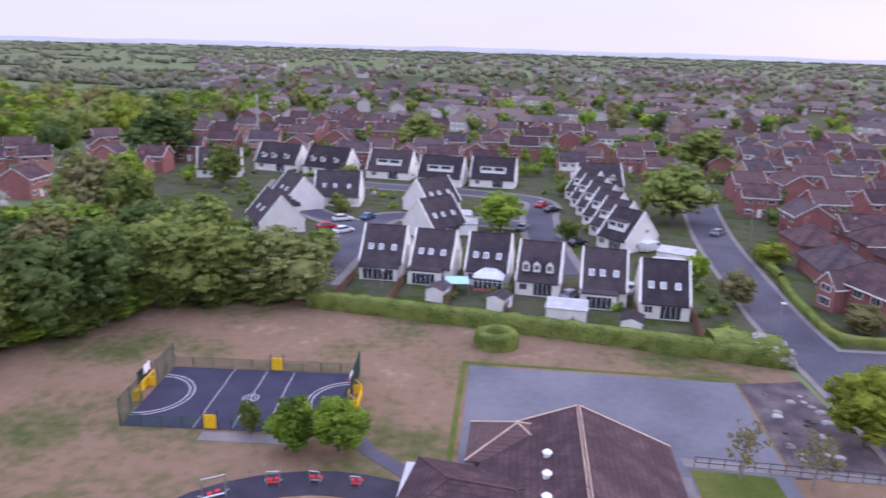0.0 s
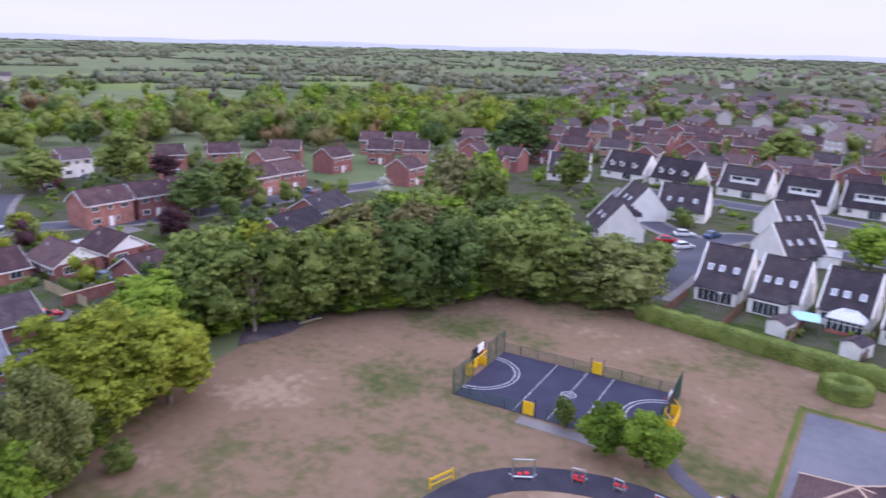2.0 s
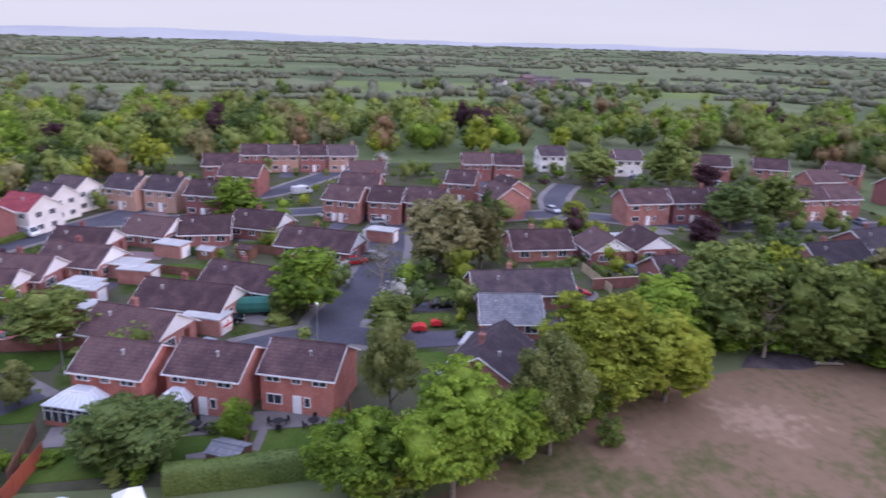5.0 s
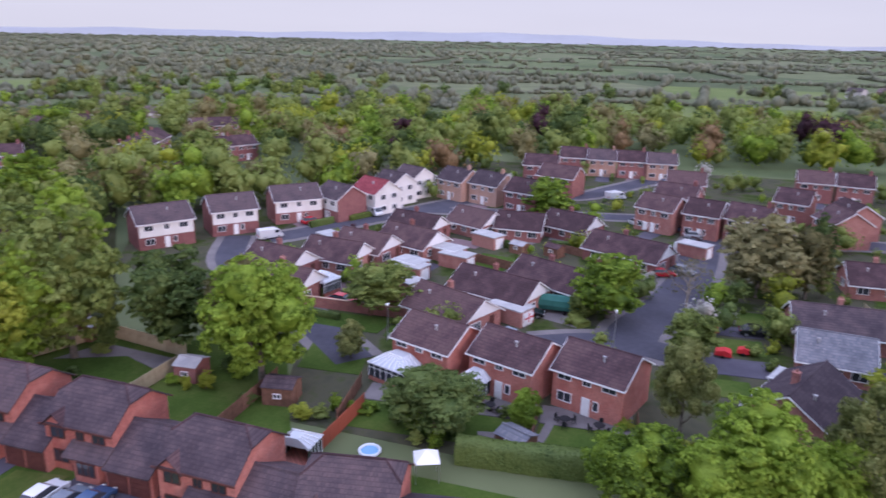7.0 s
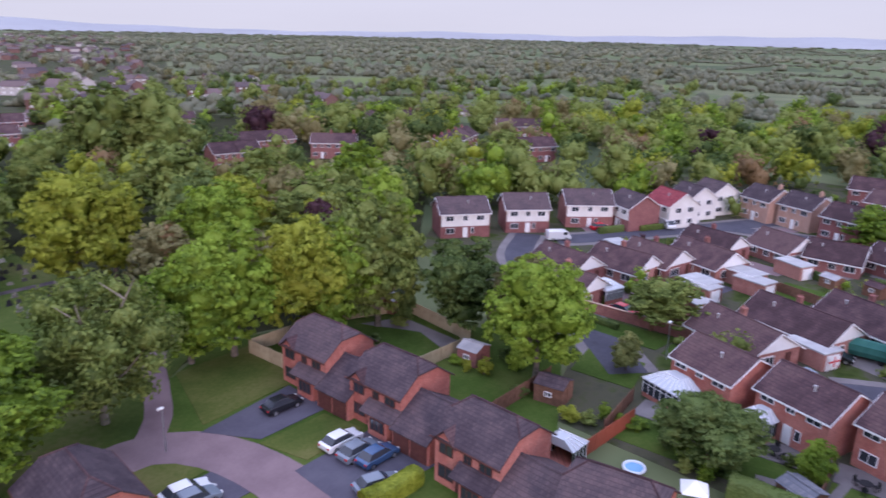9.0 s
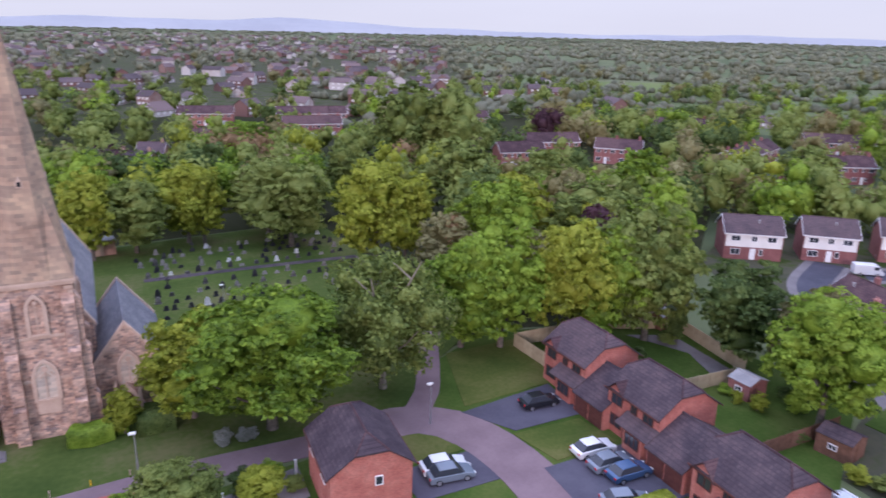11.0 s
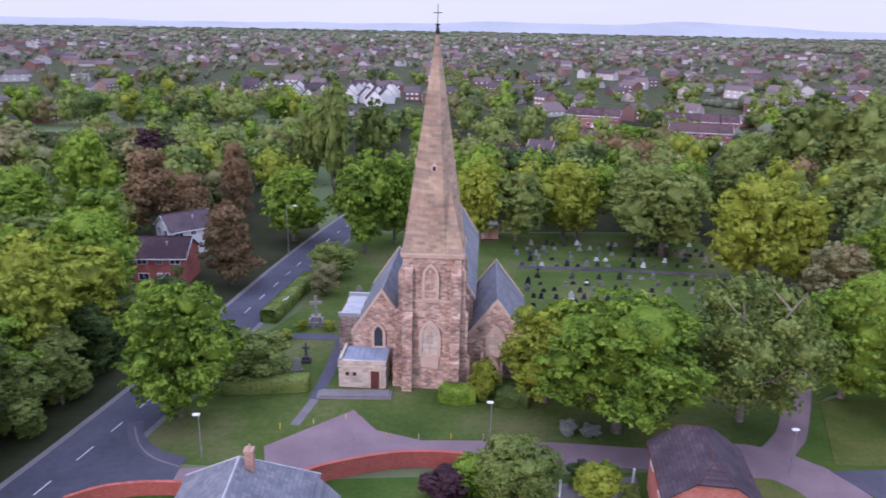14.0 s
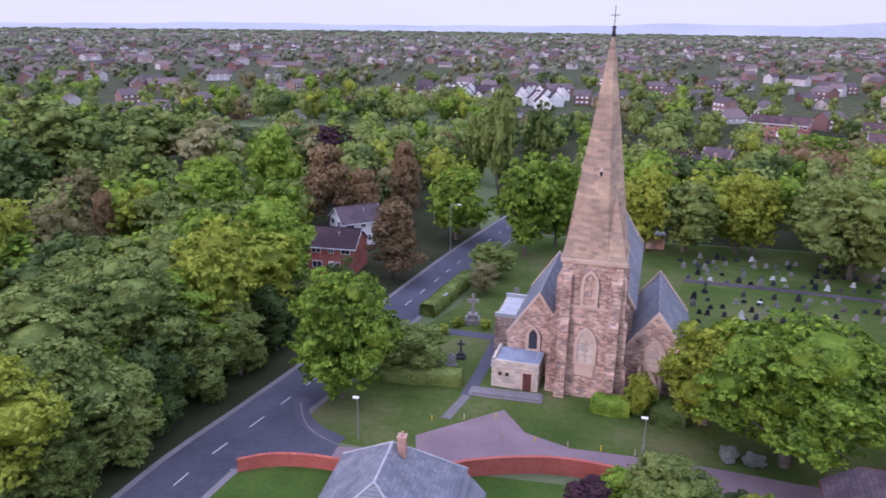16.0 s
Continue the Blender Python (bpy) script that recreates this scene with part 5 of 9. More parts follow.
# ---- roads, drives and paths ----
for lift, pts in enumerate(([(38.5, 184), (35.4, 150), (34.8, 121.6), (35.0, 100), (36.6, 86), (38, 70), (39, 55)], [(36, 89), (48, 90), (62, 92), (90, 95)],
            [(39, 184), (44, 230), (52, 300)])):
    ribbon("pavement", pts, 9.0, 0.10 + 0.004 * lift, PAVING, "pale footway beside the road", "pavement")
    ribbon("road", pts, 7.2, 0.118 + 0.004 * lift, TARMAC, "worn grey tarmac road", height=0.02)
CH_ROAD = [(42.5, -30), (41, -40), (39.7, -52.3), (37.6, -62), (35.0, -75), (31.6, -96.4), (27.8, -118.8), (24.2, -136), (17, -168), (12, -200)]
ribbon("pavement", CH_ROAD, 8.0, 0.07, PAVING, "narrow footway beside the road", "pavement")
ribbon("road", CH_ROAD, 6.6, 0.085, TARMAC, "grey tarmac road with white dashes", height=0.02)
ribbon("road", [(16, -60.4), (12, -61.5), (4, -61.9), (-6, -61.8), (-16, -60.9), (-23, -61.2)], 3.6, 0.09, BLOCK, "smooth lilac-grey drive to the houses")
sheet("parking", [(28.2, -58.6), (20.6, -59.4), (21.4, -62.3), (13.5, -69.3), (10.8, -65.4), (5, -63.2), (6, -59.9), (15, -57.9), (28.2, -55.7)], 0.10, BLOCK, "lilac-grey tarmac parking space", "parking")
ribbon("road", [(-20, -61.2), (-27.5, -60.2), (-31, -55), (-31.8, -47), (-30.5, -38), (-29, -26), (-27, -14)], 5.6, 0.10, BLOCK, "block-paved cul-de-sac")
ribbon("road", [(-27, -61), (-31, -65), (-34.8, -71.5), (-40, -80), (-52, -90)], 2.8, 0.104, BLOCK, "narrow paved lane under the trees")
W_ROADS = [([(-83, 2), (-91, 2.5), (-101, 7), (-113, 11), (-126, 14), (-142, 17), (-160, 24), (-180, 30)], 7.0), ([(-83, -10), (-86, -3), (-86, 4), (-82, 12)], 5.5),
           ([(-118, -66), (-124, -61), (-134, -55), (-150, -44), (-165, -33), (-176, -10), (-190, 0), (-212, 14)], 6.0), ([(-72, -31), (-79, -38), (-86, -46), (-95, -57), (-104, -66), (-118, -72)], 5.0),
           ([(-126, 150), (-131, 119), (-135, 84), (-148, 57), (-146, 36), (-143, 18)], 6.0), ([(-148, 57), (-165, 62), (-182, 72)], 5.5), ([(-150, -44), (-154, -20), (-158, 8), (-160, 24)], 5.0)]
for i, (pts, w) in enumerate(W_ROADS):
    ribbon("pavement", pts, w + 3, 0.058 + 0.003 * i, PAVING, "pale footway beside the estate road", "pavement")
for i, (pts, w) in enumerate(W_ROADS):
    ribbon("road", pts, w, 0.085 + 0.004 * i, TARMAC, "grey tarmac estate road", height=0.02)
N_ROADS = [([(-36, 104), (-36, 120), (-37, 140), (-34, 152), (-24, 153), (-8, 152), (0, 150)], 6.0), ([(4, 118), (2, 130), (0, 145), (-1, 160), (-2, 178), (-20, 184), (-44, 186), (-70, 188)], 6.0), ([(-37, 142), (-50, 150), (-66, 168), (-72, 188)], 5.0)]
for i, (pts, w) in enumerate(N_ROADS):
    ribbon("pavement", pts, w + 3, 0.07 + 0.002 * i, PAVING, "pale footway beside the estate road", "pavement")
    ribbon("road", pts, w, 0.09 + 0.004 * i, TARMAC, "grey tarmac estate road", height=0.02)
sheet("drive", [(-32, -59.2), (-44.2, -60), (-43.6, -53), (-35, -53.6)], 0.112, DRIVE, "dark tarmac driveway", "drive")
sheet("drive", [(-33.5, -47), (-43.0, -46.5), (-42.4, -37.5), (-32.5, -39)], 0.112, DRIVE, "dark paved parking in front of the houses", "drive")
sheet("lawn", [(-33.0, -60.2), (-37.8, -72.4), (-49, -72), (-47.5, -60.2)], 0.10, LAWN_DRY, "mown front lawn", "lawn")
sheet("lawn", [(-34.4, -53.2), (-42.4, -52.4), (-42.8, -47.2), (-35.4, -47.4)], 0.10, LAWN_DRY, "dry front lawn", "lawn")
sheet("lawn", [(-21, -58.6), (-26.6, -58.4), (-29.5, -55), (-29, -53.2), (-21, -53.4)], 0.092, LAWN_DRY, "grass island beside the drive", "lawn")
sheet("drive", [(-21, -53.0), (-29.2, -52.8), (-29.6, -47.6), (-21, -48.2)], 0.096, DRIVE, "dark paved parking bay beside the lawn", "drive")
sheet("lawn", [(-54, -63), (-62, -66), (-66, -58), (-62, -52), (-53.5, -53)], 0.09, LAWN, "green back lawn", "lawn")
sheet("patio", [(-62.5, -66), (-68, -63), (-66.5, -52.5), (-63, -52), (-65.5, -58)], 0.10, PAVING, "curved gravel border", "patio")
for y0, y1 in ((-27, -17.5), (-17, -8), (-7.5, 2)):
    sheet("patio", [(-67.2, y0), (-63.4, y0), (-63.4, y1), (-67.2, y1)], 0.085, PAVING, "paved patio behind the house", "patio")
    sheet("lawn", [(-63.2, y0), (-57.5, y0), (-57.5, y1), (-63.2, y1)], 0.08, LAWN, "back garden lawn", "lawn")
for y0, y1, x0, x1 in ((10, 15.5, -79, -74.5), (13, 19, -92, -87.2), (15, 23, -103, -97.5), (-30, -16, -84, -80)):
    sheet("lawn", [(x0, y0), (x1, y0), (x1, y1), (x0, y1)], 0.10, LAWN, "green front lawn", "lawn")
for x0, x1 in ((-85.5, -80.5), (-96.5, -93)):
    sheet("drive", [(x0, 9), (x1, 9), (x1, 20), (x0, 20)], 0.10, DRIVE, "tarmac driveway", "drive")
ribbon("path", [(27.5, -88), (15.6, -87.4)], 1.7, 0.085, DRIVE, "tarmac church path", "path")
ribbon("path", [(16.9, -86.6), (17.4, -78), (18.0, -71.5)], 1.4, 0.08, DRIVE, "tarmac church path", "path")
ribbon("path", [(18.0, -71.5), (19.2, -66.2)], 1.0, 0.08, PAVING, "pale flagged path", "path")
ribbon("path", [(-9, -117), (-25, -116), (-44, -114)], 1.5, 0.08, SOIL, "tarmac path between the graves", "path")
ribbon("path", [(-17, 60.5), (-14.5, 57.8), (-11, 55.4), (-9, 53)], 1.6, 0.09, DRIVE, "tarmac path", "path")
ribbon("path", [(-29.6, 40), (-28.4, 45.6), (-25.0, 49.4), (-20.6, 51.6), (-16.6, 52.5), (-12, 52.2), (-8, 51)], 3.6, 0.095, RUBBER, "black rubber path with exercise machines", "path")

sheet("road_junction", [(38, -51.8), (35.0, -63.6), (33.2, -61.4), (31.0, -59.9), (28.2, -58.8), (28.2, -55.7), (33, -54.9)], 0.108, TARMAC, "dark tarmac junction of drive and road", "road")
ribbon("pavement", [(35.4, -66.5), (34.0, -63.4), (31.6, -61.0), (28.2, -59.5)], 1.5, 0.118, DRIVE, "dark footway round the junction corner", "pavement", 0.07, 1.0)
ribbon("kerb", [(35.1, -65.5), (33.4, -62.4), (31.2, -60.2), (28.2, -58.8)], 0.16, 0.135, PAVING, "pale concrete kerb", "kerb", 0.08, 1.0)
# white dashes on the church road
line = glide(CH_ROAD, 1.0)
dash = Kit()
for i in range(4, len(line) - 4, 5):
    a, b = line[i], line[i + 2]
    d = (b - a).normalized()
    s = Vector((-d.y, d.x, 0)) * 0.07
    dash.add([(a + s)[:2] + (0.09,), (a - s)[:2] + (0.09,), (b - s)[:2] + (0.09,), (b + s)[:2] + (0.09,)], [(0, 1, 2, 3)])
for i in range(9):
    dash.box(33.9 + 0.42 * i * 0.72, -60.5 + i * 0.95, 0.086, 0.14, 0.55, 0.005, -20)
solid("road_marking", dash, WHITELINE, "white dashed road lines", "road marking", kind="structure")

# ---- church ----
def arch(w, h, n=6):
    """Outline of a pointed arch, foot at z 0."""
    s = h - w * 0.87
    pts = [(-w / 2, 0), (w / 2, 0), (w / 2, s)]
    for i in range(1, n):
        a = radians(60 * i / n)
        pts.append((-w / 2 + w * math.cos(a), s + w * math.sin(a)))
    pts.append((0, s + w * 0.866))
    for i in range(n - 1, 0, -1):
        a = radians(60 * i / n)
        pts.append((w / 2 - w * math.cos(a), s + w * math.sin(a)))
    pts.append((-w / 2, s))
    return pts


def lancet(owner, x, y, z, w, h, facing=180, lights=2, glass=GLASS):
    """A pointed window: dressed surround, recessed glass, mullion and tracery."""
    o, i2 = arch(w + 0.7, h + 0.6), arch(w, h)
    k = Kit()
    n = len(o)
    for yy0, yy1 in ((-0.14, 0.02),):
        vs = [(a, yy0, b - 0.2) for a, b in o] + [(a, yy0, b) for a, b in i2] + [(a, yy1, b - 0.2) for a, b in o] + [(a, yy1 + 0.1, b) for a, b in i2]
        fs = []
        for q in range(n):
            p = (q + 1) % n
            fs += [(q, p, n + p, n + q), (n + q, n + p, 3 * n + p, 3 * n + q), (p, q, 2 * n + q, 2 * n + p)]
        k.add(vs, fs)
    win = part("window", k, STONE_DR, owner, "pointed window with dressed stone surround", at=pose(x, y, z, 0, 0, facing))
    part("pane", Kit().add([(a, 0.0 - 0.02, b) for a, b in i2], [tuple(range(n))]), glass, win)
    t = Kit()
    for j in range(1, lights):
        t.box(-w / 2 + w * j / lights, -0.06, 0, 0.12, 0.10, h - w * 0.55)
    if lights > 1:
        t.tube((0, -0.10, h - w * 0.42), (0, -0.0, h - w * 0.42), w * 0.17, sides=10)
        for s in (-1, 1):
            t.tube((s * w * 0.26, -0.05, h - w * 0.95), (0, -0.05, h - w * 0.62), 0.05, sides=4).tube((s * w * 0.48, -0.05, h - w * 0.9), (s * w * 0.26, -0.05, h - w * 0.62), 0.05, sides=4)
    part("tracery", t, STONE_DR, win)
    return win


church = thing("church", "stone church with tall broach spire and slate roofs", "church", pose(5.2, -77.6, 0, 0, 0, -4))
TW = 3.15      # half the tower's width, centred on the thing
tower = part("tower", Kit().box(0, 0, 0, 2 * TW, 2 * TW, 16.0), STONE, church, "weathered red and buff stone tower")
for z, g in ((0, 0.28), (6.0, 0.12), (10.4, 0.12), (15.5, 0.2)):
    part("string_course", Kit().box(0, 0, z, 2 * TW + 2 * g, 2 * TW + 2 * g, 0.9 if z == 0 else 0.28), STONE_DR if z else STONE, church, "dressed stone band round the tower")
for sx in (-1, 1):
    for sy in (-1, 1):
        for along in (0, 1):
            b = Kit()
            for z0, z1, out in ((0, 4.2, 1.15), (4.2, 9.4, 0.85), (9.4, 14.2, 0.5)):
                cx, cy = sx * (TW - 0.55), sy * (TW - 0.55)
                if along:
                    prof = [(0, z0), (out, z0), (out, z1 - 0.5), (0, z1 + 0.4)]
                    m = pose(cx, sy * TW, 0, 0, 0, 90 if sy > 0 else -90)
                else:
                    prof = [(0, z0), (out, z0), (out, z1 - 0.5), (0, z1 + 0.4)]
                    m = pose(sx * TW, cy, 0, 0, 0, 0 if sx > 0 else 180)
                b.prism(prof, -0.55, 0.55, m)
            part("buttress", b, STONE, church)
        for i in range(13):
            ln = 0.75 if i % 2 else 0.45
            part("quoin", Kit().box(sx * (TW + 0.02 - ln / 2), sy * (TW - 0.22), 9.9 + i * 0.46, ln, 0.5, 0.36), STONE_DR, church)
# spire: square foot drawn into an octagon by broaches
sk = Kit()
o = TW + 0.22
octa = lambda r, z: [(math.cos(radians(22.5 + 45 * i)) * r, math.sin(radians(22.5 + 45 * i)) * r, z) for i in range(8)]
ap = o / math.cos(radians(22.5))
low, tip = 16.0, 38.6
vs = octa(ap, low) + octa(0.12, tip)
fs = [(i, (i + 1) % 8, (i + 1) % 8 + 8, i + 8) for i in range(8)] + [tuple(range(8, 16))]
sk.add(vs, fs)
spire = part("spire", sk, STONE_SP, church, "tapering octagonal stone spire")
for sx, sy in ((1, 1), (-1, 1), (-1, -1), (1, -1)):
    c = (sx * o, sy * o, low)
    t = 7.2
    rr = ap * (1 - t / (tip - low)) * 0.93
    top = (sx * rr * 0.7071, sy * rr * 0.7071, low + t)
    a = (sx * o, sy * o * math.tan(radians(22.5)), low)
    b = (sx * o * math.tan(radians(22.5)), sy * o, low)
    part("broach", Kit().add([c, a, b, top], [(0, 1, 3), (0, 3, 2), (0, 2, 1)]), STONE_SP, church)
part("cornice", Kit().box(0, 0, 15.75, 2 * o + 0.1, 2 * o + 0.1, 0.27), STONE_DR, church)
for a in (0, 90, 180, 270):
    luc = part("lucarne", Kit().prism([(-0.3, 0), (0.3, 0), (0.3, 0.5), (0, 1.0), (-0.3, 0.5)], -2.15, -1.0, pose(0, 0, 24.6, 0, 0, a)), STONE_DR, church)
    part("opening", Kit().box(0, -2.16, 24.68, 0.3, 0.04, 0.45, 0, pose(0, 0, 0, 0, 0, a)), BLACK, luc)
part("finial", Kit().tube((0, 0, 38.3), (0, 0, 39.1), 0.26, 0.12, 8).tube((0, 0, 39.0), (0, 0, 41.2), 0.05, 0.03).box(0, 0, 40.3, 0.9, 0.06, 0.07).tube((0, 0, 39.1), (0, 0, 39.3), 0.2, 0.2, 8), BLACK, church, "iron cross and vane on the spire")
lancet(church, 0.15, TW + 0.12, 10.9, 1.15, 3.6, 180, 2, STONE)
lancet(church, 0.15, TW + 0.12, 4.2, 1.7, 3.8, 180, 2, STONE_PALE)
lancet(church, -TW - 0.12, 0, 10.9, 1.15, 3.6, 270, 2)
lancet(church, TW + 0.12, 0, 10.9, 1.15, 3.6, 90, 2)
part("sill_panel", Kit().box(0.15, TW + 0.08, 2.6, 2.0, 0.12, 1.5), STONE_DR, church)


def church_wing(x, y0, y1, W, e, h, name="aisle"):
    """A gabled part of the church, ridge along y."""
    L = y0 - y1
    at = pose(x - 5.2, (y0 + y1) / 2 + 77.6, 0, 0, 0, 90)
    w = part(name, gable_body(L, W, e, h), STONE, church, at=at)
    part("roof", gable_roof(L - 0.7, W, e, h, 0.35, 0.0, 0.14), SLATE, w, "blue-grey slate roof")
    s = (h - e) / (W / 2)
    for g in (-1, 1):
        c = Kit()
        for sd in (-1, 1):
            xx = g * (L / 2 - 0.17)
            vs = [(xx + d, yy, zz) for d in (-0.2, 0.2) for yy, zz in ((sd * (W / 2 + 0.25), e - 0.25 * s), (0, h), (0, h + 0.42), (sd * (W / 2 + 0.25), e - 0.25 * s + 0.42))]
            c.add(vs, [(0, 1, 2, 3), (7, 6, 5, 4), (3, 2, 6, 7), (0, 4, 5, 1), (0, 3, 7, 4)])
        part("coping", c, STONE_DR, w)
    return w


church_wing(5.0, -80.6, -108, 8.4, 8.8, 15.4, "nave")
right_wing = church_wing(-2.0, -77.6, -92.5, 7.2, 4.6, 9.3)
left_wing = church_wing(11.2, -78.0, -95.0, 6.8, 4.9, 9.9)
lancet(church, -2.0 - 5.2, 0.12, 2.9, 1.6, 3.3, 180, 2, STONE_PALE)
lancet(church, 11.6 - 5.2, -0.3, 3.3, 1.0, 2.5, 180, 1)
for yy in (-81, -85, -89):
    lancet(church, -5.7 - 5.2, yy + 77.6, 1.6, 0.9, 2.2, 270, 1)
    lancet(church, 15.0 - 5.2, yy + 77.6, 1.6, 0.9, 2.2, 90, 1)
pk = Kit().prism(arch(1.9, 3.0), -0.75, 0.75, pose(-1.6 - 5.2, 0.5, 0))
pk.prism([(-1.3, 0), (-0.95, 0), (-0.95, 3.4), (-1.3, 3.0)], -0.9, 0.9, pose(-1.6 - 5.2, 0.5, 0)).prism([(0.95, 0), (1.3, 0), (1.3, 3.0), (0.95, 3.4)], -0.9, 0.9, pose(-1.6 - 5.2, 0.5, 0))
part("porch", pk, STONE_DR, church, "small pointed stone doorway")
part("porch_door", Kit().add([(a, 0, b) for a, b in arch(1.3, 2.4)], [tuple(range(15))], pose(-1.6 - 5.2, 1.27, 0, 0, 0, 180)), DOOR_BROWN, church)
ch = part("chapel", Kit().box(15.7 - 5.2, -85.2 + 77.6, 0, 2.6, 7.0, 5.2), STONE, church)
part("roof", Kit().box(15.7 - 5.2, -85.2 + 77.6, 5.2, 2.2, 6.4, 0.12).box(15.7 - 5.2, -85.2 + 77.6 + 3.4, 5.2, 2.7, 0.35, 0.5).box(15.7 - 5.2, -85.2 + 77.6 - 3.4, 5.2, 2.7, 0.35, 0.5), FELT_LT, ch)
vest = part("vestry", Kit().box(12.85 - 5.2, -75.9 + 77.6, 0, 5.3, 4.4, 3.0), STONE_PALE, church, "low pale stone vestry with lead roof")
pv = Kit().box(12.85 - 5.2, -73.8 + 77.6, 3.0, 5.4, 0.32, 0.38).box(15.4 - 5.2, -75.9 + 77.6, 3.0, 0.32, 4.4, 0.38).box(12.85 - 5.2, -73.8 + 77.6, 2.55, 5.5, 0.42, 0.14)
part("parapet", pv, STONE_PALE, vest)
lr = Kit().box(12.7 - 5.2, -76.0 + 77.6, 3.0, 4.9, 3.9, 0.10)
lead = part("roof", lr, LEAD, vest, "blue-grey lead roof with rolls")
for i in range(8):
    part("roll", Kit().box(10.5 - 5.2 + 0.62 * i, -76.0 + 77.6, 3.1, 0.06, 3.8, 0.05), LEAD, lead)
add_door(vest, 11.4 - 5.2, -73.66 + 77.6, 0.1, 0.95, 2.05, DOOR_BROWN, 180)
part("door_surround", Kit().box(11.4 - 5.2, -73.66 + 77.6, 2.2, 1.4, 0.16, 0.25).box(10.8 - 5.2, -73.66 + 77.6, 0, 0.22, 0.16, 2.2).box(12.0 - 5.2, -73.66 + 77.6, 0, 0.22, 0.16, 2.2), STONE_DR, vest)
for xx in (13.7, 14.5):
    add_window(vest, xx - 5.2, -73.65 + 77.6, 1.45, 0.55, 0.6, 180, trim=STONE_DR, bars=0)
solid("church_terrace", Kit().box(13.8, -72.6, 0, 7.6, 1.5, 0.32).box(13.8, -72.5, 0, 8.2, 1.9, 0.16), PAVING, "low stone terrace before the vestry", "steps")

# graves
def gravestone_meshes():
    out = []
    for i, (w, h, t) in enumerate(((0.7, 0.95, 0.14), (0.6, 0.75, 0.12), (0.8, 1.15, 0.16), (0.65, 0.6, 0.2))):
        kk = Kit().box(0, 0, 0, w + 0.25, 0.4, 0.14)
        if i in (0, 2):
            kk.prism([(a * 1.0, b + 0.14) for a, b in arch(w, h)], -t / 2, t / 2)
        else:
            kk.prism([(-w / 2, 0.14), (w / 2, 0.14), (w / 2, h * 0.85), (w * 0.2, h), (-w * 0.2, h), (-w / 2, h * 0.85)], -t / 2, t / 2)
        out.append(kk)
    kk = Kit().box(0, 0, 0, 0.9, 0.9, 0.3).box(0, 0, 0.3, 0.6, 0.6, 0.3).box(0, 0, 0.6, 0.18, 0.16, 1.3).box(0, 0, 1.35, 0.75, 0.16, 0.18)
    out.append(kk)
    return [x.mesh("gravestone", GRAVE) for x in out]


GM = gravestone_meshes()
GM_LT = []
for me in GM:
    c = me.copy()
    c.materials.clear()
    c.materials.append(GRAVE_LT)
    GM_LT.append(c)
rg = random.Random(5)
for row in range(11):
    y = -99.5 - row * 3.05
    if abs(y + 116) < 1.6:
        continue
    for i in range(18):
        x = -9.5 - i * 1.95 + rg.uniform(-0.5, 0.5)
        if rg.random() < 0.24 or x < -43:
            continue
        lt = rg.random() < 0.09
        j = rg.choice((0, 0, 1, 1, 2, 3, 3)) if rg.random() > 0.06 else 4
        ob = new("gravestone", (GM_LT if lt else GM)[j])
        ob.matrix_basis = pose(x, y + rg.uniform(-0.4, 0.4), 0.05, rg.uniform(-4, 4), rg.uniform(-3, 3), rg.uniform(-8, 8)) @ Matrix.Diagonal((0.95, 0.95, rg.uniform(0.75, 1.1), 1))
        tagged(ob, "pale upright gravestone in the grass" if lt else ("stone cross on a stepped base" if j == 4 else "weathered dark gravestone in the grass"), "gravestone", "gravestones")
for x, y, j, s in ((21.1, -91.7, 4, 2.2), (20.5, -80.5, 4, 1.3), (21.2, -78.2, 2, 1.3), (22.5, -76.5, 0, 1.1), (19.8, -75.6, 1, 1.0), (23.5, -79, 1, 1.2), (22.2, -74.2, 3, 1.1), (16.5, -103, 2, 1.2), (-6.5, -80, 0, 1.1), (-6.9, -83, 2, 1.1), (-4, -72.5, 0, 1.0)):
    ob = new("gravestone", GM[j])
    ob.matrix_basis = pose(x, y, 0.05, 0, 0, x * 9 % 12) @ Matrix.Diagonal((s, s, s, 1))
    tagged(ob, "tall stone cross monument beside the path" if j == 4 else "old gravestone beside the church path", "gravestone", "gravestones")
hut = thing("hut", "small flat-roofed stone hut at the graveyard edge", "hut", pose(-4.2, -135, 0, 0, 0, 4))
part("wall", Kit().box(0, 0, 0, 5.4, 3.2, 2.6), BRICK_LT, hut)
part("roof", Kit().box(0, 0, 2.6, 5.7, 3.5, 0.18), FELT_LT, hut)
add_door(hut, 0, 1.64, 0.1, 1.6, 2.0, STONE_DR, 180)

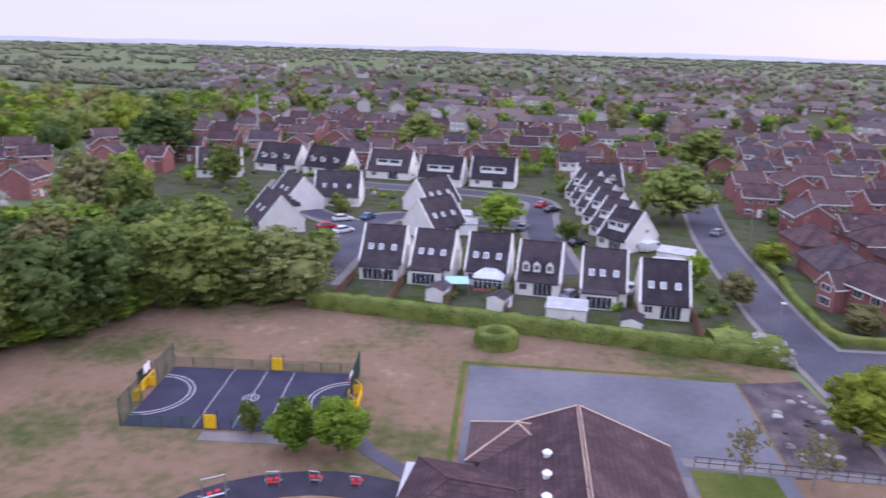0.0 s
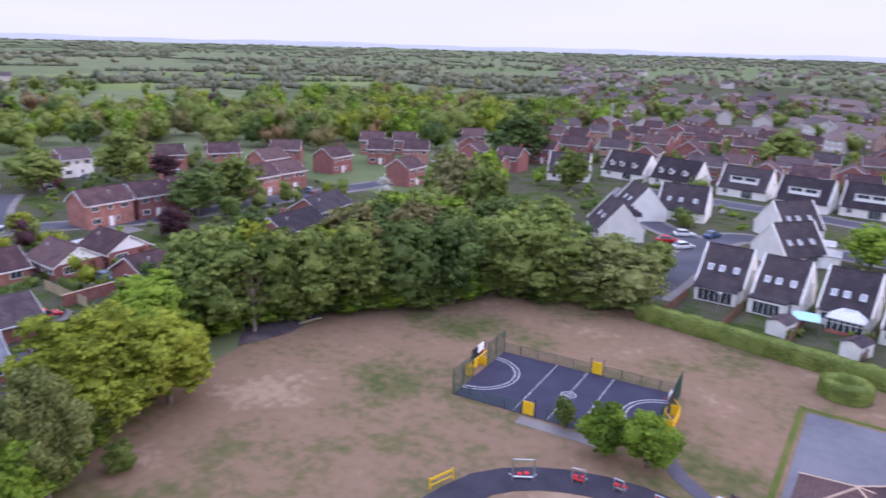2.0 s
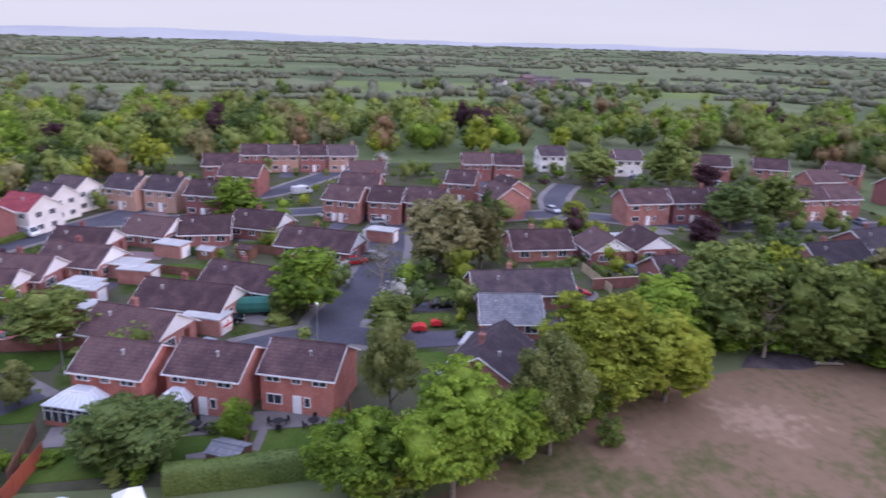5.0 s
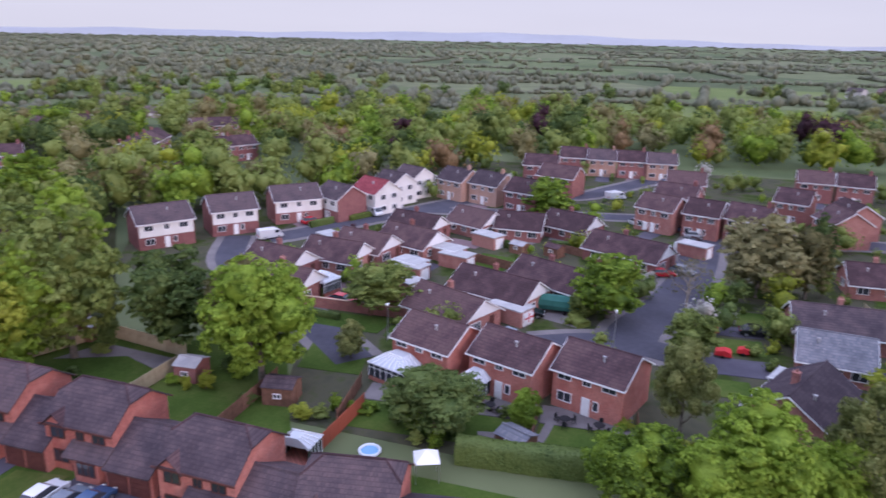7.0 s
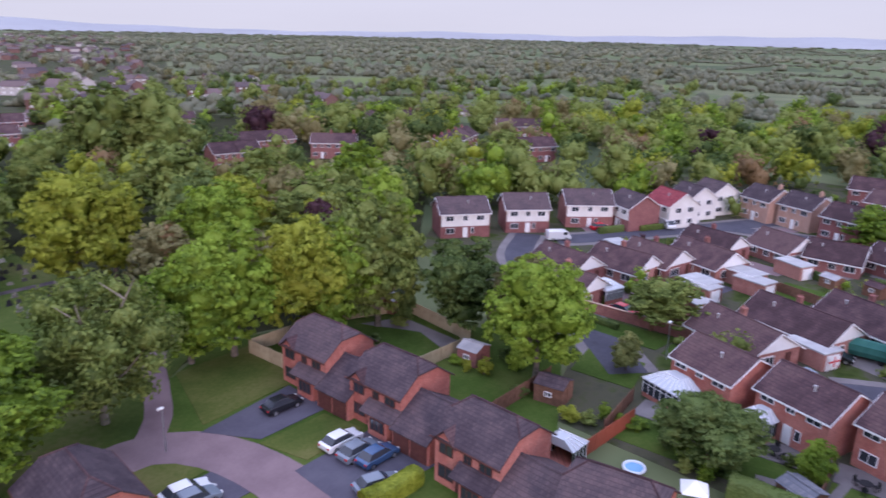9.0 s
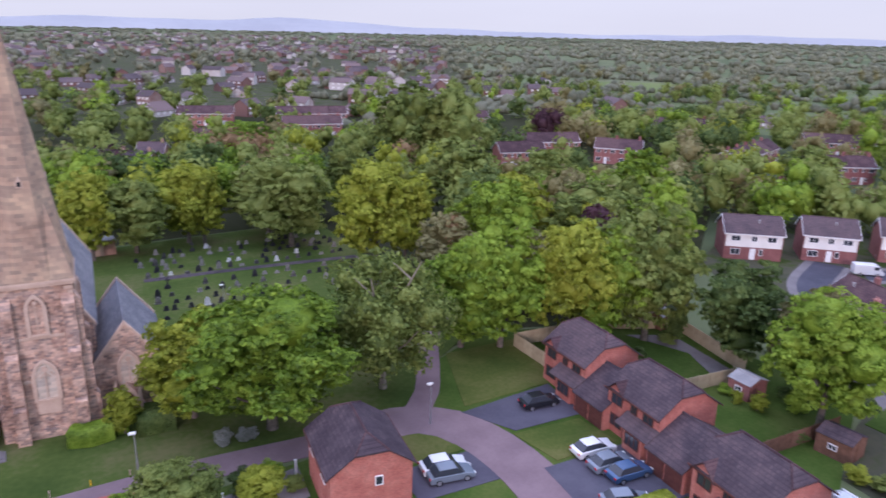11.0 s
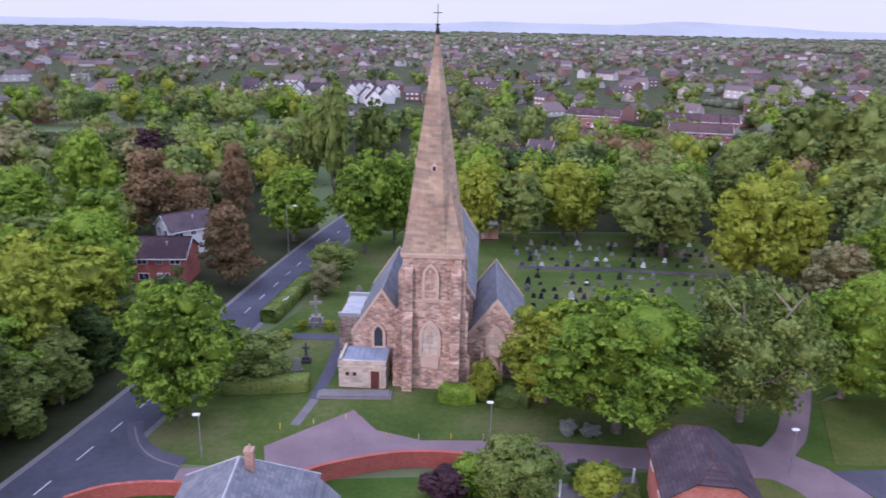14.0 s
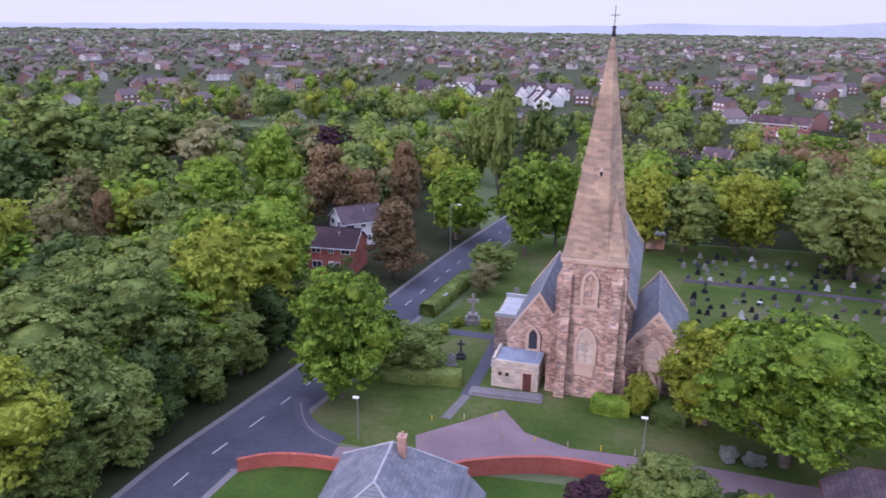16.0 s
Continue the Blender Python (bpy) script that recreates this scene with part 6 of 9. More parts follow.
# garden wall of the close, curving along the drive
def curved_wall(points, h, mat, label, coping=STONE_DR):
    ln = glide(points, 1.0)
    w = thing("garden_wall", label, "wall")
    for nm, hw, z0, z1, mt in (("wall_face", 0.12, 0, h, mat), ("coping", 0.17, h, h + 0.09, coping)):
        vs, fs = [], []
        for i, p in enumerate(ln):
            d = (ln[min(i + 1, len(ln) - 1)] - ln[max(i - 1, 0)]).normalized()
            s = Vector((-d.y, d.x, 0)) * hw
            vs += [(p.x + s.x, p.y + s.y, z0), (p.x + s.x, p.y + s.y, z1), (p.x - s.x, p.y - s.y, z1), (p.x - s.x, p.y - s.y, z0)]
            if i:
                b = 4 * i
                fs += [(b - 4, b - 3, b + 1, b), (b - 3, b - 2, b + 2, b + 1), (b - 2, b - 1, b + 3, b + 2)]
        n = len(vs)
        fs += [(0, 3, 2, 1), (n - 4, n - 3, n - 2, n - 1)]
        part(nm, Kit().add(vs, fs), mt, w)
    return w


curved_wall([(17.2, -55.6), (14, -57.4), (8.5, -59.1), (3.5, -59.2), (-1.5, -58.2), (-5, -57.6)], 1.7, RENDER_RED, "curved red brick garden wall beside the drive", RENDER_RED)
curved_wall([(35.6, -52.6), (33, -54.2), (29, -54.9), (24.5, -54.6), (21.5, -53.6)], 1.3, RENDER_RED, "curved red brick garden wall at the corner", RENDER_RED)
for x, y, h, arm, rz in ((26.7, -60.3, 4.6, 0, 0), (-0.6, -64.2, 4.0, 0, 0), (30.8, -121.7, 9.0, 1.6, 160), (-84.6, -0.2, 5.2, 0, 0), (-28.0, -58.9, 4.6, 0, 0), (31.2, 91.8, 6.5, 0, 0), (40.5, 143, 8, 1.2, 200), (-17.5, -101, 3.2, 0, 0), (-79, -29, 5, 0, 0), (-24.5, 104, 3.0, 0, 0)):
    street_lamp(x, y, h, arm, rz)
sg = thing("sign", "white notice board on posts beside the road", "sign", pose(26.0, -96.0, 0, 0, 0, 70))
part("board", Kit().box(0, 0, 0.9, 1.5, 0.06, 1.2), UPVC, sg)
for s in (-0.6, 0.6):
    part("post", Kit().box(s, 0.04, 0, 0.09, 0.09, 2.0), BLACK, sg)
for i in range(8):
    solid("bollard", Kit().tube((0, 0, 0), (0, 0, 0.55), 0.06, 0.05).tube((0, 0, 0.55), (0, 0, 0.62), 0.07, 0.03), STONE_DR if i % 2 else YELLOW, "small marker post in the verge", "bollard", pose(20.5 - 3.2 * i + (2 if i > 2 else 0), (-64.0 if i > 2 else -65.5 - i), 0.05), "verge posts")

sheet("patio", [(-4.5, -56.6), (-13.5, -58.2), (-13.0, -53.5), (-5.0, -52.5)], 0.06, PAVING, "grey paved garden beside the wall", "patio")
for x, y in ((-6.0, -55.1), (-12.9, -56.9), (-4.6, -54.0)):
    solid("garden_post", Kit().box(0, 0, 0, 0.16, 0.16, 1.6).box(0, 0, 1.6, 0.22, 0.22, 0.08), UPVC, "white square post in the paved garden", "post", pose(x, y, 0.05), "garden posts")
for kd, x, y, h, r in (("purple", 4.2, -54.6, 2.6, 2.3), ("dark", -8.2, -57.0, 2.2, 1.5), ("bright", -10.8, -57.6, 2.0, 1.2), ("bright", 1.0, -55.8, 3.2, 2.4), ("dark", -1.6, -56.6, 2.2, 1.6), ("mid", -12.2, -55.0, 1.4, 1.0)):
    tree(kd, x, y, h, r, 2, "bush", "garden shrub beside the curved wall")
# log and odds and ends
solid("log", Kit().tube((-1.6, -0.5, 0.25), (1.7, 0.4, 0.3), 0.24, 0.16, 8).tube((0.6, 0.1, 0.3), (1.3, 0.9, 0.55), 0.09, 0.04, 6), BARE, "pale bare log lying on the grass", "log", pose(-67.8, 62.4, 0.06, 0, 0, 60))
flag = thing("flag", "white flag with a red cross hung on a wall", "flag", pose(-89.0, -11.7, 0, 0, 0, 62 + 90))
part("cloth", Kit().box(0, 0, 0.6, 2.0, 0.03, 1.3), UPVC, flag)
part("cross_bar", Kit().box(0, 0, 1.14, 2.02, 0.05, 0.24), RED, flag)
part("cross_upright", Kit().box(0, 0, 0.58, 0.24, 0.05, 1.34), RED, flag)
for x, y, s in ((-86.0, 13.4, 1.5), (-87.2, 16.0, 1.1), (-93.4, 13.2, 0.9)):
    tp = thing("trailer", "small trailer under a red cover on the drive", "trailer", pose(x, y, 0.1, 0, 0, 80), "covered trailers")
    part("cover", Kit().prism([(-0.7 * s, 0.25), (0.7 * s, 0.25), (0.6 * s, 0.8), (0.1 * s, 1.0), (-0.6 * s, 0.75)], -0.5 * s, 0.5 * s), RED, tp)
    for q in (-0.52 * s, 0.52 * s):
        part("wheel", Kit().tube((0, q - 0.06, 0.2), (0, q + 0.06, 0.2), 0.2, sides=10), TYRE, tp)
mast = thing("mast", "tall pale lattice mast among distant houses", "mast", pose(-101, 239, 0))
part("pole", Kit().tube((0, 0, 0), (0, 0, 17), 0.5, 0.28, 8), STEEL, mast)
part("aerial", Kit().tube((0, 0, 17), (0, 0, 19), 0.4, 0.4, 8), STEEL, mast)
for i, (x, y) in enumerate(((-64.6, -4.5), (-65.4, -12.5), (-66.4, -20.5), (-64.2, -1.0))):
    tb = thing("garden_table", "dark round garden table on the patio", "garden table", pose(x + 0.9, y - 0.4, 0.085), "patio tables")
    part("tabletop", Kit().tube((0, 0, 0.7), (0, 0, 0.74), 0.6, sides=14), BLACK, tb)
    part("pedestal", Kit().tube((0, 0, 0), (0, 0, 0.7), 0.06).tube((0, 0, 0), (0, 0, 0.05), 0.3, sides=10), BLACK, tb)
    for q in range(3):
        cx, cy = 0.95 * math.cos(q * 2.1 + i), 0.95 * math.sin(q * 2.1 + i)
        ch2 = thing("garden_chair", "dark metal garden chair at the table", "garden chair", pose(x + 0.9 + cx, y - 0.4 + cy, 0.085, 0, 0, math.degrees(q * 2.1 + i) + 90), "patio chairs")
        part("seat", Kit().box(0, 0, 0.42, 0.45, 0.45, 0.05), BLACK, ch2)
        part("backrest", Kit().box(0, -0.2, 0.47, 0.45, 0.04, 0.45), BLACK, ch2)
        for a in (-0.19, 0.19):
            for b in (-0.19, 0.19):
                part("leg", Kit().box(a, b, 0, 0.04, 0.04, 0.42), BLACK, ch2)

# ---- sports court ----
ct = pose(-30.1, 65.8, 0.1, 0, 0, 6.5)
CX, CY = 10.95, 6.75
tagged(solid("court", Kit().box(0, 0, -0.05, 2 * CX, 2 * CY, 0.05), COURT, "dark blue sports court surface", "court", ct, kind="structure"))
lk = Kit()
for x in (-3.7, 0.15, 3.4):
    lk.box(x, 0, 0.003, 0.075, 2 * CY - 0.3, 0.004)


def ring(kit, cx, cy, r, w, a0, a1, z=0.003):
    n = max(8, int(abs(a1 - a0) / 8))
    vs, fs = [], []
    for i in range(n + 1):
        a = radians(a0 + (a1 - a0) * i / n)
        vs += [(cx + math.cos(a) * r, cy + math.sin(a) * r, z), (cx + math.cos(a) * (r + w), cy + math.sin(a) * (r + w), z)]
        if i:
            fs.append((2 * i - 2, 2 * i - 1, 2 * i + 1, 2 * i))
    kit.add(vs, fs)


for s in (-1, 1):
    ring(lk, s * CX, 0, 4.1, 0.12, 90 if s < 0 else 90, -90 if s < 0 else 270)
    ring(lk, s * CX, 0, 4.6, 0.12, 90 if s < 0 else 90, -90 if s < 0 else 270)
ring(lk, 0.15, 0, 0.75, 0.1, 0, 360)
ring(lk, 0.15, 0, 0.4, 0.08, 0, 360)
tagged(solid("court_marking", lk, WHITELINE, "white court lines and arcs", "court marking", ct, kind="structure"))
fk = thing("court_fence", "green steel mesh fence round the sports court", "fence", ct)


def mesh_run(x0, y0, x1, y1, h):
    ln, a = math.hypot(x1 - x0, y1 - y0), math.degrees(math.atan2(y1 - y0, x1 - x0))
    n = max(1, round(ln / 2.2))
    st = ln / n
    c, s = math.cos(radians(a)), math.sin(radians(a))
    kk = Kit()
    for i in range(int(st / 0.11)):
        kk.box(-st / 2 + 0.055 + i * 0.11, 0, 0.1, 0.016, 0.016, h - 0.1)
    for j in range(5):
        kk.box(0, 0, 0.15 + j * (h - 0.2) / 4, st, 0.03, 0.03)
    pm = kk.mesh("panel", GREENMESH)
    qm = Kit().box(0, 0, 0, 0.09, 0.09, h + 0.05).mesh("post", GREENMESH)
    for i in range(n):
        part("panel", pm, None, fk, at=pose(x0 + c * st * (i + 0.5), y0 + s * st * (i + 0.5), 0, 0, 0, a))
    for i in range(n + 1):
        part("post", qm, None, fk, at=pose(x0 + c * st * i, y0 + s * st * i, 0, 0, 0, a))


mesh_run(-CX, CY, -0.9 + 1.4, CY, 1.3)
mesh_run(2.0, CY, CX, CY, 1.3)
mesh_run(-CX, -CY, -2.6, -CY, 1.3)
mesh_run(0.2, -CY, CX, -CY, 1.3)
for s in (-1, 1):
    mesh_run(s * CX, -CY, s * CX, -1.9, 3.0)
    mesh_run(s * CX, 1.9, s * CX, CY, 3.0)
    g = thing("goal", "yellow framed goal with backboard above", "goal", ct @ pose(s * (CX + 0.1), 0, 0, 0, 0, 0 if s < 0 else 180), "court goals")
    gk = Kit().box(-0.9, 0, 0, 0.06, 3.6, 1.1).box(-0.45, -1.8, 0, 0.9, 0.06, 1.15).box(-0.45, 1.8, 0, 0.9, 0.06, 1.15)
    for yy in (-1.8, 1.8):
        gk.tube((0, yy, 0), (0, yy, 2.0), 0.07)
    gk.tube((0, -1.8, 2.0), (0, 1.8, 2.0), 0.07).tube((-0.9, -1.8, 1.1), (0, -1.8, 2.0), 0.05).tube((-0.9, 1.8, 1.1), (0, 1.8, 2.0), 0.05)
    part("goal_frame", gk, YELLOW, g)
    part("back_panel", Kit().box(-0.2, 0, 2.0, 0.08, 3.4, 1.3), BLACK, g, "black panel above the goal")
    part("backboard", Kit().box(-0.05, 0.2, 2.5, 0.06, 1.5, 1.0), UPVC, g, "white basketball backboard")
    rk2 = Kit()
    for i in range(10):
        a0, a1 = 2 * math.pi * i / 10, 2 * math.pi * (i + 1) / 10
        rk2.tube((0.3 + 0.23 * math.cos(a0), 0.2 + 0.23 * math.sin(a0), 2.7), (0.3 + 0.23 * math.cos(a1), 0.2 + 0.23 * math.sin(a1), 2.7), 0.02, sides=4)
    part("hoop", rk2, RED, g)
for x, y in ((1.25, CY), (-1.9, -CY)):
    g = thing("gate", "yellow panel gate in the court fence", "gate", ct @ pose(x, y, 0), "court gates")
    part("gate_panel", Kit().box(0, 0, 0.1, 1.2, 0.06, 1.5), YELLOW, g)
    for s in (-0.75, 0.75):
        part("post", Kit().tube((s, 0, 0), (s, 0, 2.1), 0.06), BLACK, g)
sheet("path", [(-31.8, 58.4), (-23, 59.3), (-22.8, 57.6), (-31.6, 56.8)], 0.09, PAVING, "paved apron at the court gate", "path")


def gym(x, y, rz, i):
    g = thing("exercise_machine", "outdoor exercise machine of grey tube with red seats", "exercise machine", pose(x, y, 0.09, 0, 0, rz), "exercise machines")
    kk = Kit()
    w = (1.9, 1.1, 0.9, 0.8)[i]
    for s in (-w / 2, w / 2):
        kk.tube((s, 0, 0), (s, 0, (2.2, 1.5, 1.3, 1.1)[i]), 0.06)
        kk.tube((s, 0, 0.5), (s * 1.3, 0.4, 0.5), 0.05)
    kk.tube((-w / 2, 0, (2.2, 1.5, 1.3, 1.1)[i]), (w / 2, 0, (2.2, 1.5, 1.3, 1.1)[i]), 0.06)
    part("tube_frame", kk, STEEL, g)
    part("seat", Kit().box(-0.3, 0.3, 0.5, 0.4, 0.4, 0.1), RED, g)
    part("seat", Kit().box(0.35, 0.4, 0.5, 0.4, 0.4, 0.1), RED, g)
    part("foot_plate", Kit().box(0, 0.5, 0.05, w, 0.25, 0.08), RED if i % 2 else STEEL, g)


for i, (x, y, rz) in enumerate(((-25.7, 48.3, 35), (-21.6, 51.0, 15), (-18.2, 52.0, 0), (-14.6, 52.2, 0))):
    gym(x, y, rz, i)
bar = thing("gate", "yellow barrier at the end of the black path", "gate", pose(-31.2, 43.4, 0.06, 0, 0, 75))
part("gate_panel", Kit().box(0, 0, 0.85, 2.6, 0.08, 0.2).box(0, 0, 0.3, 2.6, 0.06, 0.1), YELLOW, bar)
for q in (-1.3, 1.3):
    part("post", Kit().box(q, 0, 0, 0.12, 0.12, 1.15), YELLOW, bar)
rs = random.Random(9)
for i in range(24):
    bm = bmesh.new()
    bmesh.ops.create_icosphere(bm, subdivisions=2, radius=1)
    for v in bm.verts:
        v.co *= 1 + rs.uniform(-0.15, 0.15)
    me = bpy.data.meshes.new("boulder")
    bm.to_mesh(me)
    bm.free()
    me.materials.append(GRAVE if i % 3 else FELT)
    ob = new("boulder", me)
    s = rs.uniform(0.22, 0.5)
    ob.matrix_basis = pose(rs.uniform(25.5, 31.5), rs.uniform(64, 79), 0.1) @ Matrix.Diagonal((s * 1.3, s, s * 0.6, 1))
    tagged(ob, "rounded stone lying on the dark soil bed", "stone", "garden stones")

for pts in ([(-8.4, 80), (-7.0, 55)], [(-8.2, 79.6), (23.4, 81.2)]):
    ribbon("grass_edge", pts, 0.6, 0.08, LAWN_DRY, "green grass edge of the playground", "grass")
# ---- school ----
school = thing("school", "single-storey school with broad brown tiled roofs", "school", pose(4.6, 50, 0, 0, 0, 2))
part("wall", gable_body(17.0, 15.6, 2.9, 6.0), BRICK, school, at=pose(0, 0.6, 0, 0, 0, 90))
part("roof", gable_roof(17.2, 16.0, 2.9, 6.1, 0.5, 0.2, 0.2), TILE, school, at=pose(0, 0.6, 0, 0, 0, 90))
part("ridge_tiles", Kit().box(0, 0.6, 6.22, 0.34, 17.4, 0.12), STONE_DR, school)
part("verge", Kit().tube((0, 9.45, 6.25), (8.5, 9.45, 2.85), 0.12, sides=4).tube((0, 9.45, 6.25), (-8.5, 9.45, 2.85), 0.12, sides=4), STONE_DR, school)
h2 = part("side_hall", Kit().box(0, 0, 0, 5.0, 7.0, 2.9), BRICK, school, at=pose(-5.4, 7.4, 0, 0, 0, 90))
r2, rg2 = hip_roof(6.0, 8.0, 3.0, 5.2, 0.8)
part("roof", r2, TILE, h2)
part("ridge_tiles", rg2, STONE_DR, h2)
w2 = part("front_wing", Kit().box(-8.4, -1.8, 0, 9.0, 8.5, 2.8), BRICK, school)
r3, rg3 = hip_roof(12.0, 9.4, 2.8, 4.8, 0.75, 0.6)
part("roof", r3, TILE, w2, at=pose(-8.0, -1.8, 0, 0, 0, -8))
part("ridge_tiles", rg3, TILE, w2, at=pose(-8.0, -1.8, 0, 0, 0, -8))
part("flat_roof", Kit().box(-13.5, 0.5, 2.5, 2.4, 6.0, 0.25), FELT_LT, school, "pale flat roof edge")
for x, y in ((-2.9, 2.4), (-3.0, -0.6), (-3.1, -3.6)):
    part("vent", Kit().tube((x, y, 4.6), (x, y, 5.5), 0.28, 0.28, 10).tube((x, y, 5.5), (x, y, 5.7), 0.42, 0.2, 10), UPVC, school)
part("entrance_step", Kit().box(9.6, 6, 0, 2.0, 6, 0.12), PAVING, school)
rl = thing("railing", "dark metal railing beside the school bed", "railing")
for i in range(14):
    part("post", Kit().tube((15.5 + i * 1.35, 61.4 + i * 0.02, 0.08), (15.5 + i * 1.35, 61.4 + i * 0.02, 1.15), 0.035), BLACK, rl)
for z in (0.55, 1.1):
    part("rail", Kit().tube((15.5, 61.4, z), (33.1, 61.7, z), 0.03), BLACK, rl)
sheet("path", [(14.5, 62.6), (34, 63.0), (34, 61.6), (14.5, 61.2)], 0.1, PAVING, "pale concrete path beside the bed", "path")
sheet("lawn", [(15, 60.8), (22.5, 60.9), (23, 54), (15.5, 54)], 0.1, LAWN_DRY, "dry grass patch beside the school", "lawn")

# ---- white chalet estate, north ----
chalet(-26.2, 114.8, 1, 7.4, 9.4, extra="lean")
chalet(-17.4, 113.8, -3, 7.0, 9.4, extra="flat")
chalet(-8.3, 113.8, -3, 7.1, 9.4, extra="conservatory")
chalet(0.1, 110.6, -4, 6.9, 9.4, dormers=3, label="white chalet house with three white dormers in its dark roof")
chalet(9.9, 108.7, -2, 6.9, 9.4, extra="flat")
chalet(18.3, 104.6, -2, 7.1, 9.4)
for x, y, rz, L, d in ((-79, 204.6, -9, 14, 3), (-63, 202, -11, 14, 3), (-44.4, 201.3, -5, 13, -1), (-28.7, 195.4, -5, 12.6, -1), (-14.4, 197.0, -2, 12.4, -1), (-49.2, 163.6, 8, 11, 0),
                       (-26.1, 161.4, 51, 10, 0), (-22.0, 140.2, 52, 9.4, 0), (-54.8, 136.4, 127, 11, 3), (-57.6, 157.0, 130, 11, 0), (-92, 190, 20, 12, 3), (14, 196, 10, 12, 3)):
    chalet(x, y, rz, L, 9.2, dormers=d)
for i in range(6):      # stepped row, each gable showing past the next
    chalet(16.6 - 1.1 * i, 139.3 + 9.0 * i, -45, 7.2, 9.4, dormers=-1, label="white stepped chalet house with wide white dormer")
shed(-15.0, 101.5, 75, 3.6, 2.8, 2.5, RENDERED, TILE_GR, "white garden shed with grey tiled roof")
shed(-5.6, 99.6, 70, 3.4, 2.6, 2.5, RENDERED, TILE_DK, "white garden shed with dark tiled roof")
shed(13.0, 94.0, 80, 3.4, 2.8, 2.7, RENDERED, TILE_DK, "white garden shed with dark tiled roof")
gr = thing("garage", "flat-roofed white garage by the hedge", "garage", pose(4.2, 97.0, 0, 0, 0, -4))
part("wall", Kit().box(0, 0, 0, 5.6, 4.6, 2.3), RENDERED, gr)
part("roof", Kit().box(0, 0, 2.3, 5.9, 4.9, 0.16), FELT_LT, gr)
for x, y, rz, w, d in ((-19, 150, 6, 7, 5), (-16.5, 142.5, 6, 6, 5), (24.5, 130, -20, 6, 5), (22, 122, -5, 5, 5)):
    gr = thing("garage", "flat-roofed pale garage between the houses", "garage", pose(x, y, 0, 0, 0, rz), "garages")
    part("wall", Kit().box(0, 0, 0, w, d, 2.3), RENDERED, gr)
    part("roof", Kit().box(0, 0, 2.3, w + 0.3, d + 0.3, 0.18), FELT_LT, gr)
    add_door(gr, 0, -d / 2 - 0.03, 0.05, 2.2, 2.0, UPVC, name="garage_door")
for x in (-30.2, -21.8, -13.2, -4.3, 5.0, 14.2, 22.2):
    fence(x, 108 - max(0, x - 0) * 0.22, x, 95 - max(0, x) * 0.22, 1.6, WOOD, "brown timber garden fence between white houses")
tarp = thing("canopy", "pale blue cloth canopy beside the white houses", "canopy", pose(-12.6, 104.5, 0, 0, 0, 10))
part("cloth", Kit().add([(-1.8, -1.5, 2.1), (1.8, -1.5, 2.1), (1.8, 1.5, 2.3), (-1.8, 1.5, 2.3), (0, 0, 2.9)], [(0, 1, 4), (1, 2, 4), (2, 3, 4), (3, 0, 4)]), plain("blue_cloth", (0.35, 0.58, 0.65), 0.7), tarp)
for a in (-1.8, 1.8):
    for b in (-1.5, 1.5):
        part("pole", Kit().tube((a, b, 0), (a, b, 2.2), 0.03), STEEL, tarp)
# brick houses east of the north road
def hipped(x, y, rz, L, W, e, h, wall, roof, label, porch=False):
    """A house with a hipped roof; porch: a gabled bay with white boards on its -y side."""
    global FAR
    FAR = math.hypot(x, y) > 125
    hs = thing("house" if e > 4 else "bungalow", label, "house" if e > 4 else "bungalow", pose(x, y, 0, 0, 0, rz), "houses along the north road")
    part("wall", Kit().box(0, 0, 0, L, W, e), wall, hs)
    ra, rb = hip_roof(L, W, e, h, 0.85, 0.45)
    part("roof", ra, roof, hs)
    part("ridge_tiles", rb, roof, hs)
    part("gutter", Kit().box(0, -W / 2 - 0.5, e - 0.16, L + 1.0, 0.1, 0.14), UPVC, hs)
    for z in ((0.9,) if e < 4 else (0.9, e - 1.55)):
        for a in (-0.3, 0.05, 0.34):
            add_window(hs, a * L, -W / 2 - 0.05, z, 1.7, 1.2, 0)
        for fc, sd in ((90, 1), (270, -1)):
            add_window(hs, sd * (L / 2 + 0.05), 0, z, 1.5, 1.15, fc)
    if porch:
        bay = part("bay", gable_body(2.6, 3.6, e - 0.6, e + 1.5), wall, hs, "gabled brick bay with white boards", at=pose(-L * 0.28, -W / 2 - 0.9, 0, 0, 0, -90))
        part("roof", gable_roof(2.6, 3.6, e - 0.6, e + 1.55, 0.3, 0.2), roof, bay)
        part("barge_board", fascia_kit(2.6, 3.6, e - 0.6, e + 1.5, 0.3, 0.2), UPVC, bay)
        add_window(bay, 1.35, 0, 0.8, 2.2, 1.3, 90, bars=2)
        add_window(bay, 1.35, 0, e - 1.6, 1.8, 1.1, 90, bars=1)
    chimney(hs, L * 0.2, W * 0.1, h - 1.0, h + 0.8, wall)
    return hs


hipped(50.6, 109.6, -67, 11.5, 9.0, 4.6, 7.9, BRICK_DK, TILE, "dark brick house with brown hipped roof and gabled bay", True)
hipped(51.6, 127.4, 92, 11.5, 10.0, 2.7, 6.0, BRICK_DK, TILE_GR, "brick bungalow with grey hipped roof beside the road")
hipped(63.5, 116.0, 20, 12.0, 9.0, 2.8, 6.4, BRICK_DK, TILE, "brick bungalow with brown hipped roof")
hipped(66.0, 131.0, 100, 12.0, 9.5, 2.8, 6.2, BRICK_DK, TILE, "brick bungalow with brown hipped roof")
hipped(52.5, 144.0, 96, 10.0, 8.5, 2.7, 5.8, BRICK_DK, TILE, "brick bungalow with brown hipped roof")
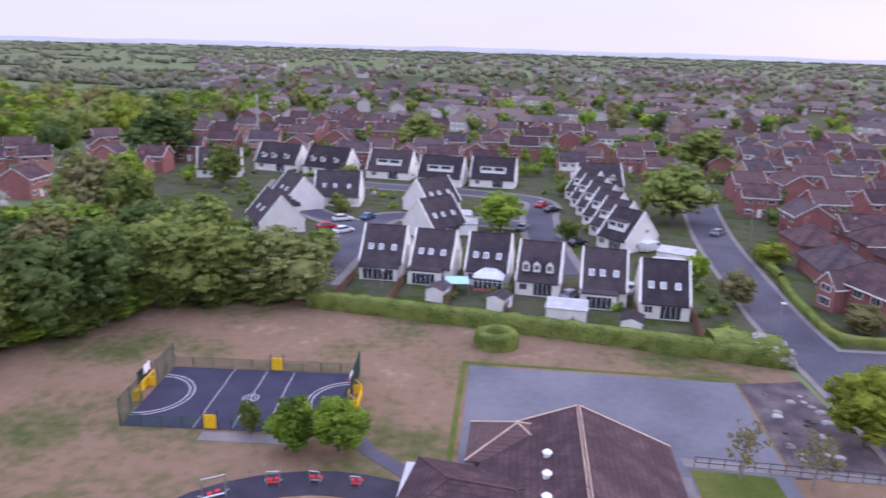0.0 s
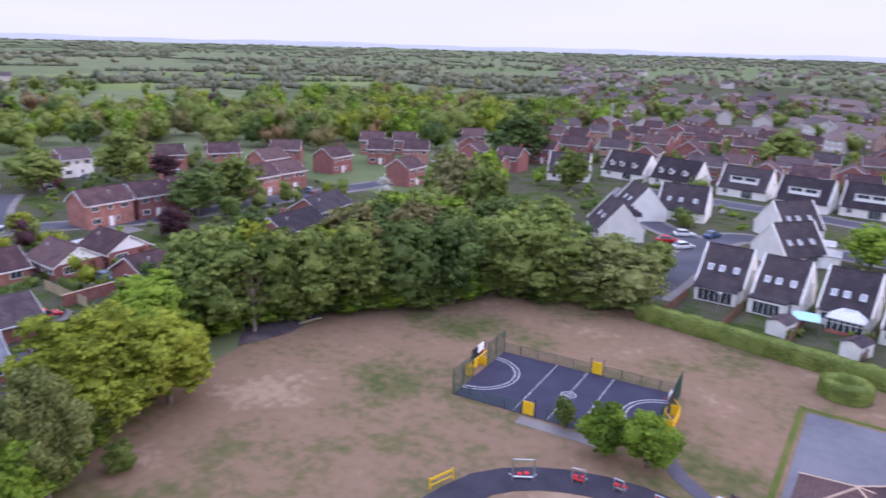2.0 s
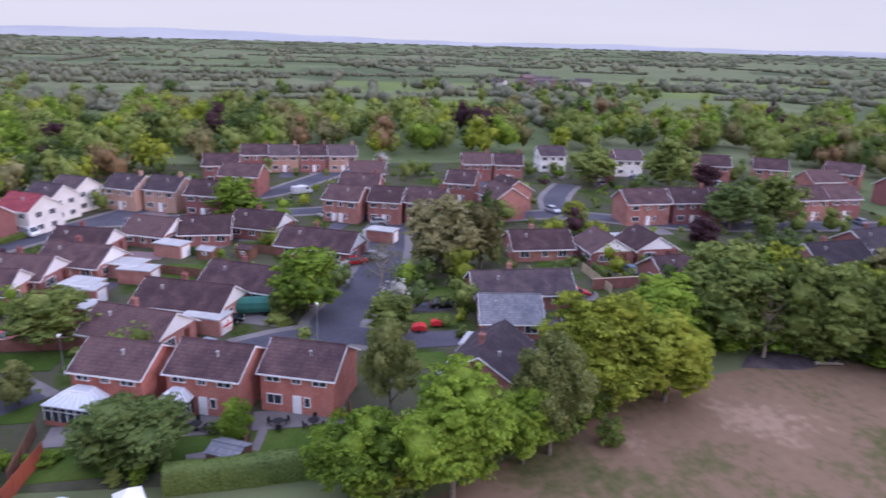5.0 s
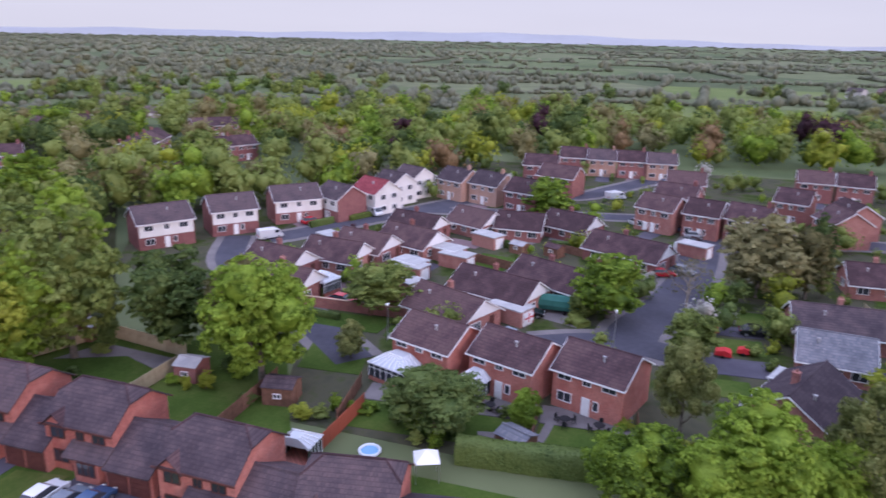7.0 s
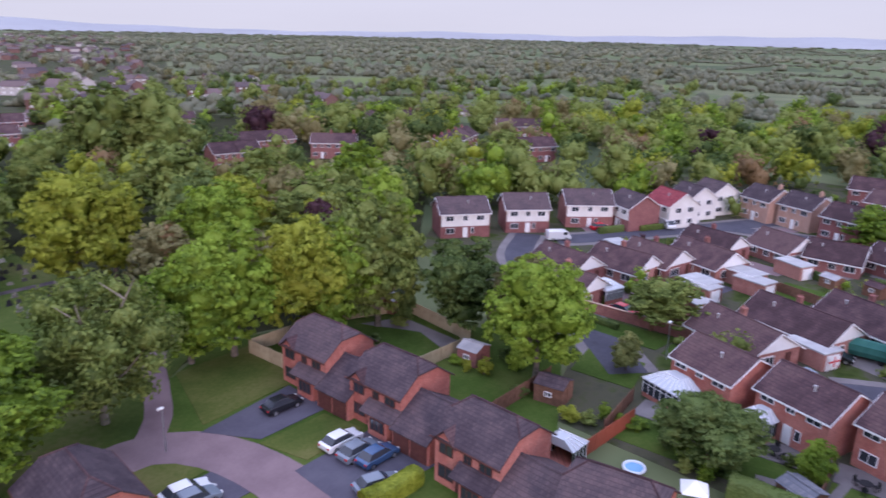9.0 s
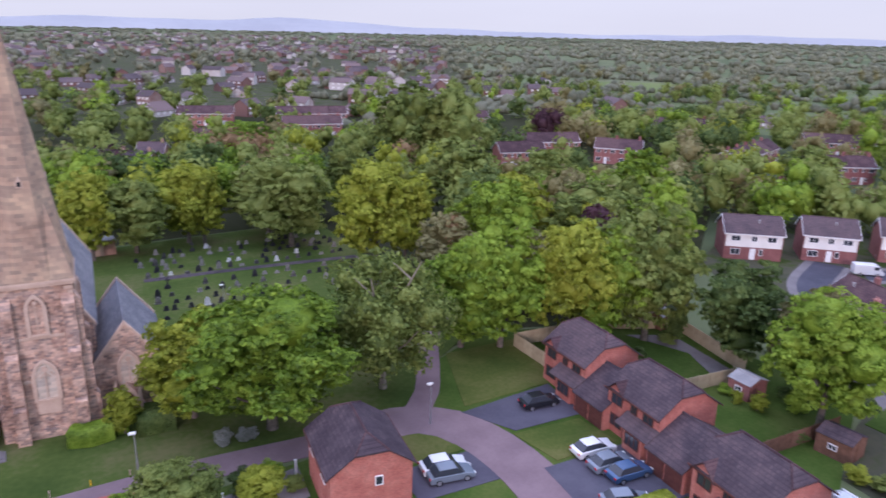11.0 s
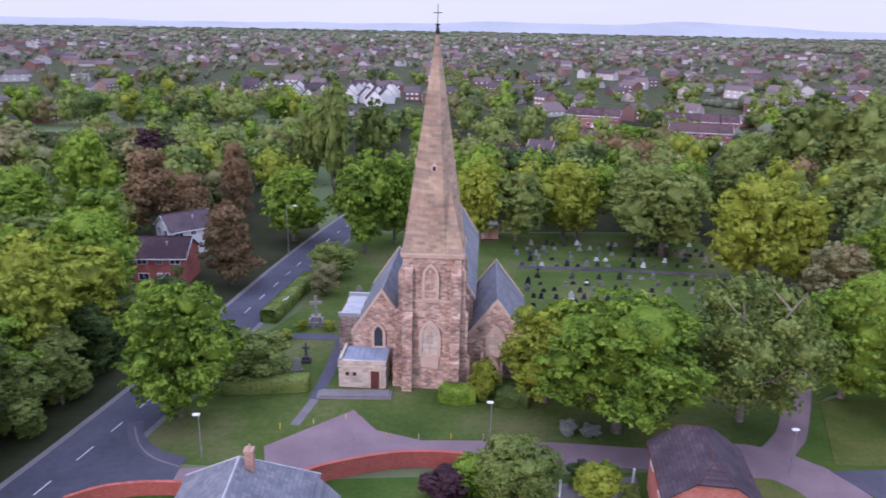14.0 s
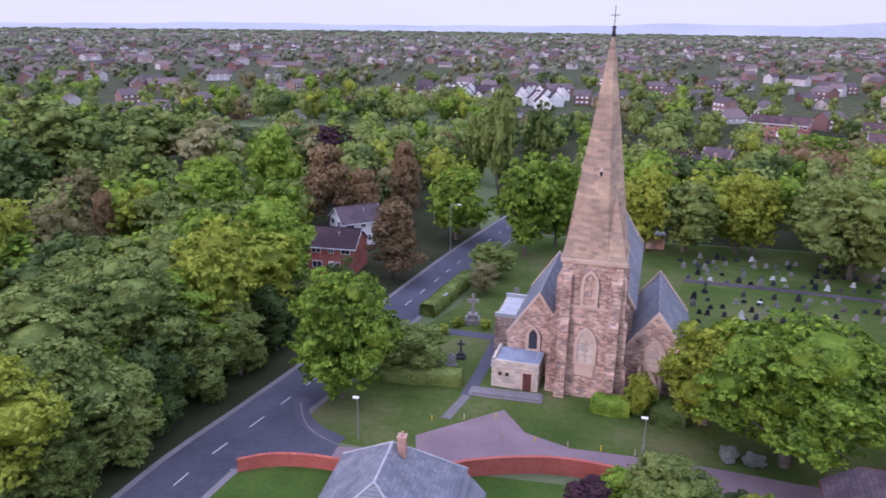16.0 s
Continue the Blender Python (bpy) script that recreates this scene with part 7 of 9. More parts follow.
hipped(66.5, 146.5, 8, 11.0, 8.5, 2.7, 5.9, BRICK_DK, TILE, "brick bungalow with brown hipped roof")
hipped(80.0, 124.0, 8, 11.0, 8.5, 4.7, 7.4, BRICK_DK, TILE, "dark brick house with brown hipped roof")
house_two(55.5, 158.5, 96, 8, 7.6, "clad")
bungalow(68, 160, 5, 11, 8, style="brown", white_gable=False)
rh = random.Random(21)
for row, (y0, x0, x1) in enumerate(((176, 50, 130), (196, 52, 150), (216, -60, 150), (232, -110, 160), (254, -130, 175), (278, -120, 190), (304, -125, 200))):
    x = x0
    while x < x1:
        if not (34 < x < 48 and y0 < 310) and rh.random() > 0.10:
            house_two(x + rh.uniform(-1, 1), y0 + rh.uniform(-4, 4), rh.choice((0, 0, 8, -8, 90, 180)) + 6, rh.choice((8, 8, 10)), 7.6, rh.choice(("brown", "brown", "brown", "brown", "buff", "clad")))
        x += rh.uniform(10.5, 15.5)

# ---- west estate ----
for y, x in ((-20.6, -72.8), (-11.0, -70.9), (-1.5, -69.6)):
    hs = house_two(x, y, 67, 8.2, 7.6, "brick", 4.5, 6.6, group="brick houses behind the gardens")
cons1 = thing("conservatory", "white framed conservatory with pale ribbed roof", "conservatory", pose(-68.4, -24.7, 0, 0, 0, 67))
conservatory(cons1, 0, 0, 5.2, 3.2)
cons2 = thing("conservatory", "small white framed conservatory with pointed roof", "conservatory", pose(-66.7, -15.4, 0, 0, 0, 67))
conservatory(cons2, 0, 0, 3.0, 3.0)
for x, y, rz, L, st in ((-87.1, -22.3, 62, 11, "brick"), (-96.5, -17.2, 66, 13, "brick"), (-103.6, -9.7, 60, 12, "brown"), (-122.8, 2.0, 62, 14, "brown"), (-112.5, -43.5, 74, 10, "brown"), (-118.1, -36.6, 66, 11, "brick"),
                        (-128.2, -38.5, 73, 10, "brown"), (-135.2, -28.2, 62, 9, "brick"), (-135, -19, 88, 9, "brown"), (-118.1, 41.2, 88, 11, "brick"), (-114.9, 52.8, 0, 9, "brown"), (-115.4, 61.7, 0, 9, "brown"),
                        (-95.5, 30.5, 87, 15, "grey"), (-85.4, 25.8, 80, 8, "blue"), (-71.5, 19.5, 149, 11, "grey"), (-90.6, -49.0, 78, 10, "brick"), (-99.5, -54.0, 74, 10, "brown"), (-106, -46.6, 79, 10, "brick"),
                        (-138, -9, 62, 10, "brown"), (-100, 60, 95, 11, "brown"), (-95, 78, 100, 12, "dark"), (-104, 92, 95, 12, "dark"), (-112, 108, 100, 12, "dark")):
    bungalow(x, y, rz, L, 8.0, style=st)
for x, y, rz, st, L in ((-140.4, 73, 90, "brick", 10), (-140.3, 83.7, 88, "brown", 9), (-141.3, 92.6, 87, "brick", 8), (-140.3, 114.1, 92, "brick", 8), (-140.6, 122.8, 90, "brown", 8), (-210.9, -13, 90, "brown", 8),
                        (-209.5, -5, 90, "buff", 8), (-209.4, 3.4, 90, "brown", 8), (-208.5, 11.6, 90, "buff", 8), (-192.3, 48.2, 82, "brown", 8), (-190.4, 57, 78, "brown", 8), (-149.4, 8.7, 62, "brick", 8),
                        (-147.2, 17.3, 68, "brick", 7), (-145.2, 25.6, 66, "brown", 8), (-163, 13, 72, "brown", 9), (-180, 16, 86, "brown", 9), (-165.2, 38, 65, "brick", 7), (-155.6, 46.9, 14, "brick", 8), (-148, 43, 14, "brick", 8),
                        (-165.3, -38.2, 60, "buff", 8), (-162.8, -29.7, 64, "buff", 8), (-156.9, -20.4, 68, "brown", 8), (-193.8, -21, 88, "brown", 9), (-178.2, -14.6, 70, "brick", 10), (-185, 118, 70, "brick", 9), (-178, 132, 60, "brick", 9),
                        (-170, 150, 40, "brick", 9), (-196, 96, 80, "white", 8), (-205, 75, 85, "white", 8), (-188, 84, 70, "brown", 8), (-150, 150, 95, "brown", 9), (-160, 134, 90, "brick", 9)):
    house_two(x, y, rz, L, 7.6, st)
for x, y, rz, st, L in ((-109.8, -83.3, 140, "clad", 10), (-121.6, -75.6, 134, "clad", 9), (-134, -67.6, 130, "clad", 10), (-138.5, -58.8, 60, "clad", 8), (-146.3, -53.2, 60, "whitered", 8), (-155.7, -51.9, 60, "white", 7), (-164, -49.5, 60, "white", 7)):
    house_two(x, y, rz, L, 7.8, st, group="white fronted houses along the road")
for x, y, rz in ((-90.4, -14.4, 62), (-112, -27, 70), (-104, -33, 70), (-126, -24, 60), (-131, 14, 60), (-97, -32, 60), (-117, -52, 60)):
    gr = thing("garage", "flat-roofed brick garage beside a bungalow", "garage", pose(x, y, 0, 0, 0, rz), "garages")
    part("wall", Kit().box(0, 0, 0, 5.5, 3.2, 2.3), BRICK_MID, gr)
    part("roof", Kit().box(0, 0, 2.3, 5.8, 3.5, 0.2), FELT_LT, gr)
    add_door(gr, 2.78, 0, 0.05, 2.2, 2.0, UPVC, 90, name="garage_door")
rk5 = random.Random(77)
for x, y, rz, ln in ((-88, -30, 60, 14), (-104, -22, 62, 16), (-110, -14, 62, 14), (-100, -40, 74, 16), (-118, -30, 66, 14), (-126, -10, 62, 16), (-108, 46, 0, 12), (-108, 36, 0, 12), (-122, -46, 70, 14), (-86, -34, 150, 10)):
    a = radians(rz)
    fence(x, y, x + math.cos(a) * ln, y + math.sin(a) * ln, 1.6, rk5.choice((WOOD, PALE_WOOD)), "timber panel fence between back gardens")
bt = thing("boat", "covered boat under a green tarpaulin on the drive", "boat", pose(-95.4, -8.6, 0.6, 0, 0, 88))
bk2 = Kit().prism([(-0.9, 0), (0.9, 0), (1.2, 0.7), (1.15, 1.5), (0.3, 2.0), (-0.3, 2.0), (-1.15, 1.5), (-1.2, 0.7)], -3.4, 3.4, pose(0, 0, 0, 0, 0, 90))
part("cover", bk2, GREENPAINT, bt)
for s in (-1.5, 1.5):
    part("trailer_wheel", Kit().tube((s, -1.0, -0.3), (s, -0.8, -0.3), 0.3, sides=10), TYRE, bt)

# brick garden walls by the turning head, lawns and beds
def brick_wall(x0, y0, x1, y1, h=1.5, label="low brick garden wall"):
    ln, a = math.hypot(x1 - x0, y1 - y0), math.degrees(math.atan2(y1 - y0, x1 - x0))
    w = thing("garden_wall", label, "wall", pose(x0, y0, 0, 0, 0, a), "brick garden walls")
    part("wall_face", Kit().box(ln / 2, 0, 0, ln, 0.22, h), BRICK_MID, w)
    part("coping", Kit().box(ln / 2, 0, h, ln + 0.1, 0.32, 0.08), STONE_DR, w)


brick_wall(-87.4, -46.5, -86.6, -29.0, 1.6, "brick garden wall behind the grass verge")
brick_wall(-87.4, -46.5, -94.0, -48.5, 1.6)
brick_wall(-98.7, 44.0, -98.9, 52.0, 1.8, "brick wall beside the bungalow")
sheet("lawn", [(-86.0, -44), (-81.5, -41.5), (-80.5, -31), (-86.0, -30)], 0.10, LAWN, "grass verge beside the turning head", "lawn")
sheet("lawn", [(-75.5, -38), (-68.5, -37), (-68.5, -29), (-76, -30.5)], 0.088, LAWN, "grass beside the gardens", "lawn")
sheet("lawn", [(-121, -24), (-112, -26.5), (-110, -19.5), (-119, -16.5)], 0.075, LAWN, "green back lawn between the bungalows", "lawn")
for x, y, w, d in ((-114, 42.7, 5, 7), (-110.4, 53.3, 5, 7)):
    sheet("lawn", [(x - w / 2, y - d / 2), (x + w / 2, y - d / 2), (x + w / 2, y + d / 2), (x - w / 2, y + d / 2)], 0.09, LAWN, "green front lawn before the bungalow", "lawn")
conservatory(thing("conservatory", "white framed conservatory behind a bungalow", "conservatory", pose(-93.6, -43.8, 0, 0, 0, 160)), 0, 0, 3.6, 3.0)
for x, y, rz, w in ((-115.2, -29.4, 66, 6.0), (-105.8, -33.6, 66, 5.0), (-120.2, 59.9, 0, 5.0), (-76.4, 19.6, 60, 4.4)):
    fr = thing("garage", "flat-roofed garage with a pale roof", "garage", pose(x, y, 0, 0, 0, rz), "garages")
    part("wall", Kit().box(0, 0, 0, w, 3.6, 2.4), BRICK_MID, fr)
    part("roof", Kit().box(0, 0, 2.4, w + 0.4, 4.0, 0.16), FELT_LT, fr)
    part("fascia", Kit().box(0, -2.03, 2.36, w + 0.44, 0.05, 0.24), UPVC, fr)
    add_door(fr, w / 2 + 0.04, 0, 0.05, 2.2, 2.0, UPVC, 90, name="garage_door")
shed(-123.2, -11.2, 60, 3.0, 2.4, 2.3, WOOD, TILE, "brown timber shed between the bungalows")
shed(-123.4, -17.6, 60, 3.0, 2.4, 2.2, WOOD, FELT, "timber shed at the lawn's end")
# drives and low front hedges of the estate houses
rdv = random.Random(41)
spots = [(o.matrix_basis.copy(), o.name) for o in scene.objects if o.parent is None and o.name.split(".")[0] in ("bungalow", "house") and o.matrix_basis.translation.x < -78 and -70 < o.matrix_basis.translation.y < 140]
for i, (m, nm) in enumerate(spots):
    side = -1 if nm.startswith("house") else 1
    box = [(-1.4, -11.5), (2.4, -11.5), (2.4, -4.0), (-1.4, -4.0)] if side < 0 else [(5.8, -1.0), (13.5, -1.0), (13.5, 3.2), (5.8, 3.2)]
    ps = [m @ Vector((a, b, 0)) for a, b in box]
    sheet("drive", [(p.x, p.y) for p in ps], 0.034 + 0.0003 * i, rdv.choice((DRIVE, PAVING, BLOCK)), "paved driveway beside the house", "drive", 0.03)
    if rdv.random() < 0.45:
        c = m @ (Vector((0.5, -8.2, 0)) if side < 0 else Vector((9.6, 1.1, 0)))
        turn = math.degrees(m.to_euler().z)
        cl = rdv.choice(("white", "grey", "silver", "black", "blue", "red", "silver"))
        car(round(c.x, 1), round(c.y, 1), turn + (90 if side < 0 else 0), cl, cl + " car parked on the drive of a house")
    if rdv.random() < 0.5:
        a, b = (m @ Vector((3.2, -10.5, 0)), m @ Vector((3.2, -4.6, 0))) if side < 0 else (m @ Vector((7.0, -4.6, 0)), m @ Vector((12.6, -4.4, 0)))
        hedge([(a.x, a.y), (b.x, b.y)], 0.9, rdv.uniform(0.9, 1.6), rdv.choice(("dark", "mid", "dark")), "low clipped front garden hedge", density=34, size=0.18)

# ---- the close of red brick houses ----
estate_house(-48.2, -57.6, 87)
estate_house(-47.2, -46.0, 86)
estate_house(-43.8, -32.2, 84, garage="white")
estate_house(-41.6, -19.6, 96, garage="white")
hs = thing("house", "red brick house with half-hipped grey roof at the bend", "house", pose(-17.0, -52.2, 0, 0, 0, 82))
wk0, rk0, rg0 = half_hip(8.0, 7.0, 4.8, 7.3, 0.42, 1.7)
part("wall", wk0, BRICK, hs)
part("roof", rk0, TILE_GR, hs)
part("ridge_tiles", rg0, TILE, hs)
for sd in (-1, 1):
    part("gutter", Kit().box(0, sd * 3.88, 4.5, 8.4, 0.1, 0.14), DOOR_BROWN, hs)
for xx in (-2.4, 1.8):
    add_window(hs, xx, 3.55, 3.2, 1.5, 1.1, 180)
    add_window(hs, xx, -3.55, 3.2, 1.5, 1.1, 0)
add_window(hs, 4.05, 0.6, 3.2, 0.7, 0.9, 90, bars=0)
hs = thing("bungalow", "bungalow with grey slate hipped roof and chimney", "bungalow", pose(20.0, -47.6, 0, 0, 0, 92))
part("wall", Kit().box(0, 0, 0, 12, 10, 2.6), BRICK, hs)
ra, rb = hip_roof(12.6, 10.6, 2.6, 7.0, 0.7)
part("roof", ra, SLATE, hs)
part("ridge_tiles", rb, FELT, hs)
chimney(hs, -2.2, 0.9, 5.6, 7.9, BRICK_LT)
for yy in (-2.4, 2.4):
    add_window(hs, -6.05, yy, 0.8, 1.7, 1.2, 270)
lean = part("side_roof", Kit().prism([(-1.6, 2.3), (1.6, 2.3), (0, 4.0)], -3, 3), SLATE, hs, at=pose(-1.0, 6.0, 0, 0, 0, 90))
cn3 = thing("conservatory", "white conservatory behind a red brick house", "conservatory", pose(-50.6, -28.4, 0, 0, 0, 265))
conservatory(cn3, 0, 0, 3.0, 2.6)
shed(-62.8, -47.4, 90, 2.8, 3.0, 2.6, BRICK_DK, FELT, "brown summer house with pale roof")
shed(-60.8, -35.2, 95, 3.4, 3.0, 2.7, WOOD, TILE_GR, "brown timber summer house with white doors")
shed(-68.6, -66.0, 10, 2.0, 2.0, 2.6, WOOD, FELT, "timber garden shed under the trees")
shed(-57.9, -9.2, 60, 3.2, 2.6, 2.1, WOOD, TILE_BL, "dark garden shed behind the hedge")
sheet("patio", [(-60, -13.4), (-57.0, -12.6), (-57.6, -10.2), (-60.4, -11)], 0.095, PAVING, "pale slab beside the garden shed", "patio")
fence(-46.8, -70.2, -46.6, -62.2, 1.9)
fence(-46.8, -70.2, -61.4, -69.0, 1.9)
fence(-61.4, -69.0, -70.2, -64.4, 1.9)
fence(-70.2, -64.4, -67.2, -51.0, 1.9)
fence(-53.2, -51.4, -64.0, -50.2, 1.8)
fence(-52.6, -27.2, -61.4, -26.0, 1.8, plain("red_fence_stain", (0.30, 0.085, 0.05), 0.7, 0, 0.1), "red-brown stained timber garden fence")
fence(-52.0, -38.4, -64.5, -37.6, 1.8, WOOD, "brown timber garden fence")
fence(-57.0, 2.4, -66, 2.4, 1.7, WOOD, "brown timber garden fence")
fence(-57.2, -7.8, -66, -7.8, 1.7, WOOD, "brown timber garden fence")
fence(-57.2, -17.4, -66, -17.4, 1.7, WOOD, "brown timber garden fence")
fence(-57.4, -27.5, -66, -28.0, 1.7, WOOD, "brown timber garden fence")
ribbon("path", [(-64.6, -6.2), (-61.1, -6.8), (-58.4, -7.4)], 0.9, 0.10, PAVING, "pale slab path across the back garden", "path", 0.04)
pool = thing("paddling_pool", "round blue and white paddling pool on the lawn", "paddling pool", pose(-53.7, -22.7, 0.05))
pkk = Kit()
for i in range(16):
    a0, a1 = 2 * math.pi * i / 16, 2 * math.pi * (i + 1) / 16
    pkk.tube((math.cos(a0) * 1.0, math.sin(a0) * 1.0, 0.14), (math.cos(a1) * 1.0, math.sin(a1) * 1.0, 0.14), 0.15, sides=6)
part("rim", pkk, plain("white_vinyl", (0.65, 0.7, 0.75), 0.4), pool)
part("liner", Kit().tube((0, 0, 0), (0, 0, 0.1), 0.95, sides=16), plain("blue_vinyl", (0.15, 0.35, 0.55), 0.3), pool)
gz = thing("gazebo", "white garden gazebo with a pointed cloth roof", "gazebo", pose(-51.1, -16.4, 0, 0, 0, 20))
part("cloth", Kit().add([(-1.15, -1.15, 2.1), (1.15, -1.15, 2.1), (1.15, 1.15, 2.1), (-1.15, 1.15, 2.1), (0, 0, 3.0)], [(0, 1, 4), (1, 2, 4), (2, 3, 4), (3, 0, 4), (3, 2, 1, 0)]), UPVC, gz)
for a in (-1.05, 1.05):
    for b in (-1.05, 1.05):
        part("pole", Kit().tube((a, b, 0), (a, b, 2.2), 0.03), STEEL, gz)
for x, y, rz, st in ((47.4, -109.3, 92, "brick"), (49.5, -124.5, 130, "white")):
    house_two(x, y, rz + 90, 8.0, 7.0, st, 4.6, 6.8, group="houses across the church road")

# ---- terraces among the southern woods ----
for x, y, rz, n, st in ((-123, -173.6, 164, 2, "brick"), (-143, -186.3, 161, 3, "brick"), (-186.5, -142.4, 18, 5, "brown"), (-239.5, -142.5, 133, 4, "brick"), (-156, -166, 131, 2, "brown"), (-195, -116.8, 146, 2, "brown"), (-176, -114.9, 130, 2, "brown"),
                        (-59.9, -298, 160, 3, "brick"), (-46.7, -233, 165, 3, "brown"), (-98.8, -284, 166, 4, "brick"), (-87.9, -254, 166, 3, "brown"), (-17.9, -199, 145, 2, "buff"), (-26, -211, 157, 1, "buff"), (-150, -250, 160, 3, "brick"), (-220, -200, 140, 3, "brown")):
    terrace(x, y, rz, n, 7.0, 8.0, st)

# ---- cars ----
car(-40.3, -56.6, 173, "black", "black car parked beside the houses")
car(-39.3, -46.8, 175, "white", "white car parked beside the houses")
car(-39.1, -44.3, 176, "grey", "grey car parked beside the houses")
car(-39.6, -42.3, 176, "blue", "blue car parked beside the houses")
car(-36.3, -39.3, 158, "grey", "grey car parked beside the houses")
car(-25.1, -51.3, 170, "white", "white car parked beside the houses")
car(-25.0, -49.9, 170, "grey", "grey car parked beside the houses")
car(-94.3, 18.7, 89, "black", "black car parked beside the houses")
car(-116.8, 7.5, 105, "red", "red car parked beside the houses")
car(-133.1, 12.8, 125, "white", "white van parked beside the houses", van=True)
car(-144.0, 15.1, 97, "silver", "silver car parked beside the houses")
car(-147.7, 7.3, 99, "white", "white van parked beside the houses", van=True)
car(-150.6, 4.3, 36, "white", "white car parked beside the houses")
car(-148.2, 12.0, 115, "blue", "blue car parked beside the houses")
car(-150.7, 56.3, 19, "silver", "silver car parked beside the houses")
car(-143.8, 71.2, 126, "white", "white car parked beside the houses")
car(-143.5, 73.6, 126, "white", "white car parked beside the houses")
car(-142.1, 87.5, 124, "silver", "silver car parked beside the houses")
car(-140.4, 117.7, 95, "black", "black car parked beside the houses")
car(-140.7, 125.7, 95, "white", "white car parked beside the houses")
car(-176.2, -0.6, 112, "white", "white van parked beside the houses", van=True)
car(-92.8, -12.1, 90, "black", "black car parked beside the houses")
car(-167.3, -34.0, 45, "white", "white car parked beside the houses")
car(-149.5, -50.3, 122, "white", "white car parked beside the houses")
car(-142.2, -52.5, 51, "white", "white van parked beside the houses", van=True)
car(-118.4, -65.5, 138, "white", "white van parked beside the houses", van=True)
car(-130.6, -68.3, 104, "white", "white car parked beside the houses")
car(-140.3, -62.6, 83, "silver", "silver car parked beside the houses")
car(-158.9, -50.2, 87, "black", "black car parked beside the houses")
car(-174.0, -45.9, 75, "silver", "silver car parked beside the houses")
car(-176.6, -1.0, 139, "white", "white van parked beside the houses", van=True)
car(-43.1, 145.7, 35, "white", "white car parked beside the houses")
car(-40.1, 136.0, 54, "white", "white car parked beside the houses")
car(-44.2, 138.3, 34, "red", "red car parked beside the houses")
car(-38.2, 148.7, 72, "blue", "blue car parked beside the houses")
car(-0.6, 171.5, 64, "red", "red car parked beside the houses")
car(2.0, 166.5, 42, "black", "black car parked beside the houses")
car(36.9, 153.6, 54, "grey", "grey car parked beside the houses")
car(7.0, 138.1, 46, "black", "black car parked beside the houses")
car(-4.2, 147.8, 75, "grey", "grey car parked beside the houses")
car(12.6, 108.6, 39, "silver", "silver car parked beside the houses")
car(14.8, 111.9, 59, "silver", "silver car parked beside the houses")
car(5.0, 106.3, 57, "grey", "grey car parked beside the houses")
car(48.5, 107.6, -26, "grey", "grey car parked beside the houses")
car(20.9, 137.2, 43, "white", "white van parked beside the houses", van=True)
car(47.3, -101.5, -105, "red", "red car parked beside the houses")

# ---- hedges ----
hedge([(-33, 94.0), (-20, 92.8), (-8, 91.3), (4, 90.0), (14, 88.6), (24, 87.3), (31, 86.4)], 1.7, 2.5, "mid", "long clipped green hedge along the playing field", density=80)
hedge([(-7.2, 85.6), (-6.2, 87.0), (-4.4, 87.2), (-3.0, 86.2), (-3.0, 84.8), (-4.6, 83.8), (-6.4, 84.2), (-7.2, 85.6)], 1.4, 2.2, "mid", "round clipped hedge with a hollow middle", density=90, size=0.16)
hedge([(-54.6, -14.4), (-54.8, -8), (-55.2, 0.5)], 2.0, 2.5, "dark", "tall dark clipped hedge behind the gardens", density=110, size=0.16)
hedge([(-39.4, -37.2), (-36.0, -37.6), (-33.4, -38.4)], 1.6, 1.7, "yellow", "yellow-green clipped hedge beside parked cars", density=100, size=0.15)
hedge([(28.6, -73.0), (24, -73.4), (19.0, -74.0)], 2.0, 1.7, "mid", "clipped green churchyard hedge", density=80, size=0.15)
hedge([(4.2, -72.0), (2.6, -71.4), (0.8, -71.8)], 2.0, 1.9, "bright", "rounded bright green shrubs at the tower foot", "shrub", 110, 0.15)
hedge([(0.2, -72.4), (-0.8, -72.4)], 1.8, 2.2, "bright", "rounded green shrub at the tower foot", "shrub", 110, 0.15)
hedge([(-1.6, -71.0), (-5.0, -71.0)], 2.2, 2.2, "dark", "dark green clipped hedge beside the church", density=110, size=0.15)
hedge([(27.6, -92), (26.2, -100), (24.6, -108)], 2.4, 1.9, "mid", "green roadside churchyard hedge", density=60)
hedge([(40.8, 122.4), (39.9, 113), (39.9, 104), (40.6, 97.7), (43.4, 96), (47, 96.3)], 1.2, 1.2, "mid", "low green front garden hedge", density=60)
hedge([(41.0, 140), (41.0, 131), (40.9, 123.5)], 1.2, 1.4, "mid", "low front garden hedge", density=60)
hedge([(-97, -3.6), (-93, -5.6), (-90.5, -4.2)], 2.0, 0.9, "mid", "low planted bed by the turning circle", density=50)
hedge([(-112.5, 19), (-110, 24), (-109, 27)], 2.0, 1.6, "dark", "clipped hedge at the road corner", density=50)
hedge([(22, 88.5), (26, 89), (30.5, 88)], 3.6, 3.2, "mid", "loose hawthorn bushes in white blossom at the field corner", density=60)
for x, y, h, r, kd in ((27.5, 88.2, 3.4, 2.2, "white"), (30.3, 87.2, 3.0, 2.0, "white"), (24.5, 90, 3.6, 2.2, "bright"), (-8.5, -65.4, 1.4, 1.2, "white"), (-10.8, -65.0, 1.3, 1.1, "white")):
    tree(kd, x, y, h, r, 1, "bush")

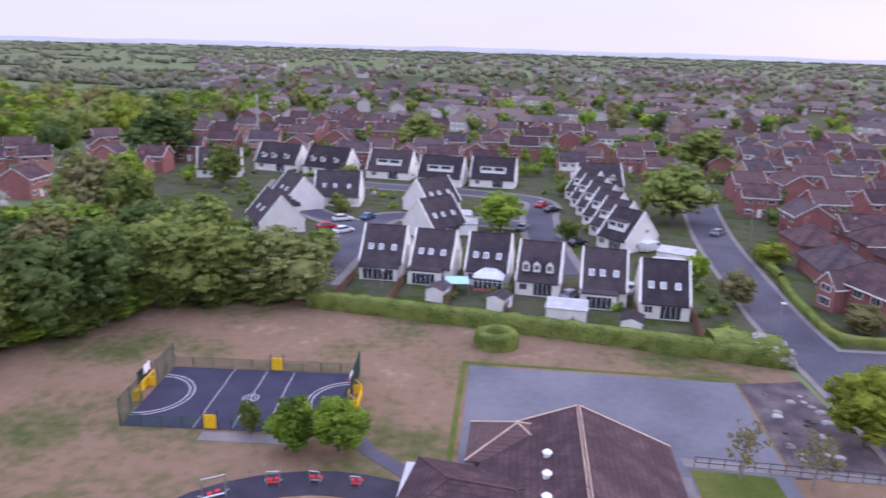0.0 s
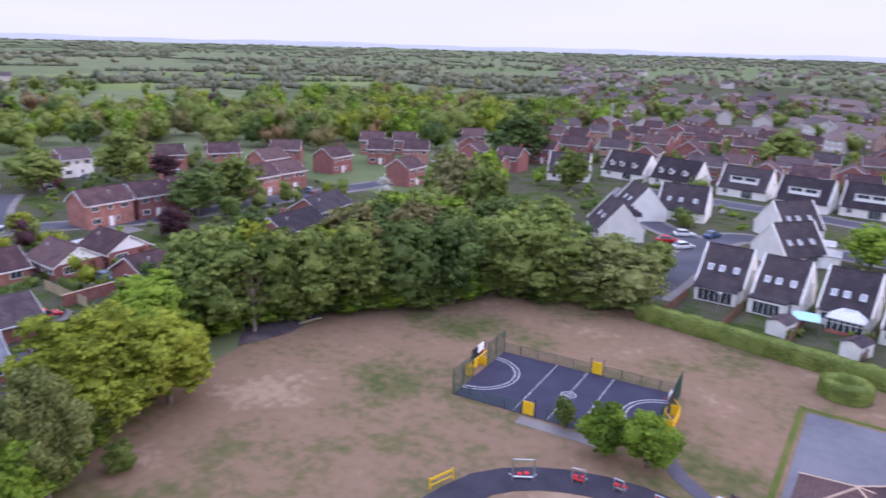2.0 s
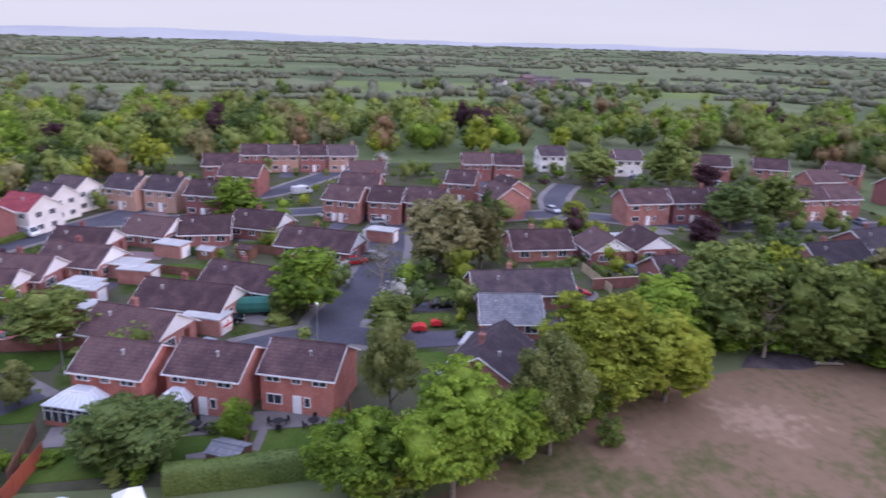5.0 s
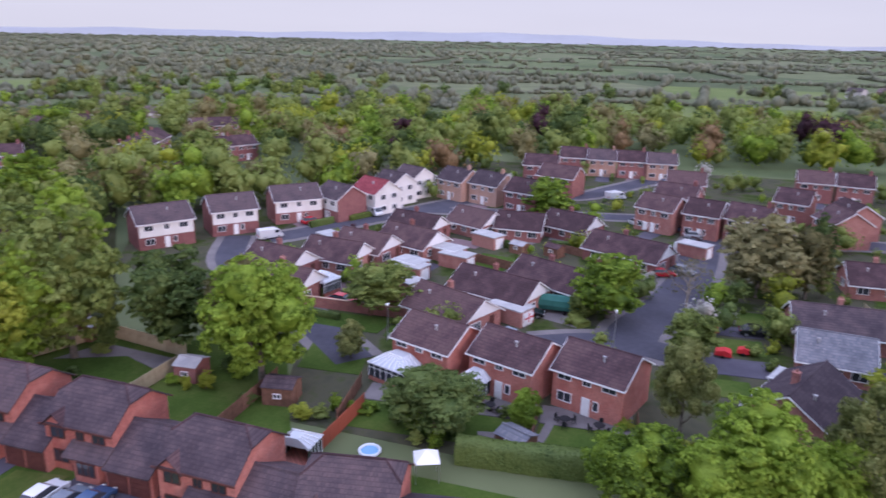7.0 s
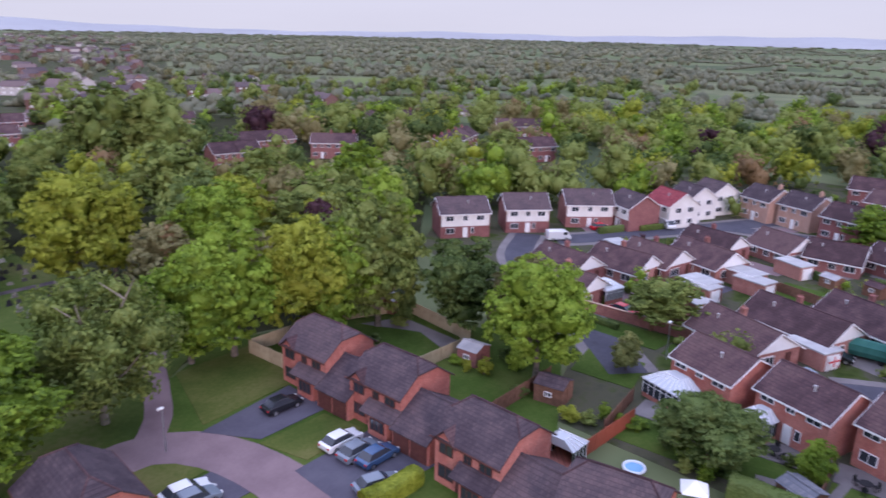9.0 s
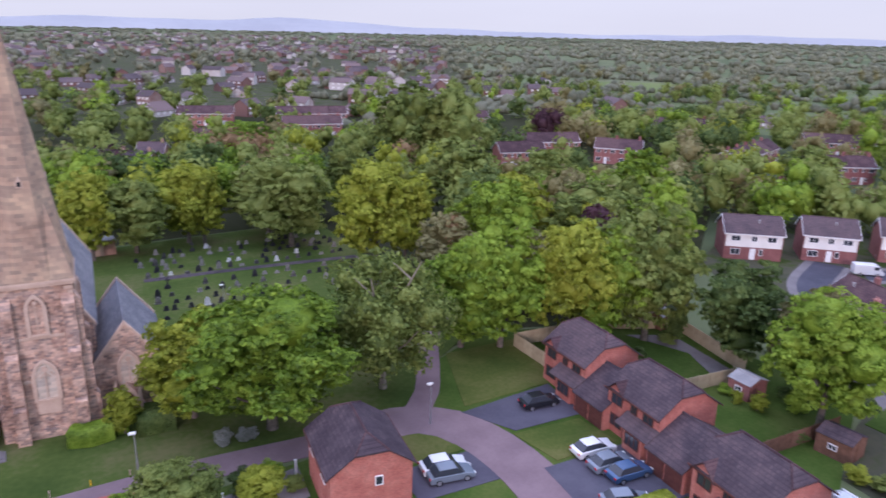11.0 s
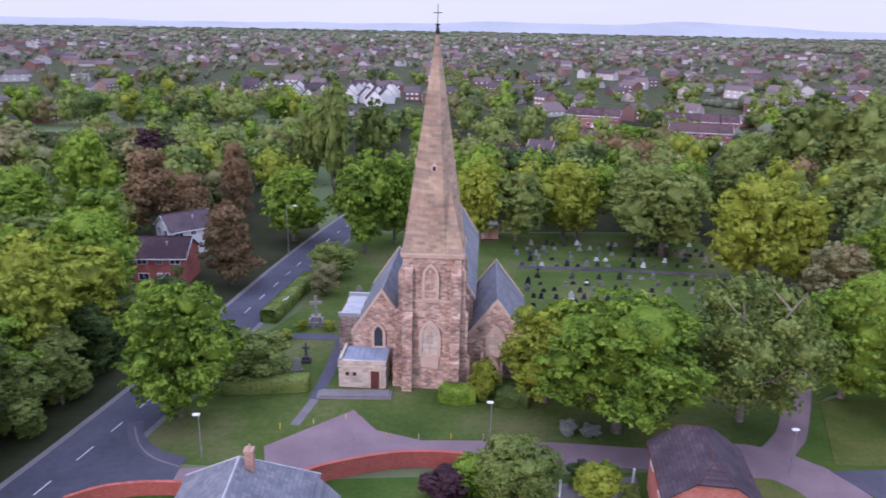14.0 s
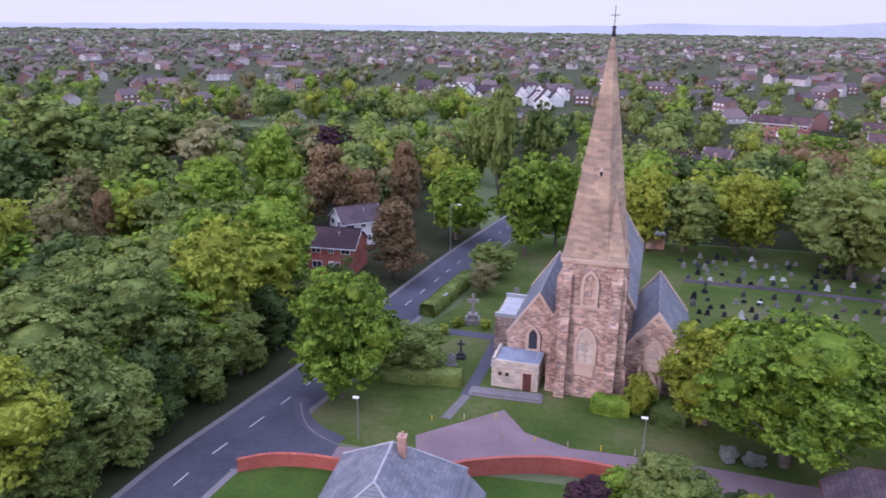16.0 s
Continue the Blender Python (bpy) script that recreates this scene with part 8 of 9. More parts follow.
# ---- trees ----
tree("willow", -37.3, 96.1, 10.7, 6.2, 1)
tree("mid", -47.0, 92.2, 12.6, 5.8, 1)
tree("mid", -53.8, 90.3, 12.7, 5.4, 1)
tree("dark", -57.0, 81.3, 13.7, 5.1, 1)
tree("dark", -61.1, 75.7, 13.4, 4.6, 1)
tree("mid", -65.6, 69.4, 13.4, 4.6, 1)
tree("mid", -69.1, 63.6, 12.7, 4.5, 1)
tree("mid", -71.5, 60.4, 13.1, 4.1, 1)
tree("bare", -71.2, 55.6, 10.3, 2.6)
tree("mid", -75.8, 50.9, 12.2, 4.8, 1)
tree("bright", -75.8, 43.8, 10.0, 4.6, 1)
tree("mid", -76.7, 119.9, 14.2, 4.7, 1)
tree("pale", -86.2, 123.2, 14.4, 5.6, 0)
tree("mid", -74.8, 53.1, 12.2, 6.1, 1)
tree("yellow", -63.3, 29.0, 13.0, 6.8, 2)
tree("yellow", -62.4, 37.0, 10.4, 4.4, 2)
tree("bright", -72.2, 41.5, 10.3, 4.1, 1)
tree("birch", -54.5, 20.6, 12.7, 3.6, 2)
tree("bush", -55.0, 27.1, 3.4, 1.5, 2)
tree("bright", -53.4, 17.6, 7.8, 2.7, 2)
tree("bright", -49.2, 9.9, 12.3, 4.4, 2)
tree("bright", -50.2, 1.7, 8.4, 3.9, 2)
tree("yellow", -51.1, 6.0, 7.2, 2.4, 2)
tree("bare", -102.7, 10.3, 8.3, 3.7)
tree("mid", -84.0, 9.2, 6.3, 3.2, 1)
tree("birch", -63.3, 6.4, 11.4, 2.9, 2)
tree("pale", -110.6, 21.4, 13.1, 6.0, 1)
tree("redbrown", -111.8, 28.7, 11.1, 3.7, 1)
tree("bright", -95.3, -1.2, 9.5, 5.0, 1)
tree("bright", -151.5, -15.3, 8.6, 5.3, 0)
tree("mid", -88.0, -32.4, 7.2, 4.9, 1)
tree("dark", -59.0, -17.6, 6.7, 4.7, 2)
tree("bright", -61.7, -8.8, 4.6, 1.7, 2)
tree("mid", -179.3, 78.7, 10.9, 6.1, 0)
tree("mid", -173.9, 98.0, 13.9, 6.6, 0)
tree("dark", -132.1, 90.1, 9.9, 5.6, 0)
tree("mid", -133.4, 101.5, 11.3, 5.8, 0)
tree("mid", -94.0, -4.8, 3.8, 1.8, 1)
tree("yellow", -138.8, 56.5, 5.4, 2.4, 1)
tree("purple", -119.7, 76.0, 6.0, 3.0, 1)
tree("purple", -172.7, 109.0, 6.5, 4.0, 0)
tree("cypress", -125.6, 34.0, 10.0, 2.6, 1)
tree("willow", -72.6, -31.7, 4.8, 1.8, 1)
tree("bright", -40.6, -73.3, 13.3, 5.3, 1)
tree("bright", -45.1, -71.0, 16.8, 5.9, 1)
tree("yellow", -53.0, -67.3, 16.5, 5.4, 1)
tree("bright", -57.8, -65.9, 15.4, 4.8, 1)
tree("mid", -63.4, -63.8, 18.4, 6.3, 1)
tree("yellow", -45.1, -108.2, 17.9, 6.3, 1)
tree("yellow", -49.8, -106.4, 16.4, 5.1, 1)
tree("bright", -61.0, -96.0, 15.6, 6.2, 1)
tree("mid", -75.8, -88.3, 14.9, 8.8, 1)
tree("mid", -35.8, -124.9, 17.1, 7.5, 1)
tree("poplar", -89.4, -181.1, 21.6, 9.8, 0)
tree("poplar", -99.5, -174.0, 21.8, 8.9, 0)
tree("dark", -69.1, -53.3, 13.0, 5.6, 1)
tree("bright", -63.5, -39.0, 14.8, 5.8, 2)
tree("redbrown", -68.7, -44.1, 12.7, 4.4, 2)
tree("broken", -27.0, -68.1, 16.7, 7.5)
tree("bright", -13.5, -65.7, 14.5, 8.0, 2)
tree("yellow", -7.1, -71.6, 11.7, 5.2, 2)
tree("cypress", -67.2, -62.0, 4.6, 1.6, 1)
tree("mid", -162.4, -106.3, 13.6, 7.9, 0)
tree("bright", -110.7, -113.0, 15.5, 6.5, 0)
tree("mid", -90.8, -121.2, 15.5, 7.5, 0)
tree("mid", -76.5, -131.8, 16.0, 8.7, 0)
tree("mid", -52.9, -137.8, 16.0, 5.4, 1)
tree("bright", -53.0, -221.7, 10.9, 8.2, 0)
tree("yellow", -19.7, -135.3, 14.5, 6.1, 1)
tree("yellow", 50.0, -79.8, 15.4, 7.4, 1)
tree("mid", 52.5, -60.0, 14.5, 7.4, 2)
tree("mid", 59.3, -76.8, 13.9, 7.1, 1)
tree("bright", 51.9, -95.6, 14.2, 5.7, 1)
tree("bright", 31.3, -67.8, 14.9, 5.6, 2)
tree("mid", 25.4, -75.6, 5.9, 4.2, 2)
tree("mid", 51.5, -49.0, 12.1, 6.4, 2)
tree("rust", 36.9, -107.0, 12.9, 5.7, 1)
tree("rust", 56.9, -129.6, 17.7, 6.8, 1)
tree("rust", 44.1, -139.0, 17.4, 4.7, 1)
tree("rust", 50.0, -130.3, 13.1, 5.0, 1)
tree("bright", 31.5, -130.4, 13.8, 5.6, 1)
tree("bright", 17.7, -123.7, 17.7, 5.6, 1)
tree("bright", 12.7, -130.5, 16.6, 4.8, 1)
tree("poplar", 30.7, -177.8, 23.2, 4.3, 0)
tree("poplar", 21.4, -185.8, 19.1, 4.5, 0)
tree("poplar", 36.8, -183.9, 17.6, 3.9, 0)
tree("bright", 79.3, -149.0, 15.9, 5.4, 0)
tree("bright", 73.2, -114.3, 16.0, 6.3, 1)
tree("purple", 73.8, -172.5, 14.7, 6.0, 0)
tree("yellow", -3.3, -131.4, 15.5, 4.5, 1)
tree("mid", -10.3, -132.9, 13.1, 5.4, 1)
tree("yellow", -22.1, -133.3, 14.6, 4.7, 1)
tree("mid", -34.3, -133.5, 14.5, 6.8, 1)
tree("bright", -44.4, -140.2, 14.6, 4.8, 1)
tree("bright", -5.0, -153.5, 14.6, 5.6, 0)
tree("bright", -54.2, -211.1, 11.8, 6.7, 0)
tree("purple", -33.5, -200.3, 8.6, 5.9, 0)
tree("mid", 21.6, -110.6, 5.8, 3.7, 1)
tree("pale", 21.4, -103.0, 5.0, 2.2, 1)
tree("yellow", -0.5, -71.6, 5.1, 1.6, 2)
tree("mid", -2.1, -53.7, 6.6, 3.2, 2)
tree("yellow", -8.9, -54.2, 3.8, 2.0, 2)
tree("yellow", 49.2, -72.5, 16.1, 6.1, 1)
tree("bright", 50.8, -90.7, 15.6, 5.9, 1)
tree("mid", 56.8, -64.5, 14.7, 5.4, 1)
tree("mid", 56.7, -51.7, 14.8, 8.4, 2)
tree("bright", 50.5, -66.5, 12.8, 5.8, 2)
tree("bright", 73.6, -116.7, 15.7, 5.5, 1)
tree("bright", 72.5, -138.4, 18.1, 5.2, 0)
tree("mid", 68.7, -95.9, 14.9, 6.7, 1)
tree("mid", 94.7, -123.1, 16.4, 7.4, 0)
tree("redbrown", 94.2, -107.5, 14.3, 4.6, 1)
tree("rust", 78.9, -93.2, 15.3, 3.1, 1)
tree("purple", 108.6, -108.2, 7.0, 4.4, 1)
tree("white", 98.5, -97.0, 5.6, 3.6, 1)
tree("pale", 99.5, -159.9, 16.1, 9.0, 0)
tree("mid", 135.3, -149.7, 20.6, 12.7, 0)
tree("mid", 116.8, -162.0, 19.4, 11.1, 0)
tree("dark", 118.2, -116.7, 17.8, 7.9, 0)
tree("mid", 64.3, -68.5, 11.2, 5.4, 1)
tree("bright", -21.6, 56.8, 5.6, 2.4, 2)
tree("bright", -17.7, 57.5, 5.5, 2.4, 2)
tree("mid", -27.1, 59.0, 3.4, 1.1, 2)
tree("bright", -8.7, 144.2, 8.4, 4.7, 1)
tree("mid", 5.2, 141.7, 4.3, 2.3, 1)
tree("dark", -119.8, 206.7, 14.9, 10.6, 0)
tree("pale", 29.8, 107.6, 5.8, 2.6, 1)
tree("mid", 29.0, 162.8, 13.2, 8.1, 0)
tree("mid", 48.4, 233.1, 14.1, 8.6, 0)
tree("yellow", 42.1, 132.9, 4.2, 3.2, 1)
tree("bright", 26.2, 119.2, 4.9, 2.0, 1)
tree("yellow", 33.2, 68.6, 7.9, 4.0, 2)
tree("bare", 19.3, 60.0, 6.4, 1.7)
tree("bare", 25.4, 59.5, 5.9, 2.1)
tree("mid", -92.1, 128.1, 14.9, 5.8, 0)
tree("bright", -84.3, 132.6, 15.2, 4.9, 0)
tree("mid", -37.4, 113.6, 6.6, 2.8, 1)
tree("mid", -46.1, 251.5, 13.0, 8.2, 0)
tree("mid", -83.9, 174.1, 11.1, 5.0, 0)
tree("redbrown", 45.3, 100.5, 4.2, 3.0, 1)
for x, y, h, r, kd in ((56, -46, 12, 6, "mid"), (53, -43, 13, 6.5, "yellow"), (53, -40, 9, 5, "mid"), (56, -57, 14, 6, "mid"), (54, -65, 13, 6, "dark"), (51, -55, 10, 5, "bright"), (60, -66, 14, 6.5, "mid"), (62, -50, 14, 6.5, "bright"), (54, -73, 13, 6, "mid"), (58, -84, 14, 6, "bright"), (66, -76, 13, 6, "mid")):
    tree(kd, x, y, h, r, 2 if math.hypot(x, y) < 82 else 1)
for x, y, h, r, kd in ((46.8, -52, 8.5, 3.6, "mid"), (47.0, -58, 9.5, 4.0, "dark"), (45.6, -64, 8.6, 3.6, "mid"), (44.6, -70, 8.8, 3.5, "mid"), (43.4, -77, 8.0, 3.3, "dark"), (42.2, -85, 8.0, 3.1, "mid"), (40.6, -93, 7.6, 2.8, "dark"), (48.5, -46, 9.0, 4.0, "mid")):
    tree(kd, x, y, h, r, 2, "bush", "dense roadside tree leafy to the ground")
for x, y in ((22.8, -90.0), (24.2, -87.0), (19.0, -90.2)):
    tree("yellow", x, y, 1.3, 1.0, 0, "bush", "low yellow-flowered shrub by the church path")


rb7 = random.Random(12)
for i in range(30):
    x, y = rb7.uniform(-66, -52), rb7.uniform(-62, 2)
    if not (-50 < y < -28 and x > -56):
        tree(rb7.choice(("mid", "bright", "dark", "yellow")), x, y, rb7.uniform(0.9, 2.6), rb7.uniform(0.7, 1.5), 0, "bush", "garden shrub beside the lawn and fences")
# leafy edge under the trees round the field
for i in range(84):
    t = i / 83
    p = glide([(-51, 3), (-58, 22), (-72, 42), (-74.5, 51), (-70, 61), (-66, 69), (-61, 76), (-56.5, 82), (-53, 89.5), (-46, 92), (-36, 96)], 1.5)
    q = p[int(t * (len(p) - 1))]
    tree(rb7.choice(("mid", "dark", "mid", "bright")), q.x + rb7.uniform(-2.2, 0.8), q.y + rb7.uniform(-0.8, 1.6), rb7.uniform(2.6, 6.5), rb7.uniform(1.8, 3.4), 0, "bush", "understorey bush under the field-edge trees")

for hx0, hy0, hr0 in ((-150, 172, 35), (-142, 180, 35), (-166, 186, 35), (-158, 194, 35), (-138, 204, -50), (-120, 168, 10), (-108, 172, 8), (-126, 190, 100), (-112, 190, 5), (-148, 222, 40), (-128, 222, 20), (-112, 212, 12), (-122, 150, 95)):
    house_two(hx0, hy0, hr0, 8.2, 7.4, "brown" if hx0 > -130 else "brick")

# ---- woods and far country ----
CLEAR = [(116, -120, 16), (124, -112, 14), (-30, 60, 48), (0, 40, 45), (5, -80, 26), (-26, -114, 24), (-48, -50, 22), (-72, -12, 18), (0, 0, 40)]


def far_points(rng, n, r0, r1, rule):
    """Random points by area between two distances; rule(yaw, r, x, y, chance) keeps them."""
    a = rng.uniform(-35, 240, n)
    r = np.sqrt(rng.uniform(r0 * r0, r1 * r1, n))
    u = rng.uniform(0, 1, n)
    x, y = -np.sin(np.radians(a)) * r, np.cos(np.radians(a)) * r
    keep = [i for i in range(n) if rule(a[i], r[i], x[i], y[i], u[i])]
    return x[keep], y[keep], r[keep]


def clumps(name, rng, xs, ys, hs, rs, leaf, lobes=1, sprays=0, sub=2, label="", spray=0.7):
    """Many trees as one leafy stuff."""
    v0, f0 = ico(sub)
    V, F, k = [], [], 0
    C, R = [], []
    for x, y, h, r in zip(xs, ys, hs, rs):
        C.append((x, y, h * (0.48 if lobes < 3 else 0.40)))
        R.append(r * (0.86 if lobes < 3 else 0.72))
        for j in range(lobes - 1):
            a = rng.uniform(0, 6.28)
            C.append((x + math.cos(a) * r * 0.52, y + math.sin(a) * r * 0.52, h * rng.uniform(0.36, 0.80)))
            R.append(r * rng.uniform(0.40, 0.58))
    C, R = np.array(C), np.array(R)
    hh = np.repeat(np.asarray(hs), lobes)
    n = len(C)
    sc = np.stack([R, R, np.maximum(R, np.where(np.arange(n) % lobes == 0, hh * (0.47 if lobes < 3 else 0.40), R * 0.9))], 1)
    sc[:, 2] = np.where(R > hh, hh * 0.52, sc[:, 2])
    if sprays:
        sc = sc * 0.72
    jit = 1 + 0.24 * rng.uniform(-1, 1, (n, len(v0), 1))
    V = (C[:, None, :] + v0[None] * jit * sc[:, None, :]).reshape(-1, 3)
    F = (f0[None] + (np.arange(n) * len(v0))[:, None, None]).reshape(-1, 3)
    chunks = [(V, F)]
    if sprays:
        chunks.append(leaves(rng, C, R * 1.10, int(sprays * 1.25) * len(xs), spray, 1.0))
    ob = new(name, raw_mesh(name, chunks, LEAF[leaf] if isinstance(leaf, str) else leaf))
    return tagged(ob, label, "woods", kind="stuff")


rw = np.random.default_rng(44)
# woodland belts: (corner, corner, corner, corner), number of trees
BELTS = [([(-46, 100), (-58, 97), (-80, 68), (-84, 52), (-92, 60), (-88, 90), (-66, 112), (-50, 106)], 34), ([(-222, -70), (-236, 30), (-226, 150), (-320, 200), (-350, -70)], 230), ([(-226, 150), (-210, 200), (-150, 250), (-130, 330), (-320, 360), (-330, 200)], 190),
         ([(-90, -92), (-128, -108), (-230, -70), (-320, -80), (-300, -190), (-200, -230), (-90, -190), (-60, -150)], 190), ([(-80, -72), (-98, -92), (-66, -118), (-48, -90), (-56, -78)], 26), ([(-50, -145), (20, -145), (14, -220), (-70, -215)], 70),
         ([(46, -60), (60, -45), (150, -40), (170, -180), (40, -220), (36, -150), (58, -120)], 190), ([(-150, 205), (-170, 250), (-200, 235), (-228, 165), (-205, 150)], 45), ([(40, -285), (180, -258), (200, -300), (110, -350), (40, -335)], 70), ([(60, -35), (110, -10), (150, -40), (60, -55)], 20), ([(-110, -100), (-170, -52), (-225, -20), (-240, -75), (-140, -112)], 60), ([(-58, 94), (-72, 70), (-90, 96), (-86, 130), (-70, 118)], 22)]


def inside(x, y, poly):
    c = False
    for i in range(len(poly)):
        (x0, y0), (x1, y1) = poly[i], poly[i - 1]
        if (y0 > y) != (y1 > y) and x < (x1 - x0) * (y - y0) / (y1 - y0) + x0:
            c = not c
    return c


HOUSE_SPOTS = [o.matrix_basis.translation[:2] for o in scene.objects if o.parent is None and o.name.split(".")[0] in ("house", "bungalow", "garage", "hut", "church")]
ROAD_LINES = [p for pts in ([CH_ROAD] + [q for q, _ in W_ROADS + N_ROADS] + [[(-27, -61), (-31, -65), (-34.8, -71.5), (-40, -80), (-52, -90)], [(38.5, 184), (35.4, 150), (34.8, 121.6), (35.0, 100), (36.6, 86)]]) for p in glide(pts, 4)]
TREE_SPOTS = [o.matrix_basis.translation[:2] for o in scene.objects if o.parent is None and o.name.split(".")[0] == "tree"]


def room(x, y, house=9.0, road=5.5, other=4.5):
    if any((x - a) ** 2 + (y - b) ** 2 < house * house for a, b in HOUSE_SPOTS):
        return False
    if any((x - p.x) ** 2 + (y - p.y) ** 2 < road * road for p in ROAD_LINES):
        return False
    return not any((x - a) ** 2 + (y - b) ** 2 < other * other for a, b in TREE_SPOTS)


OPEN = [(-123, -173), (-143, -186), (-186, -142), (-239, -142), (-156, -166), (-195, -117), (-176, -115), (-110, -83), (-121, -75), (-134, -67)]


def shades(x, y):
    """True for a spot just in front of the terraces that show between the woods."""
    return any(0 < (a - x) * a / math.hypot(a, b) + (b - y) * b / math.hypot(a, b) < 34 and abs((a - x) * b - (b - y) * a) / math.hypot(a, b) < 12 for a, b in OPEN)


groups = {"mid": [], "dark": [], "bright": [], "yellow": [], "pale": [], "redbrown": [], "rust": [], "purple": []}
for poly, n in BELTS:
    px, py = [p[0] for p in poly], [p[1] for p in poly]
    made = tries = 0
    while made < n and tries < n * 12:
        tries += 1
        x, y = rw.uniform(min(px), max(px)), rw.uniform(min(py), max(py))
        if not inside(x, y, poly) or not room(x, y, 11.0) or shades(x, y) or any((x - a) ** 2 + (y - b) ** 2 < c * c for a, b, c in CLEAR):
            continue
        kd = rw.choice(["mid", "dark", "bright", "yellow", "pale", "redbrown", "rust", "purple"], p=[0.38, 0.15, 0.15, 0.09, 0.07, 0.12, 0.02, 0.02])
        hgt, rad = rw.uniform(9, 16) * (0.76 if -95 < x < -40 and 45 < y < 135 else 1.0), rw.uniform(3.6, 6.4)
        if math.hypot(x, y) < 128:
            tree(str(kd), round(x, 1), round(y, 1), round(hgt, 1), round(rad, 1), 1 if math.hypot(x, y) < 95 else 0)
        else:
            groups[kd].append((x, y, hgt, rad))
        made += 1
for kd, pts in groups.items():
    if pts:
        a = np.array(pts)
        clumps("woodland", rw, a[:, 0], a[:, 1], a[:, 2], a[:, 3], kd, 5, 180, 1, "mixed broadleaf woodland round the estates", 0.6)

# garden shrubs and small trees among the houses
sh = {"mid": [], "bright": [], "dark": [], "yellow": [], "purple": [], "white": []}
for x0, x1, y0, y1, n in ((-218, -74, -60, 135, 720), (-95, 32, 97, 215, 200), (45, 130, 70, 210, 130), (-130, 200, 210, 320, 760), (-230, -40, -300, -160, 60)):
    for i in range(n):
        x, y = rw.uniform(x0, x1), rw.uniform(y0, y1)
        if not room(x, y, 6.2, 5.0, 3.0):
            continue
        kd = rw.choice(["mid", "bright", "dark", "yellow", "purple", "white"], p=[0.42, 0.2, 0.22, 0.08, 0.04, 0.04])
        big = rw.uniform() < (0.22 if y < 200 else 0.62)
        sh[kd].append((x, y, rw.uniform(3.5, 6.5) if big else rw.uniform(0.8, 2.0), rw.uniform(1.9, 3.0) if big else rw.uniform(0.7, 1.4)))
for kd, pts in sh.items():
    a = np.array(pts)
    clumps("garden_shrubs", rw, a[:, 0], a[:, 1], a[:, 2], a[:, 3], kd, 3, 64, 1, "garden shrubs and small trees between houses", 0.25)


def town(yaw):
    return yaw < 27 or yaw > 150


PASTURES = [(-555, 400, 150), (-600, 300, 110), (-500, 430, 90), (-412, 50, 62), (-395, -400, 62), (-430, -112, 45)]


def tree_rule(yaw, r, x, y, u):
    if any((x - a) ** 2 + (y - b) ** 2 < c * c for a, b, c in PASTURES) and u > 0.03:
        return False
    if any((x - a) ** 2 + (y - b) ** 2 < 60 for a, b in HOUSE_SPOTS):
        return False
    w = noise.noise((x * 0.004, y * 0.004, 1.7)) + 0.5 * noise.noise((x * 0.016, y * 0.016, 4.1))
    if town(yaw):
        if yaw > 150:
            if 181 < yaw < 201 and 285 < r < 470 and u > 0.14:
                return False
            return r > 205 and u < (0.85 if r < 330 else 0.46) + 0.5 * w and room(x, y, 9.5, 6.0, 5.0) and not shades(x, y)
        return r > 320 and u < 0.42 + 0.5 * w
    if 27 <= yaw < 62:
        if 430 < r < 620:
            return u < 0.05
        return r > 330 and u < (0.42 if r < 900 else 0.12) + 1.1 * w
    if 62 <= yaw < 108:
        if 345 < r < 520:
            return u < 0.07 + 0.5 * max(0, w - 0.1)
        return r > 340 and u < 0.12 + 1.2 * w
    return r > 260 and u < 0.66 + 0.8 * w


# far and fardark leaves, from 480 m out, carry haze in their colour
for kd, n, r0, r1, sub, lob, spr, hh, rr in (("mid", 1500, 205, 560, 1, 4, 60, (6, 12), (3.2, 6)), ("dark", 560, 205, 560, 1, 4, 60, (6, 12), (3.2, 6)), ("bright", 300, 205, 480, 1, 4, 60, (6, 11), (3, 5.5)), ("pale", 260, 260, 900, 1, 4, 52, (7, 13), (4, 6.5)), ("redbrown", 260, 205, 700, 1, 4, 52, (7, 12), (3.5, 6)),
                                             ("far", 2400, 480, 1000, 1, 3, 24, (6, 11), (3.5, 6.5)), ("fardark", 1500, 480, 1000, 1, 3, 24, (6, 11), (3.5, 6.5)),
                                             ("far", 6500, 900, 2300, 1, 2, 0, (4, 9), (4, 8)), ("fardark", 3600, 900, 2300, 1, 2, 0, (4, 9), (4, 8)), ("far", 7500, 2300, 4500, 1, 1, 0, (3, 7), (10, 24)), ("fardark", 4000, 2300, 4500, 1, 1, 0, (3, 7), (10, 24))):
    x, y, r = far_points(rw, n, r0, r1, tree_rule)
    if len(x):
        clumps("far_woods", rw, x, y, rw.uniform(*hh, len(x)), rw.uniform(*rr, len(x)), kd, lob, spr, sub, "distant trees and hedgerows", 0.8)
